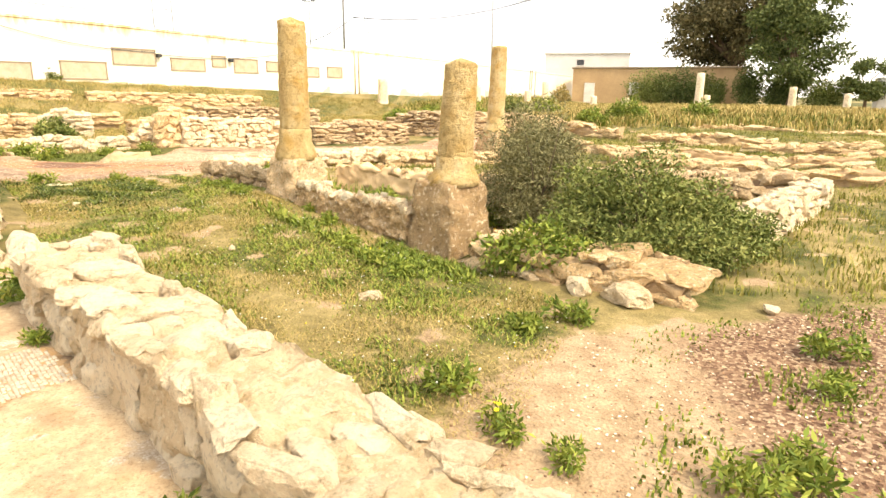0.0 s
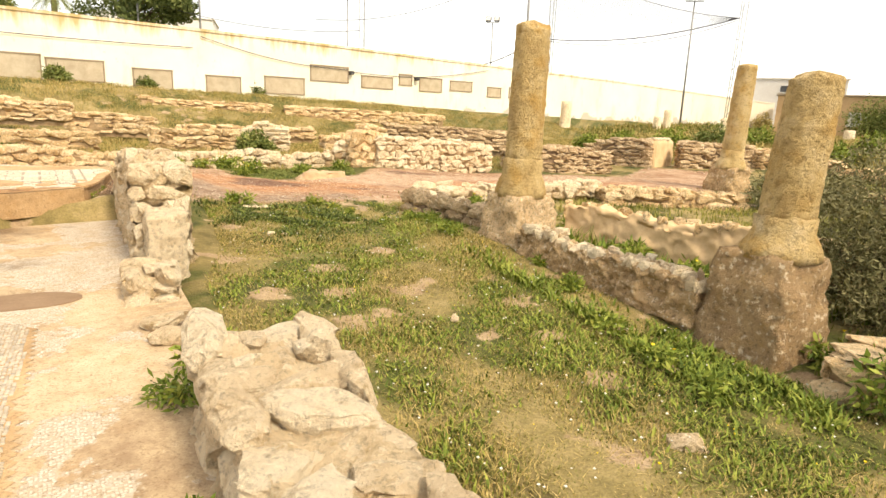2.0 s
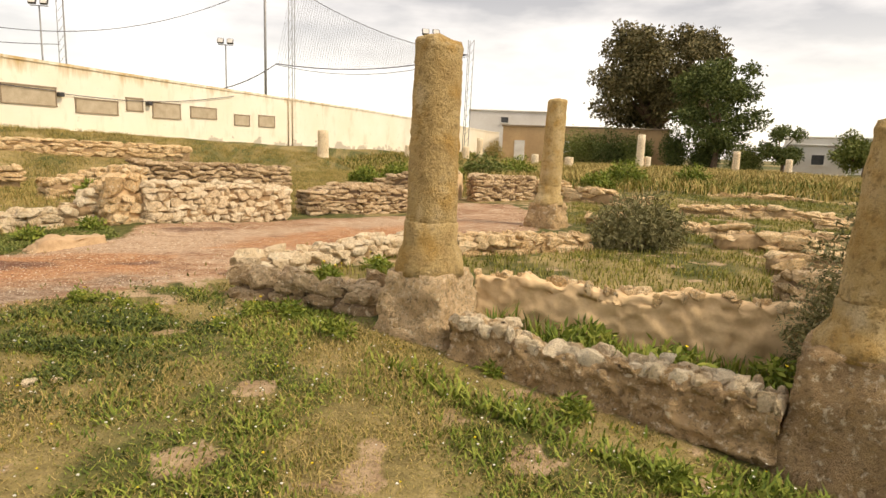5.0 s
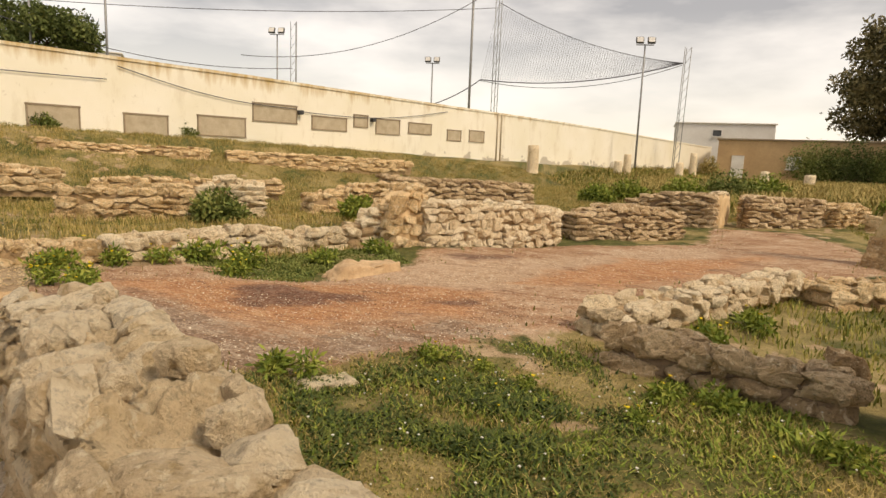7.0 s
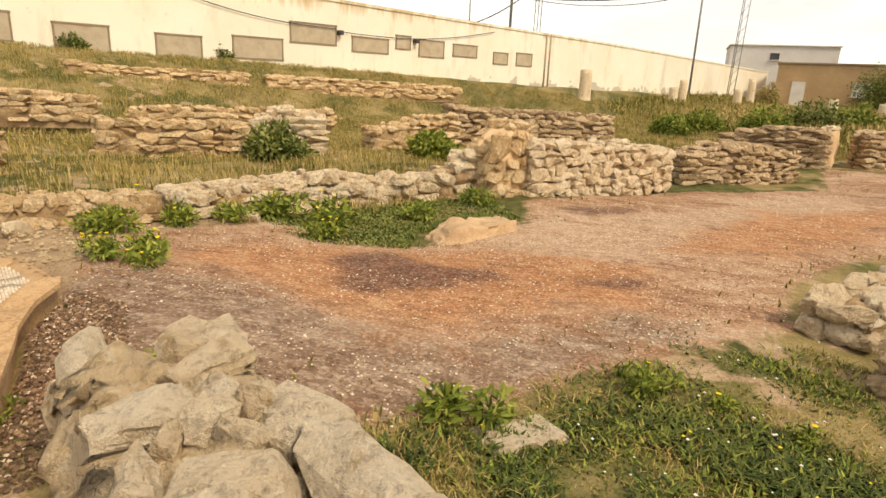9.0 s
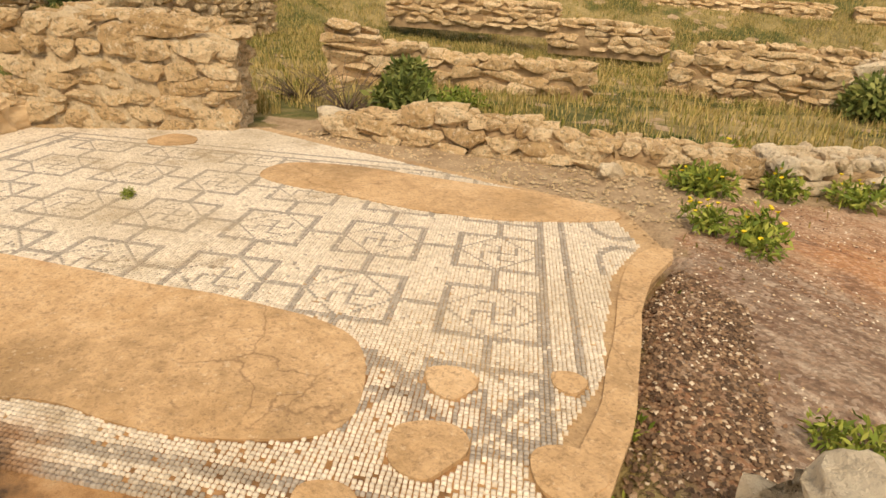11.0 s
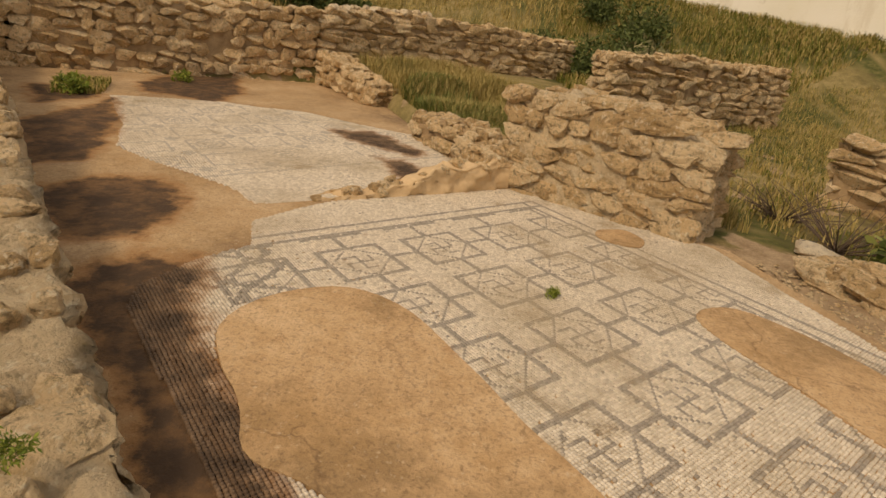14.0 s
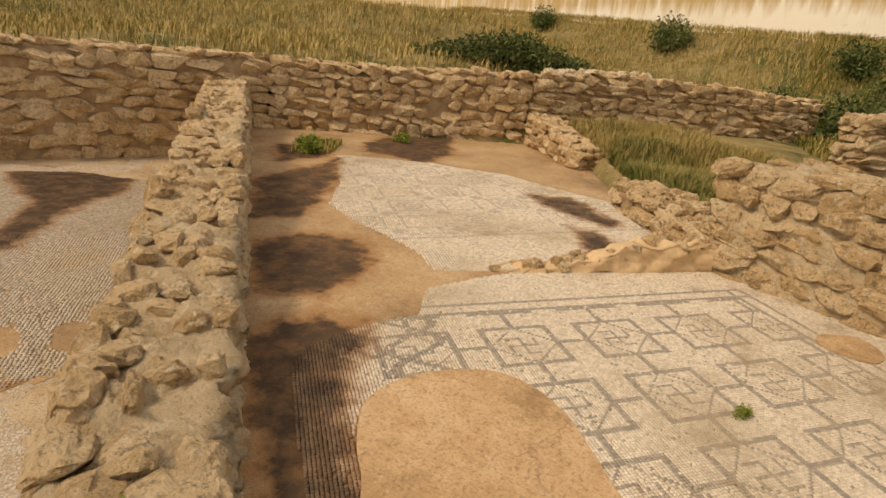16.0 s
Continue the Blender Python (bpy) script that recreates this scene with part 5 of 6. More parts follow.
def build_boundary():
    us = np.arange(-110, 56, 2.0)
    vs, fs = [], []
    for u in us:
        top = float(np.interp(u, (-110, -60, -29, -16, 0, 9, 26, 52), (10.0, 8.2, 6.0, 4.95, 4.82, 4.65, 4.4, 3.7)))
        for s, z in ((0, wall_foot(u) - 0.6), (0, top - 0.12), (0.05, top - 0.12), (0.05, top), (-0.3, top), (-0.3, wall_foot(u) - 0.6)):
            vs.append((*wall_point(u, s), z))
    for i in range(len(us) - 1):
        fs += [(i * 6 + k, i * 6 + k + 1, i * 6 + k + 7, i * 6 + k + 6) for k in range(5)]
    fs += [tuple(range(6)), tuple(range(len(vs) - 6, len(vs)))[::-1]]
    ob = new("wall_boundary", mesh_of("wall_boundary", vs, fs, M_WHITE))
    tagged(ob, "long whitewashed boundary wall with rusty streaks and patches", "wall", kind="structure")
    turn = math.degrees(math.atan2(WALL_DIR.y, WALL_DIR.x))
    for u0, u1, z0, z1 in ((-16.6, -15.4, 2.0, 3.1), (-14.3, -12.3, 2.05, 3.1), (-12.1, -9.9, 2.1, 3.0), (-8.7, -7.0, 1.85, 2.8), (-5.4, -3.7, 1.8, 2.7), (-2.4, -0.2, 2.0, 2.85), (0.2, 2.5, 2.8, 3.62), (3.4, 5.5, 2.6, 3.25), (6.0, 6.9, 2.88, 3.5), (7.5, 9.2, 2.6, 3.4), (9.9, 11.7, 2.75, 3.35), (13.1, 14.3, 2.5, 3.12), (15.1, 16.5, 2.5, 3.2)):
        p = part("window_panel", from_bm("window_panel", box_bm(u1 - u0, 0.05, z1 - z0, 0.012), M_PANEL), ob, pose(*wall_point((u0 + u1) / 2, 0.005), (z0 + z1) / 2, 0, 0, turn), "blocked window filled with grey render")
        # dark-coloured bars stand in for the shadow line round the panel
        rim = bmesh.new()
        for cx, cz, sx, sz in ((0, (z1 - z0) / 2, u1 - u0 + 0.1, 0.07), (0, -(z1 - z0) / 2, u1 - u0 + 0.1, 0.05), ((u1 - u0) / 2, 0, 0.06, z1 - z0), (-(u1 - u0) / 2, 0, 0.06, z1 - z0)):
            bmesh.ops.create_cube(rim, size=1, matrix=Matrix.Translation((cx, -0.02, cz)) @ Matrix.Diagonal((sx, 0.05, sz, 1)))
        part("frame", from_bm("frame", rim, M_PANEL_RIM), p)
    for u in (17.8, 18.2):
        p = [(*wall_point(u, 0.06), 1.2), (*wall_point(u, 0.06), 4.5)]
        part("downpipe", tube_mesh("downpipe", p, 0.05, 0.05, M_PANEL, 6), ob)
    for a, b, za, zb, sag in ((-5.6, 2.5, 4.5, 3.5, 0.3), (2.6, 13, 3.4, 4.2, 0.35), (-15, -6, 3.9, 3.95, 0.05)):
        part("cable", tube_mesh("cable", [(*wall_point(a + (b - a) * i / 10, 0.08), za + (zb - za) * i / 10 - sag * math.sin(math.pi * i / 10)) for i in range(11)], 0.018, 0.018, M_NET, 4), ob)
    for u, z in ((2.65, 3.35), (7.2, 3.3)):
        part("wall_lamp", from_bm("wall_lamp", box_bm(0.25, 0.3, 0.2, 0.03), M_LAMP), ob, pose(*wall_point(u, 0.14), z, 0, 0, turn))


build_boundary()


# ---- poles, floodlights and the safety net beyond the wall ----
def flood_pole(x, y, z_top, label):
    ob = empty("floodlight_pole", pose(x, y, 1.0), label, "pole", "floodlight poles")
    h = z_top - 1.0
    part("pole", tube_mesh("pole", [(0, 0, -0.5), (0, 0, h * 0.5), (0, 0, h)], 0.09, 0.06, M_METAL, 8), ob)
    part("crossbar", tube_mesh("crossbar", [(-0.7, 0, h - 0.05), (0.7, 0, h - 0.05)], 0.04, 0.04, M_METAL, 6), ob)
    for dx in (-0.45, 0.45):
        lamp = part("floodlight", from_bm("floodlight", box_bm(0.62, 0.25, 0.55, 0.06), M_LAMP), ob, pose(dx, -0.15, h + 0.28, -20))
        part("lens", from_bm("lens", box_bm(0.5, 0.03, 0.42, 0.01), M_HOUSE_WHITE), lamp, pose(0, -0.13, 0))


flood_pole(-27.6, 62.4, 12.1, "floodlight pole with two square lamps behind the wall")
flood_pole(-14.0, 69.5, 10.9, "floodlight pole with two square lamps behind the wall")
flood_pole(4.7, 58.0, 11.0, "floodlight pole with two square lamps behind the wall")


def lattice_mast(x, y, z0, z1, label, lean=0.0):
    ob = empty("lattice_mast", pose(x, y, z0), label, "mast", "net masts")
    h, w = z1 - z0, 0.28
    for sx, sy in ((-w, -w), (w, -w), (0, w)):
        part("mast_leg", tube_mesh("mast_leg", [(sx, sy, -0.8), (sx + lean * h, sy, h)], 0.035, 0.035, M_METAL, 5), ob)
    n = int(h / 0.8)
    for i in range(n):
        z = h * i / n
        part("brace", tube_mesh("brace", [(-w + lean * z, -w, z), (w + lean * (z + .6), -w, z + h / n)], 0.02, 0.02, M_METAL, 4), ob)


lattice_mast(-7.4, 66.0, 1.0, 20.0, "tall slender lattice mast holding the net")
lattice_mast(9.4, 64.5, 1.0, 12.0, "slender lattice mast at the net's end", 0.02)
lattice_mast(-26.0, 62.6, 1.0, 13.2, "slender lattice mast behind the wall")
for x, y, z1, r in ((-39.4, 55.0, 18.0, 0.11), (-9.8, 65.6, 20.0, 0.13), (-43.6, 51.8, 15.0, 0.1)):
    ob = empty("steel_pole", pose(x, y, 1.0), "plain steel pole rising behind the white wall", "pole")
    part("pole", tube_mesh("pole", [(0, 0, -0.8), (0, 0, z1 - 1.0)], r, r * 0.8, M_METAL, 8), ob)


def catenary(a, b, sag, n=24):
    a, b = Vector(a), Vector(b)
    return [a.lerp(b, i / n) - Vector((0, 0, sag * 4 * (i / n) * (1 - i / n))) for i in range(n + 1)]


def build_net():
    ob = empty("safety_net", pose(0, 0, 0), "sagging dark safety net strung between masts", "net")
    A, B, C = (-7.4, 66.0, 16.0), (9.3, 64.3, 10.6), (-8.8, 65.8, 8.9)
    ropes = [catenary(A, B, 1.0), catenary(C, B, 0.9), catenary((-8.8, 65.7, 8.8), (9.2, 64.2, 10.4), 1.25), catenary((-14.2, 65.5, 6.2), C, 0.35), catenary((-60, 48, 13.0), (-7.4, 66, 15.5), 1.2), catenary((-30, 60, 9.8), (-7.4, 66, 17.5), 2.2), catenary((-46, 50, 11.2), (-26, 62, 9.0), 1.3)]
    for i, p in enumerate(ropes):
        part("rope", tube_mesh("rope", p, 0.05 if i in (1, 3) else 0.03, 0.05 if i in (1, 3) else 0.03, M_NET, 4), ob)
    up, low = catenary(A, B, 1.0, 40), catenary(C, B, 0.9, 40)
    vs, fs = [], []

    def strand(p, q, t=0.009):
        d = (q - p).normalized().cross(Vector((0, 1, 0))).normalized() * t
        k = len(vs)
        vs.extend([p - d, p + d, q + d, q - d])
        fs.append((k, k + 1, k + 2, k + 3))
    for i in range(0, 40):
        strand(low[i], up[i])
        strand(low[i].lerp(low[i + 1], 0.5), up[i].lerp(up[i + 1], 0.5))
        for j in range(1, 30):
            strand(low[i].lerp(up[i], j / 30), low[i + 1].lerp(up[i + 1], j / 30), 0.004)
    tagged(part("net_mesh", mesh_of("net_mesh", vs, fs, M_NET), ob), kind="stuff")


build_net()


# ---- houses ----
def house(name, x, y, z, turn, w, d, h, mat, label, openings=(), rim=True, gable=None):
    """A flat-roofed house: x, y is its left front corner. openings: (kind, from the left, from the ground, width, height)."""
    ob = empty(name, pose(x, y, z, 0, 0, turn), label, "house")
    part("wall", from_bm("wall", box_bm(w, d, h + 1.0, 0.02, (w / 2, d / 2, h / 2 - 0.5)), mat), ob)
    part("roof", from_bm("roof", box_bm(w + 0.3, d + 0.3, 0.16, 0.03, (w / 2, d / 2, h + 0.08)), M_PANEL_RIM if rim else mat), ob)
    if gable:
        part("side_wall", from_bm("side_wall", box_bm(0.12, d, h + 0.5, 0.02, (w + 0.06, d / 2, h / 2 - 0.25)), gable), ob, None, "white painted end wall")
    for kind, u, v, ow, oh in openings:
        o = part(kind, from_bm(kind, box_bm(ow, 0.1, oh, 0.02), M_DOOR if kind == "door" or mat is M_OCHRE else M_GLASS_DARK), ob, pose(u + ow / 2, -0.03, v + oh / 2))
        part("frame", from_bm("frame", box_bm(ow + 0.16, 0.06, 0.1, 0.01, (0, -0.04, oh / 2 + 0.03)), mat), o)
        if kind == "window":
            part("sill", from_bm("sill", box_bm(ow + 0.2, 0.2, 0.07, 0.01, (0, -0.08, -oh / 2 - 0.04)), M_HOUSE_WHITE), o)
    return ob


house("house", 14.6, 69.3, 0.3, -20, 17.2, 6, 3.9, M_OCHRE, "single-storey ochre house with a flat roof behind hedges", (("door", 1.3, 0.2, 1.1, 2.25), ("window", 6.0, 1.3, 1.5, 1.2), ("window", 13.2, 1.2, 1.6, 1.2)), True, M_HOUSE_WHITE)
house("apartment_house", 13.6, 82.0, 0.5, -12, 10.5, 8, 6.0, M_HOUSE_WHITE, "white flat-roofed house beyond the boundary wall", (("window", 4.0, 4.6, 0.9, 0.7),), False)
house("garden_house", 38.6, 55.0, 0.1, -30, 4.5, 4, 2.9, M_HOUSE_WHITE, "small white garden building among trees", (("window", 1.5, 1.2, 1.0, 0.9),), False)
house("far_house", 55.0, 75.0, 0.1, -30, 14, 8, 4.5, M_HOUSE_WHITE, "low white house far beyond the trees", (("window", 2.5, 1.5, 1.2, 1.2), ("window", 8.0, 1.5, 1.2, 1.2)), False)
house("far_house", -56.0, 60.0, 2.0, 30, 12, 8, 8.5, M_HOUSE_WHITE, "white house showing over the boundary wall", (("window", 2.0, 6.0, 1.0, 1.2), ("window", 7.0, 6.0, 1.0, 1.2)), False)


# ---- plants ----
def leaf_cloud(name, blobs, count, size, mat, seed, thin=0.45, droop=0.0):
    """Many small leaves in uneven clumps. blobs: centre x, y, z and half sizes."""
    r = np.random.RandomState(seed)
    vol = np.array([b[3] * b[4] * b[5] for b in blobs]) ** 0.67
    pick = r.choice(len(blobs), count, p=vol / vol.sum())
    B = np.array(blobs)[pick]
    d = r.normal(size=(count, 3))
    d /= np.linalg.norm(d, axis=1)[:, None]
    lump = 1 + 0.22 * np.sin(d[:, 0] * 5 + pick) * np.cos(d[:, 1] * 4 + pick * 2) + 0.15 * np.sin(d[:, 2] * 9 + pick)
    P = B[:, :3] + d * B[:, 3:] * (r.rand(count, 1) ** 0.42) * lump[:, None]
    a = r.normal(size=(count, 3)) + d * 0.6
    a[:, 2] -= droop
    a /= np.linalg.norm(a, axis=1)[:, None]
    b = np.cross(a, r.normal(size=(count, 3)))
    b /= np.linalg.norm(b, axis=1)[:, None] + 1e-6
    s = size * r.uniform(0.6, 1.35, (count, 1))
    w = s * thin * 0.5
    V = np.stack([P - b * w * 0.3, P + a * s * 0.5 - b * w, P + a * s, P + a * s * 0.5 + b * w], 1).reshape(-1, 3)
    return fast_mesh(name, V, (np.arange(count) * 4)[:, None] + np.arange(4)[None], mat)


def branches(name, base, tips, r0, mat):
    """Bent limbs from the base to each tip, in one mesh."""
    rr = random.Random(len(tips) * 13 + 1)
    bm = bmesh.new()
    for t in tips:
        b, t = Vector(base), Vector(t)
        mid = b.lerp(t, 0.5) + Vector((rr.uniform(-.15, .15), rr.uniform(-.15, .15), rr.uniform(-.05, .15))) * (t - b).length
        pts = [b, b.lerp(mid, 0.55), mid, mid.lerp(t, 0.6), t]
        me = tube_mesh("limb", pts, r0 * rr.uniform(0.7, 1.0), r0 * 0.15, mat, 5)
        bm.from_mesh(me)
        bpy.data.meshes.remove(me)
    return from_bm(name, bm, mat, True)


def bush(x, y, z, blobs, count, size, mat, seed, label, twig=0.012, thin=0.4, droop=0.0, name="bush"):
    ob = empty(name, pose(x, y, z), label, "bush")
    part("foliage", leaf_cloud("foliage", blobs, count, size, mat, seed, thin, droop), ob)
    rr = random.Random(seed)
    tips = [(b[0] + rr.uniform(-.6, .6) * b[3], b[1] + rr.uniform(-.6, .6) * b[4], b[2] + rr.uniform(0.0, .8) * b[5]) for b in blobs for _ in range(4)]
    tagged(part("twig_mass", branches("twig_mass", (0, 0, -0.05), tips, twig, M_TWIG), ob), kind="stuff")
    return ob


def tree(x, y, z, h_trunk, r, blobs, count, size, mat, seed, label, droop=0.3, lean=(0, 0)):
    ob = empty("tree", pose(x, y, z), label, "tree")
    trunk = [(0, 0, -0.4), (lean[0] * .3, lean[1] * .3, h_trunk * .35), (lean[0] * .7, lean[1] * .7, h_trunk * .7), (lean[0], lean[1], h_trunk)]
    part("trunk", tube_mesh("trunk", trunk, r, r * 0.6, M_BARK, 10), ob)
    for b in blobs[:16]:
        part("limb", branches("limb", trunk[-1], [b[:3]], r * 0.5, M_BARK), ob)
    part("crown", leaf_cloud("crown", blobs, count, size, mat, seed, 0.5, droop), ob)
    return ob


def blob_set(seed, n, rx, ry, rz, cz, size):
    """Clumps spread over a rounded crown."""
    r = random.Random(seed)
    out = []
    for _ in range(n):
        while True:
            p = (r.uniform(-1, 1), r.uniform(-1, 1), r.uniform(-1, 1))
            if 0.12 < p[0] ** 2 + p[1] ** 2 + p[2] ** 2 < 1:
                break
        s = size * r.uniform(0.65, 1.25)
        out.append((p[0] * rx, p[1] * ry, cz + p[2] * rz, s, s, s * 0.75))
    return out


# eucalyptus and the trees by the house
tree(31.6, 68.0, 0.2, 4.5, 0.6, blob_set(3, 64, 7.2, 5.0, 6.5, 10.4, 1.75), 42000, 0.40, M_LEAF_EUC, 3, "large dark eucalyptus tree with a broad ragged crown")
tree(32.2, 57.6, 0.2, 3.2, 0.32, blob_set(8, 34, 3.7, 3.0, 4.4, 6.4, 1.25), 18000, 0.32, M_LEAF_TREE, 8, "lighter green tree leaning before the eucalyptus", 0.3, (0.6, 0.2))
tree(37.2, 54.5, 0.1, 1.4, 0.18, blob_set(11, 12, 1.9, 1.6, 1.6, 2.7, 0.8), 6000, 0.26, M_LEAF_TREE, 11, "small dark round tree near the white garden building")
tree(41.5, 50.0, 0.0, 1.4, 0.18, blob_set(12, 14, 2.2, 1.8, 1.5, 2.6, 0.9), 6000, 0.26, M_LEAF_BUSH, 12, "green garden tree with a rounded crown")
tree(47.5, 46.0, 0.0, 1.4, 0.2, blob_set(13, 16, 3.6, 2.4, 1.5, 2.4, 1.1), 7000, 0.3, M_LEAF_TREE, 13, "dark tree at the far garden edge")
tree(56.0, 40.0, 0.0, 1.6, 0.2, blob_set(14, 16, 5.0, 3.0, 1.8, 2.6, 1.3), 7000, 0.32, M_LEAF_TREE, 14, "broad dark tree at the far garden edge")
tree(-45.5, 54.0, 1.5, 5.5, 0.35, blob_set(21, 30, 5.2, 3.5, 2.6, 8.6, 1.4), 14000, 0.34, M_LEAF_TREE, 21, "dark rounded tree behind the boundary wall")
tree(-52.5, 44.5, 1.5, 6.5, 0.25, blob_set(22, 10, 1.6, 1.6, 2.2, 8.2, 0.9), 5000, 0.3, M_LEAF_BUSH, 22, "slim green tree behind the boundary wall")


def palm(x, y, z, h, label):
    ob = empty("palm_tree", pose(x, y, z), label, "palm tree")
    part("trunk", tube_mesh("trunk", [(0, 0, -0.3), (0.1, 0, h * 0.5), (0, 0, h)], 0.28, 0.22, M_BARK, 8), ob)
    rr = random.Random(int(x))
    for i in range(22):
        t, up = i * 2.4, rr.uniform(-0.2, 1.3)
        pts = [Vector((math.cos(t) * 2.0 * s, math.sin(t) * 2.0 * s, h + up * s - 1.7 * s * s)) for s in (0, .25, .5, .75, 1)]
        side = Vector((-math.sin(t), math.cos(t), 0))
        vs, fs = [], []
        for j in range(4):
            for k in range(5):
                p = pts[j].lerp(pts[j + 1], k / 5)
                for sg in (-1, 1):
                    n = len(vs)
                    tip = p + side * sg * 0.45 * (1 - 0.5 * j / 4) + (pts[j + 1] - pts[j]) * 0.5 - Vector((0, 0, 0.1))
                    vs.extend([p, p + (pts[j + 1] - pts[j]) * 0.12, tip])
                    fs.append((n, n + 1, n + 2))
        part("frond", mesh_of("frond", vs, fs, M_LEAF_BUSH), ob)


palm(-48.5, 47.5, 1.5, 8.3, "palm with drooping fronds behind the boundary wall")
# hedges before the house
for i, (x, y, sx, sz) in enumerate(((21.6, 64.5, 2.4, 3.0), (24.4, 63.6, 2.4, 3.1), (26.8, 62.6, 1.6, 2.5), (29.6, 60.4, 1.2, 3.2), (35.0, 57.0, 1.8, 2.2), (32.0, 59.0, 1.6, 2.2))):
    bush(x, y, gz(x, y), [(dx * sx, dy, sz * dz, sx * 0.5, 0.9, sz * 0.5) for dx, dy, dz in ((-.6, 0, .6), (0, .2, .8), (.6, -.1, .65), (0, -.4, .4), (-.3, -.3, .4), (.4, -.3, .35))], 8000, 0.2, M_LEAF_TREE if i % 2 else M_LEAF_BUSH, 40 + i, "dense dark green hedge bush before the ochre house", 0.03)
bush(12.4, 64.0, gz(12.4, 64.0), [(0, 0, 1.0, .7, .6, .8), (.4, 0, .5, .6, .6, .5), (-.4, 0, .6, .6, .6, .6)], 2200, 0.18, M_GRASS_DRY, 51, "yellowing shrub beside the ochre house")
# the large bush beside the leaning column, the grey scrub by the slender column
bush(2.25, 6.6, -0.42, [(0, 0, .72, .6, .55, .5), (.55, .1, .5, .55, .5, .45), (-.5, .3, .6, .5, .5, .5), (.95, -.1, .35, .45, .45, .35), (-.75, -.1, .35, .4, .4, .3), (.2, -.55, .3, .5, .35, .28), (.7, -.5, .25, .4, .35, .25), (-.3, -.5, .25, .4, .3, .25), (1.3, .1, .25, .35, .4, .25)], 34000, 0.055, M_LEAF_BUSH, 61, "large spreading green bush growing over the ruin", 0.016)
bush(1.2, 8.0, -0.38, [(0, 0, 1.05, .6, .55, .65), (-.35, .1, .5, .45, .45, .45), (.45, .1, .55, .5, .45, .5), (0, -.3, .3, .5, .4, .3)], 20000, 0.06, M_LEAF_GREY, 62, "tall grey-green scrubby bush behind the column stump", 0.016, 0.25)
bush(1.0, 6.0, -0.42, [(0, 0, .3, .35, .3, .25), (.3, -.1, .2, .3, .25, .2), (-.35, .1, .2, .25, .25, .2)], 2600, 0.08, M_GRASS_GREEN, 63, "fresh green weeds at the bush's foot")
bush(2.35, 14.4, -0.2, [(0, 0, .55, .75, .6, .5), (.4, 0, .35, .6, .5, .35), (-.5, 0, .35, .5, .5, .35)], 8000, 0.1, M_LEAF_GREY, 64, "rounded brown-grey scrub bush beside the slender column", 0.016, 0.25)
for i, (x, y, s, m) in enumerate(((-8.6, 24.8, .55, M_LEAF_BUSH), (-10.7, 17.0, .42, M_LEAF_BUSH), (-8.2, 18.2, .35, M_GRASS_GREEN), (-2.0, 29.0, .5, M_GRASS_GREEN), (1.5, 30.5, .7, M_GRASS_GREEN), (3.5, 31.5, .9, M_LEAF_BUSH), (5.5, 33, .8, M_GRASS_GREEN),
                                 (-0.5, 31, .6, M_GRASS_GREEN), (8.0, 26.5, .7, M_GRASS_GREEN), (6.0, 24.6, .5, M_GRASS_GREEN), (11.5, 27.5, .6, M_GRASS_GREEN), (-14.5, 12.0, .26, M_LEAF_BUSH), (-13.0, 11.0, .28, M_LEAF_BUSH), 
                                 (-24.0, 23.5, .45, M_LEAF_BUSH), (-19.5, 31.3, .5, M_LEAF_BUSH), (-26.0, 8.0, .7, M_LEAF_TREE), (-27.5, 10.5, .9, M_LEAF_TREE), (-23.8, 10.5, .9, M_LEAF_GREY), (-31.5, 9.8, .7, M_LEAF_TREE), (-36.0, 3.5, .9, M_LEAF_TREE), (-43, -4.5, .8, M_LEAF_TREE), (-22.5, 27.0, .4, M_LEAF_BUSH), (-24.9, 9.3, .8, M_LEAF_TREE), (-29.3, 11.0, 1.0, M_LEAF_TREE))):
    bush(x, y, gz(x, y) - 0.02, [(0, 0, s * .7, s, s, s * .7), (s * .7, 0, s * .4, s * .7, s * .7, s * .45), (-s * .6, s * .2, s * .4, s * .7, s * .7, s * .45)], 2600, 0.11 + 0.04 * s, m, 80 + i, "small wild shrub growing among the ruins" if m is not M_LEAF_TREE else "dark evergreen shrub in the grass", 0.012)


bush(-21.8, 2.2, gz(-21.8, 2.2) - 0.02, [(0.39 * k, -0.92 * k, h * 0.5, 0.55, 0.55, h * 0.55) for k, h in ((-1.5, .4), (-0.9, .6), (-0.3, .85), (0.3, .8), (0.9, .6), (1.5, .45))], 9000, 0.1, M_LEAF_TREE, 131, "broad spreading dark bush on the grass bank", 0.014)


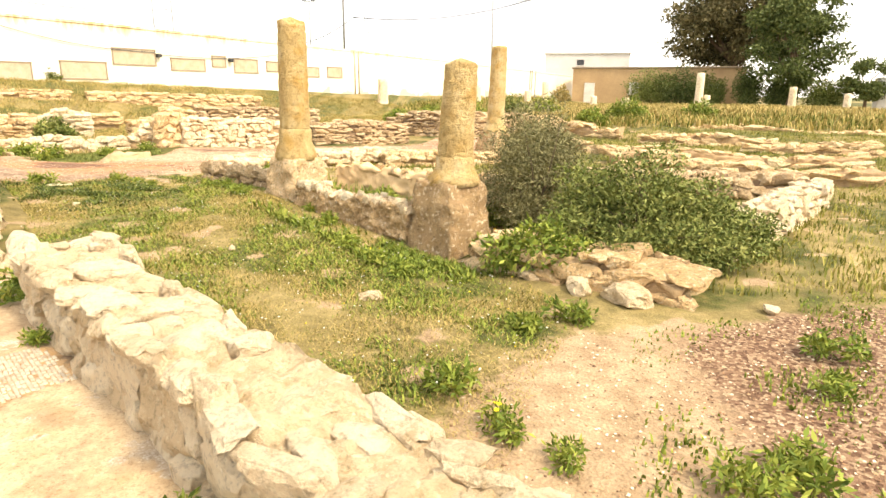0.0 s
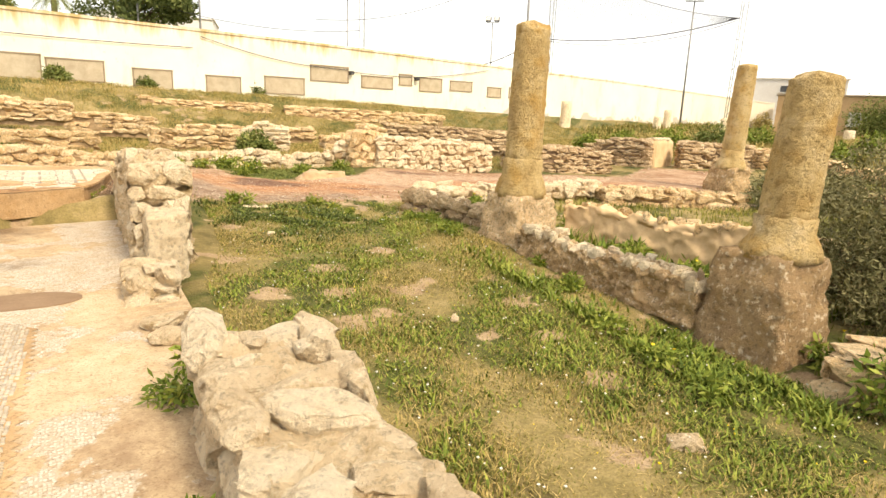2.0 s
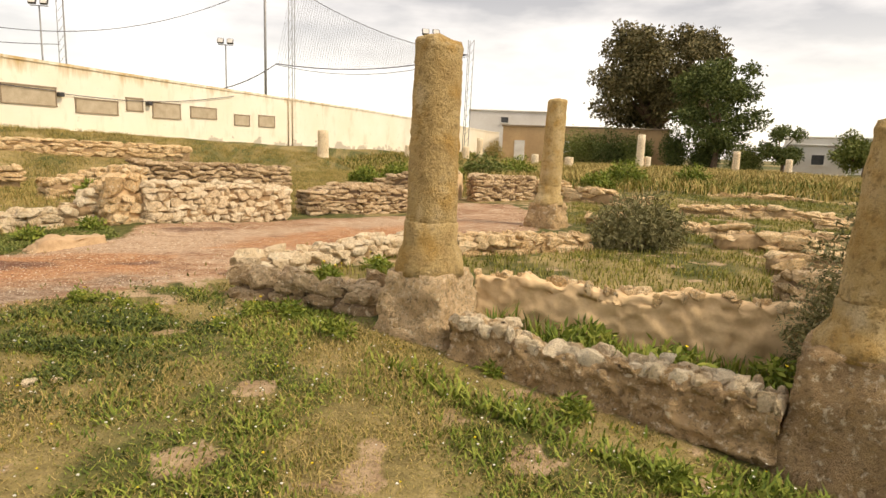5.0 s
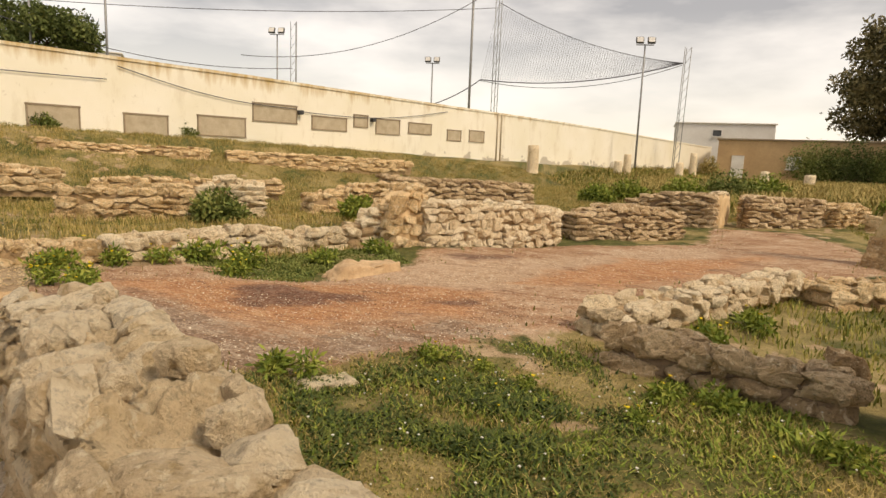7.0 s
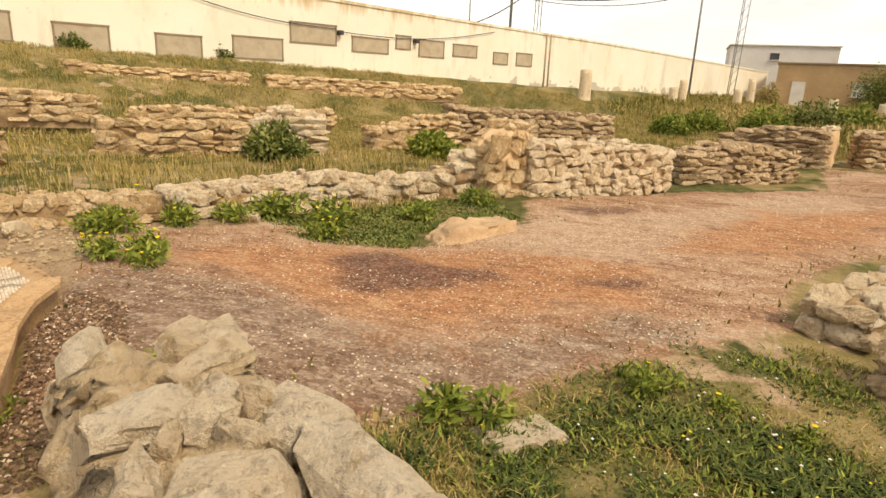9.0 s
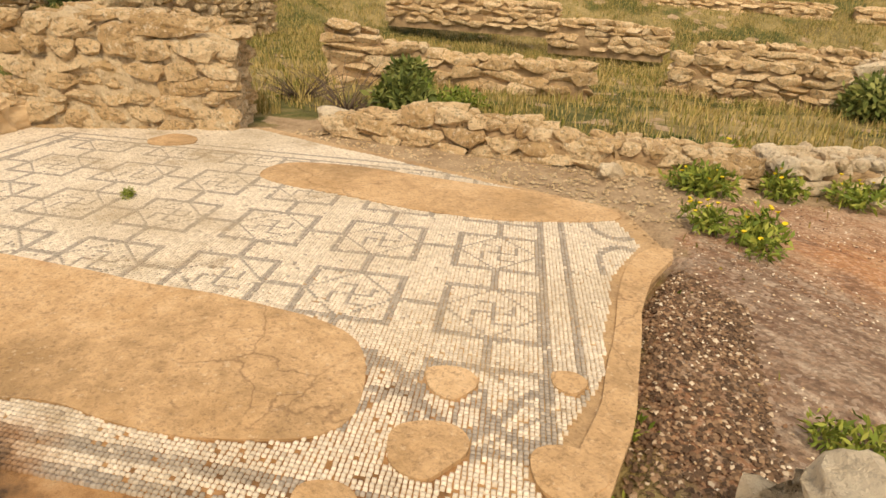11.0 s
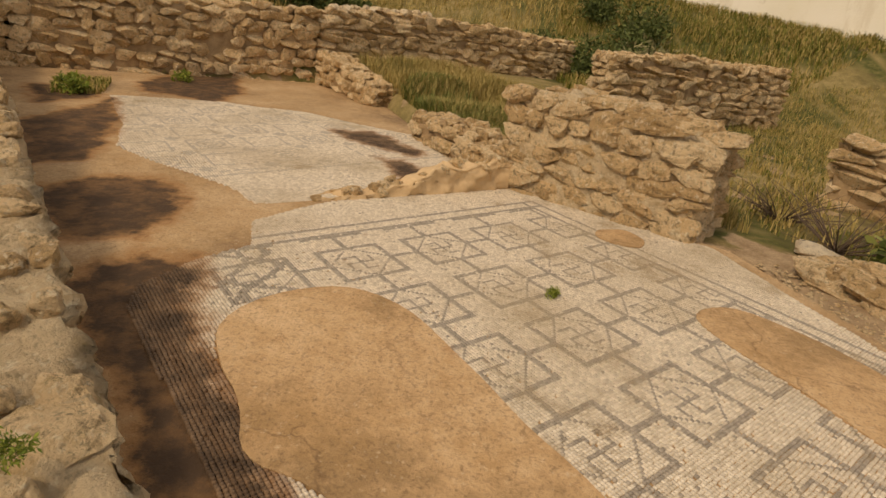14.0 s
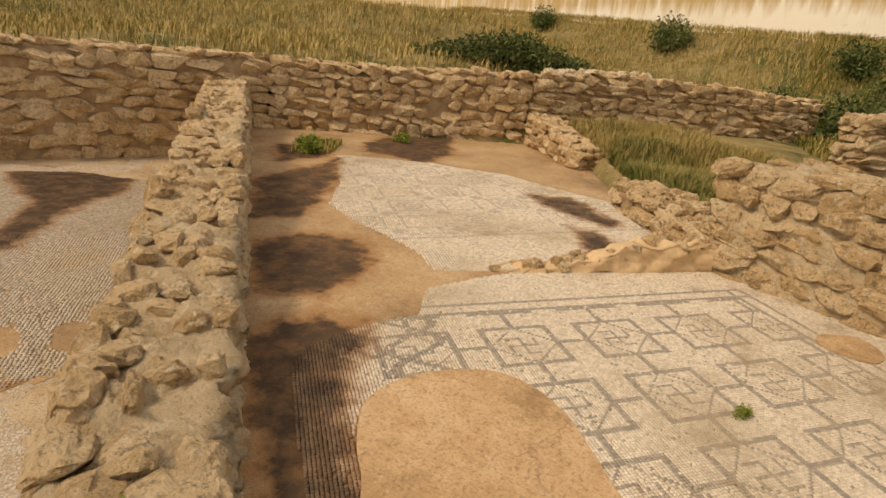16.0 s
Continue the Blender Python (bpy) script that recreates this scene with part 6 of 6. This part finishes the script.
# ---- grass and weeds ----
def blades(name, poly, count, hmin, hmax, mat, seed, keep=None, clump=0.0, width=0.006, lift=0.0, label="", bend=0.6, z_of=None):
    """Single blades of grass over a patch of ground, thinned by noise."""
    r = np.random.RandomState(seed)
    xs, ys = [p[0] for p in poly], [p[1] for p in poly]
    X, Y = r.uniform(min(xs), max(xs), count * 3), r.uniform(min(ys), max(ys), count * 3)
    ok = inside(poly, X, Y)
    X, Y = X[ok], Y[ok]
    if clump:
        f = np.sin(X * 2.3 + 1.7 * np.sin(Y * 1.9 + seed)) * np.cos(Y * 2.7 + 1.3 * np.sin(X * 2.1)) + 0.5 * np.sin(X * 6.1 + Y * 4.3 + seed) * np.sin(Y * 7.0 - X * 3)
        k = r.rand(X.size) < np.clip(0.5 + f * clump, 0.03, 1)
        X, Y = X[k], Y[k]
    for q in (LEFT_ROOM, MAIN_ROOM) if z_of is None else ():
        k = ~inside(q, X, Y)
        X, Y = X[k], Y[k]
    if keep is not None:
        k = keep(X, Y, r)
        X, Y = X[k], Y[k]
    X, Y = X[:count], Y[:count]
    n = len(X)
    Z = (ground_z(X, Y) if z_of is None else np.full(n, z_of)) - 0.01 + lift
    h = r.uniform(hmin, hmax, n) * (0.75 + 0.5 * np.abs(np.sin(X * 1.7 + Y * 1.1)))
    t = r.uniform(0, math.tau, n)
    dx, dy = np.cos(t), np.sin(t)
    w = width * r.uniform(0.6, 1.4, n)
    b = bend * h * r.uniform(0.2, 1.2, n)
    base = np.stack([X, Y, Z], 1)
    side = np.stack([-dy * w, dx * w, 0 * w], 1)
    mid = base + np.stack([dx * b * .35, dy * b * .35, h * .6], 1)
    tip = base + np.stack([dx * b, dy * b, h], 1)
    V = np.stack([base - side, base + side, mid + side * .8, tip, mid - side * .8], 1).reshape(-1, 3)
    k = (np.arange(n) * 5)[:, None]
    me = fast_mesh(name, V, k + np.array([[0, 1, 2, 4]]), mat)
    me2 = fast_mesh(name, V, k + np.array([[4, 2, 3]]), mat)
    bm = bmesh.new()
    bm.from_mesh(me)
    bm.from_mesh(me2)
    bpy.data.meshes.remove(me2)
    bpy.data.meshes.remove(me)
    return tagged(new(name, from_bm(name, bm, mat)), label, "grass", kind="stuff")


def off_floor(X, Y, r):
    return (r.rand(X.size) > bare_spots(X, Y) * 0.72) & (r.rand(X.size) > soft_in(RED_FLOOR, X, Y, 0.25) * 1.05) & (r.rand(X.size) > soft_in(BARE_SOIL, X, Y, 0.3) * 0.97) & (r.rand(X.size) > soft_in(EDGE_SOIL, X, Y, 0.2) * 0.95)


MEADOW = [(-2.8, 4.75), (0.1, 1.95), (0.6, 3.6), (1.2, 4.8), (0.6, 6.2), (-0.45, 7.0), (-2.3, 8.95), (-3.2, 10.1), (-4.4, 11.2), (-6.6, 10.0), (-6.95, 9.4), (-5.4, 7.6), (-4.75, 6.4), (-3.7, 5.3)]
def green_spots(X, Y, r):
    return off_floor(X, Y, r) & (r.rand(X.size) < lushness(X, Y) ** 1.5)


def in_clover(X, Y, r):
    return off_floor(X, Y, r) & (r.rand(X.size) < soft_in(CLOVER, X, Y, 0.55) ** 1.5 * np.clip(2.2 * (patchy(X, Y, 0.28, 4) - 0.25), 0, 1))


blades("meadow_grass", MEADOW, 120000, 0.012, 0.045, M_GRASS, 1, lambda X, Y, r: off_floor(X, Y, r) & (r.rand(X.size) < 0.35 + 0.65 * patchy(X, Y, 0.3, 5)), 0.0, 0.003, label="short mixed green and straw meadow grass", bend=1.0)
blades("meadow_weeds", MEADOW, 52000, 0.015, 0.06, M_GRASS_GREEN, 2, green_spots, 0.0, 0.007, label="fresh green weeds in the meadow", bend=1.4)
blades("dark_clover", [(-7.0, 9.2), (-6.3, 10.1), (-5.1, 11.2), (-4.0, 10.3), (-3.7, 9.4), (-4.4, 7.7), (-5.6, 8.0), (-6.6, 8.7)], 40000, 0.015, 0.055, M_CLOVER, 25, in_clover, 0.0, 0.009, label="dark clover leaves low in the meadow", bend=1.6)
KERB_STRIP = rounded([(0.5, 5.9), (-0.35, 6.75), (-2.35, 8.8), (-3.2, 9.7), (-3.5, 9.5), (-2.6, 8.3), (-1.5, 7.2), (-0.7, 6.2), (0.0, 5.6)])
blades("kerb_weeds", KERB_STRIP, 14000, 0.03, 0.12, M_GRASS_GREEN, 22, green_spots, 0.0, 0.010, label="leafy green weeds along the foot of the low wall", bend=1.2)
blades("straw_litter", MEADOW, 34000, 0.01, 0.05, M_GRASS_DRY, 23, lambda X, Y, r: r.rand(X.size) > 0.75 * lushness(X, Y), 0.0, 0.003, label="pale dry straw lying in the meadow", bend=2.5)
RIGHT_FIELD = [(2.6, 5.4), (7.5, 4.0), (14, 6), (16, 22), (4, 24), (1.5, 15.0), (-1.4, 14.2), (-4.2, 10.9), (-2.5, 10.2), (-1.5, 9.3), (1.4, 7.2)]
blades("field_grass", RIGHT_FIELD, 70000, 0.03, 0.12, M_GRASS_SPRING, 3, off_floor, 0.4, 0.008, label="mixed grass between low ruined walls")
BASIN = [(-1.9, 9.2), (-0.3, 7.5), (1.4, 8.0), (-1.5, 9.7)]
blades("basin_weeds", BASIN, 3500, 0.08, 0.28, M_GRASS_GREEN, 4, None, 0.8, 0.012, label="green weeds inside the low basin")
LEFT_FIELD = [(-7.2, 14.7), (-9.8, 11.7), (-13.3, 10.2), (-19.0, 9.2), (-26, 14), (-24, 26), (-14, 36), (-4, 45), (4, 40), (4.6, 24.5), (-2, 23), (-4.0, 18.2), (-6.2, 15.8)]
blades("dry_field_grass", LEFT_FIELD, 130000, 0.05, 0.18, M_GRASS_DRY, 5, off_floor, 0.35, 0.006, label="knee-high dry straw grass among the ruins")
blades("field_green_grass", LEFT_FIELD, 110000, 0.04, 0.15, M_GRASS, 6, off_floor, 0.8, 0.007, label="patches of green grass among dry straw")
blades("court_grass", [(-17.3, 5.9), (-15.6, 7.1), (-14.3, 8.2), (-13.6, 9.9), (-18.6, 9.2), (-20.5, 6.0), (-19.2, 4.6)], 60000, 0.10, 0.3, M_GRASS_DRY, 7, None, 0.4, 0.005, label="tall dry grass in a walled court")
blades("court_weeds", [(-17.3, 5.9), (-15.6, 7.1), (-14.6, 8.0), (-16.5, 8.6), (-18.8, 6.0)], 40000, 0.08, 0.26, M_LEAF_BUSH, 8, None, 0.8, 0.007, label="green weeds in a walled court")
blades("bank_grass", [(-16.4, -0.2), (-19.8, 3.4), (-25, 8.3), (-38, 10), (-60, -14), (-30, -25), (-9, -4)], 120000, 0.10, 0.3, M_GRASS_DRY, 9, None, 0.3, 0.014, label="dry straw grass on the bank above the walls")
blades("slope_grass", [(-19.2, 9.1), (-25, 8.2), (-42, 9), (-46, 22), (-34, 26), (-25.5, 14.5)], 90000, 0.12, 0.32, M_GRASS, 24, None, 0.5, 0.013, label="rough green grass on the slope below the boundary wall")
blades("far_field_grass", [(2, 24.5), (16, 22), (34, 24), (38, 48), (22, 62), (10, 66), (0, 50), (-3, 44)], 90000, 0.15, 0.42, M_GRASS, 10, None, 0.3, 0.025, label="tall grass over the mound and field before the house")
blades("mound_dry_grass", [(2, 30), (9, 27), (18, 27), (30, 36), (22, 56), (8, 58), (0, 44)], 50000, 0.25, 0.5, M_GRASS_DRY, 11, None, 0.5, 0.025, label="pale dry grass on the mound")
blades("soil_weeds", [(0.6, 1.4), (3.5, 0.4), (6, 3), (4, 5.5), (1.5, 4.4)], 5000, 0.012, 0.05, M_GRASS_GREEN, 12, lambda X, Y, r: patchy(X, Y, 0.5, 11) + 0.25 * r.rand(X.size) > 0.72, 0.0, 0.009, label="sparse green weeds on bare soil")
blades("gravel_weeds", RED_FLOOR, 2500, 0.02, 0.07, M_GRASS, 13, lambda X, Y, r: edge_distance(RED_FLOOR, X, Y) < 0.7 * r.rand(X.size), 0.9, 0.008, label="sparse weeds creeping over the gravel edge")
CREEP = [(-9.05, 12.6), (-8.2, 12.25), (-7.35, 12.5), (-7.4, 13.1), (-6.35, 13.9), (-6.9, 14.8), (-7.8, 14.35), (-8.5, 13.7), (-9.1, 12.95)]
blades("creeping_plants", CREEP, 16000, 0.01, 0.04, M_LEAF_BUSH, 14, lambda X, Y, r: edge_distance(CREEP, X, Y) > 0.2 * r.rand(X.size), 0.0, 0.014, label="dark blue-green creeping plants by the wall")
blades("creeping_plants", [(-11.3, 12.3), (-10.2, 12.7), (-9.9, 13.1), (-11.0, 13.1)], 3500, 0.03, 0.10, M_CLOVER, 15, None, 0.2, 0.018, label="dark green creeping plants behind the low wall")


def weed(x, y, z, s, seed, mat=None, label="leafy green weed", yellow=0):
    """A rosette of narrow leaves, some with yellow flowers."""
    r = random.Random(seed)
    ob = empty("weed", pose(x, y, z, 0, 0, r.uniform(0, 360)), label, "weed", "weeds among the ruins")
    blobs = [(r.uniform(-.5, .5) * s, r.uniform(-.5, .5) * s, s * r.uniform(.2, .45), s * .4, s * .4, s * .32) for _ in range(5)]
    part("leaves", leaf_cloud("leaves", blobs, 420, s * 0.26, mat or M_GRASS_GREEN, seed, 0.32), ob)
    for i in range(yellow):
        bm = bmesh.new()
        bmesh.ops.create_cone(bm, segments=7, radius1=0.004, radius2=0.016, depth=0.012, cap_ends=True)
        fl = part("flower", from_bm("flower", bm, M_PETAL), ob, pose(r.uniform(-s, s) * .5, r.uniform(-s, s) * .5, s * r.uniform(.5, .95), r.uniform(-25, 25)), "small yellow flower")
        part("stem", tube_mesh("stem", [(0, 0, 0), (0, 0, -s * .6)], 0.002, 0.002, M_GRASS_GREEN, 4), fl)


for i, (x, y, s, f) in enumerate(((-3.3, 4.6, .28, 0), (-3.5, 4.75, .28, 0), (-3.45, 4.4, .22, 0), (-2.75, 3.55, .14, 0), (-1.0, 1.78, .18, 0), (-0.85, 1.6, .16, 0), (0.3, 2.9, .2, 3), (0.0, 3.4, .24, 0), (0.6, 2.6, .16, 0), (1.5, 2.4, .26, 0), (1.8, 2.5, .28, 0), (2.0, 2.1, .24, 0), (2.9, 4.0, .26, 0), (2.5, 3.4, .2, 0), (0.6, 4.5, .24, 0), (1.0, 4.6, .26, 0),
                                    (-1.2, 6.9, .24, 0), (-0.8, 6.4, .24, 2), (-0.5, 6.0, .26, 0), (-1.5, 7.7, .22, 0), (-1.9, 8.5, .2, 0), (-3.1, 9.2, .2, 0), (-3.6, 9.9, .22, 0), (-3.9, 10.0, .2, 2), (-0.3, 8.6, .4, 2), (-1.0, 8.9, .4, 0), (0.5, 8.2, .4, 3), (-1.6, 10.3, .3, 4), (-3.2, 11.4, .28, 5), (-2.6, 12.0, .3, 4), (0.6, 6.75, .34, 5),
                                    (-9.35, 10.95, .22, 8), (-9.1, 11.15, .22, 7), (-8.95, 10.9, .22, 4), (-9.75, 11.6, .28, 4), (-9.95, 11.7, .24, 3), (-9.5, 12.1, .26, 4), (-9.1, 12.5, .26, 5), (-8.85, 12.85, .34, 4), (-8.35, 12.9, .36, 5), (-8.2, 12.5, .24, 6), (-7.5, 13.6, .28, 0), (-7.0, 14.3, .28, 0), (-10.3, 12.7, .26, 4), (-13.6, 11.6, .35, 0), (-13.2, 11.9, .3, 0), (-12.9, 11.5, .3, 0),
                                    (-6.5, 9.7, .26, 0), (-5.6, 10.3, .2, 1), (-5.2, 10.2, .12, 1), (-4.9, 10.0, .12, 1), (-4.2, 9.6, .12, 2), (-8.4, 9.0, .18, 0), (-8.25, 8.75, .16, 0), (-7.9, 9.6, .16, 0))):
    inner = inside(LEFT_ROOM, np.array([x]), np.array([y]))[0]
    weed(x, y, ROOM_Z if inner else gz(x, y) + 0.005, s, 300 + i, None, "leafy green weed with small yellow flowers" if f else "leafy green weed in the soil", f)
for i, (x, y, s) in enumerate(((-9.1, 6.6, .07), (-11.35, 8.02, .07), (-14.9, 2.3, .25), (-15.3, 2.0, .22), (-17.0, 2.6, .2))):
    weed(x, y, (0.56 if i == 0 else FLOOR_Z + 0.008), s, 500 + i, None, "small green weed rooted in a crack")
blades("floor_tufts", [(-15.6, 1.7), (-14.7, 2.2), (-15.1, 2.6), (-16.0, 2.1)], 2500, 0.04, 0.12, M_GRASS, 16, None, 0.3, 0.008, label="green tuft by the back wall", z_of=FLOOR_Z)


def flowers(poly, count, mat, seed, name, label, z0=0.05, z1=0.11):
    r = np.random.RandomState(seed)
    xs, ys = [p[0] for p in poly], [p[1] for p in poly]
    X, Y = r.uniform(min(xs), max(xs), count * 3), r.uniform(min(ys), max(ys), count * 3)
    k = inside(poly, X, Y)
    X, Y = X[k][:count], Y[k][:count]
    Z = ground_z(X, Y) + r.uniform(z0, z1, X.size)
    V, F = [], []
    for x, y, z in zip(X, Y, Z):
        n, s = len(V), r.uniform(0.005, 0.011)
        V += [(x - s, y, z), (x, y - s, z + s * .3), (x + s, y, z), (x, y + s, z + s * .3), (x, y, z - s)]
        F += [(n, n + 1, n + 2, n + 3), (n, n + 1, n + 4), (n + 2, n + 3, n + 4)]
    tagged(new(name, mesh_of(name, V, F, mat)), label, "flowers", kind="stuff")


flowers(MEADOW, 500, M_PETAL_WHITE, 1, "white_flowers", "tiny white daisies scattered in the meadow")
flowers(MEADOW, 90, M_PETAL, 2, "yellow_flowers", "tiny yellow flowers scattered in the meadow")


# ---- loose stones and gravel ----
for i, (x, y, s) in enumerate(((-0.72, 5.3, .24), (2.9, 4.9, .18), (-2.45, 6.6, .12), (-5.2, 8.35, .1), (-5.05, 8.4, .08), (-3.9, 10.9, .25), (3.2, 6.4, .3), (3.4, 6.6, .28),
                                 (1.3, 5.5, .4), (1.7, 5.2, .45), (2.4, 5.6, .4), (0.9, 5.95, .35), (-0.95, 1.95, .18), (-4.3, 5.3, .34), (-4.1, 5.1, .28), (3.6, 6.9, .35), (-9.0, 12.6, .3), (-10.5, 11.4, .3), (-12.0, 10.9, .3), (-11.2, 11.2, .24), (-13.2, 10.3, .35))):
    st = new("loose_stone", rng.choice(STONES_HI["pale"]))
    zz = ROOM_Z if inside(LEFT_ROOM, np.array([x]), np.array([y]))[0] else gz(x, y)
    st.matrix_basis = Matrix.LocRotScale((x, y, zz + s * 0.12), Euler((rng.uniform(-.2, .2), rng.uniform(-.2, .2), rng.uniform(0, 6))), (s, s * rng.uniform(.6, .9), s * rng.uniform(.35, .55)))
    tagged(st, "loose pale limestone lying on the ground", "stone", "loose stones")
for i in range(16):
    k = i / 15
    st = new("loose_stone", rng.choice(STONES_HI["pale"]))
    st.matrix_basis = Matrix.LocRotScale((-21.2 + 1.7 * k + rng.uniform(-.1, .1), 5.55 - 1.55 * k + rng.uniform(-.1, .1), 1.62 - 0.1 * k), Euler((0, 0, rng.uniform(0, 6))), (rng.uniform(.16, .3), rng.uniform(.14, .24), rng.uniform(.12, .2)))
    tagged(st, "loose pale stone lying on the wall top", "stone", "loose stones")


def gravel(name, poly, count, smin, smax, mat, seed, label):
    r = np.random.RandomState(seed)
    xs, ys = [p[0] for p in poly], [p[1] for p in poly]
    X, Y = r.uniform(min(xs), max(xs), count * 3), r.uniform(min(ys), max(ys), count * 3)
    k = inside(poly, X, Y)
    X, Y = X[k][:count], Y[k][:count]
    n = len(X)
    Z = ground_z(X, Y)
    s = r.uniform(smin, smax, (n, 1, 1))
    base = np.array([[1, 0, 0], [.2, .9, 0], [-.9, .3, 0], [-.3, -.8, 0], [.1, .05, .7]])[None] * s * r.uniform(.6, 1.3, (n, 5, 1))
    t = r.uniform(0, 6.28, n)
    c, sn = np.cos(t)[:, None], np.sin(t)[:, None]
    V = np.stack([X[:, None] + base[..., 0] * c - base[..., 1] * sn, Y[:, None] + base[..., 0] * sn + base[..., 1] * c, Z[:, None] + base[..., 2] + 0.004], 2).reshape(-1, 3)
    F = (np.arange(n) * 5)[:, None, None] + np.array([[0, 1, 4], [1, 2, 4], [2, 3, 4], [3, 0, 4]])[None]
    tagged(new(name, fast_mesh(name, V, F.reshape(-1, 3), mat)), label, "gravel", kind="stuff")


M_CHIP = Mat("broken_tile_chips", 0.9)
M_CHIP = M_CHIP.done(M_CHIP.ramp(M_CHIP.geo.outputs["Random Per Island"], (0.1, (0.12, 0.065, 0.04)), (0.4, (0.34, 0.19, 0.10)), (0.65, (0.52, 0.36, 0.20)), (0.85, (0.78, 0.68, 0.52))))
gravel("red_gravel", RED_FLOOR, 30000, 0.003, 0.011, M_CHIP, 1, "reddish gravel and broken tile chips on the floor")
gravel("soil_gravel", BARE_SOIL, 7000, 0.005, 0.014, M_CHIP, 2, "small stones and bark litter on bare soil")

gravel("rubble_chips", [(-9.4, 10.75), (-9.5, 12.0), (-10.2, 12.1), (-12.9, 10.1), (-12.8, 9.6), (-9.9, 10.7)], 1100, 0.008, 0.03, M_STONE, 4, "broken pale stone chips at the foot of the low wall")

M_SCORIA = Mat("dark_soil_crumbs", 0.95)
M_SCORIA = M_SCORIA.done(M_SCORIA.ramp(M_SCORIA.geo.outputs["Random Per Island"], (0.1, (0.08, 0.05, 0.03)), (0.6, (0.19, 0.115, 0.065)), (0.9, (0.33, 0.21, 0.12)), (0.99, (0.66, 0.54, 0.38))))
gravel("dark_gravel", [(-8.02, 8.55), (-8.38, 9.1), (-8.88, 9.75), (-9.1, 10.3), (-8.6, 10.2), (-8.1, 9.5), (-7.6, 8.95)], 4200, 0.004, 0.016, M_SCORIA, 3, "dark crumbly soil and pale chips beside the mosaic")


def bare_scrub(x, y, z, s, seed):
    """A low tangle of leafless twigs."""
    r = random.Random(seed)
    ob = empty("dry_scrub", pose(x, y, z), "tangle of leafless brown twigs in the grass", "bush")
    for k in range(9):
        t = r.uniform(0, 6.28)
        tips = [(math.cos(t + r.uniform(-.5, .5)) * s * r.uniform(.5, 1), math.sin(t + r.uniform(-.5, .5)) * s * r.uniform(.5, 1), s * r.uniform(.15, .7)) for _ in range(5)]
        part("twig", branches("twig", (0, 0, -0.03), tips, 0.008, M_TWIG), ob)


bare_scrub(-13.5, 10.6, gz(-13.5, 10.6), 0.75, 5)
bare_scrub(-14.3, 10.4, gz(-14.3, 10.4), 0.65, 6)
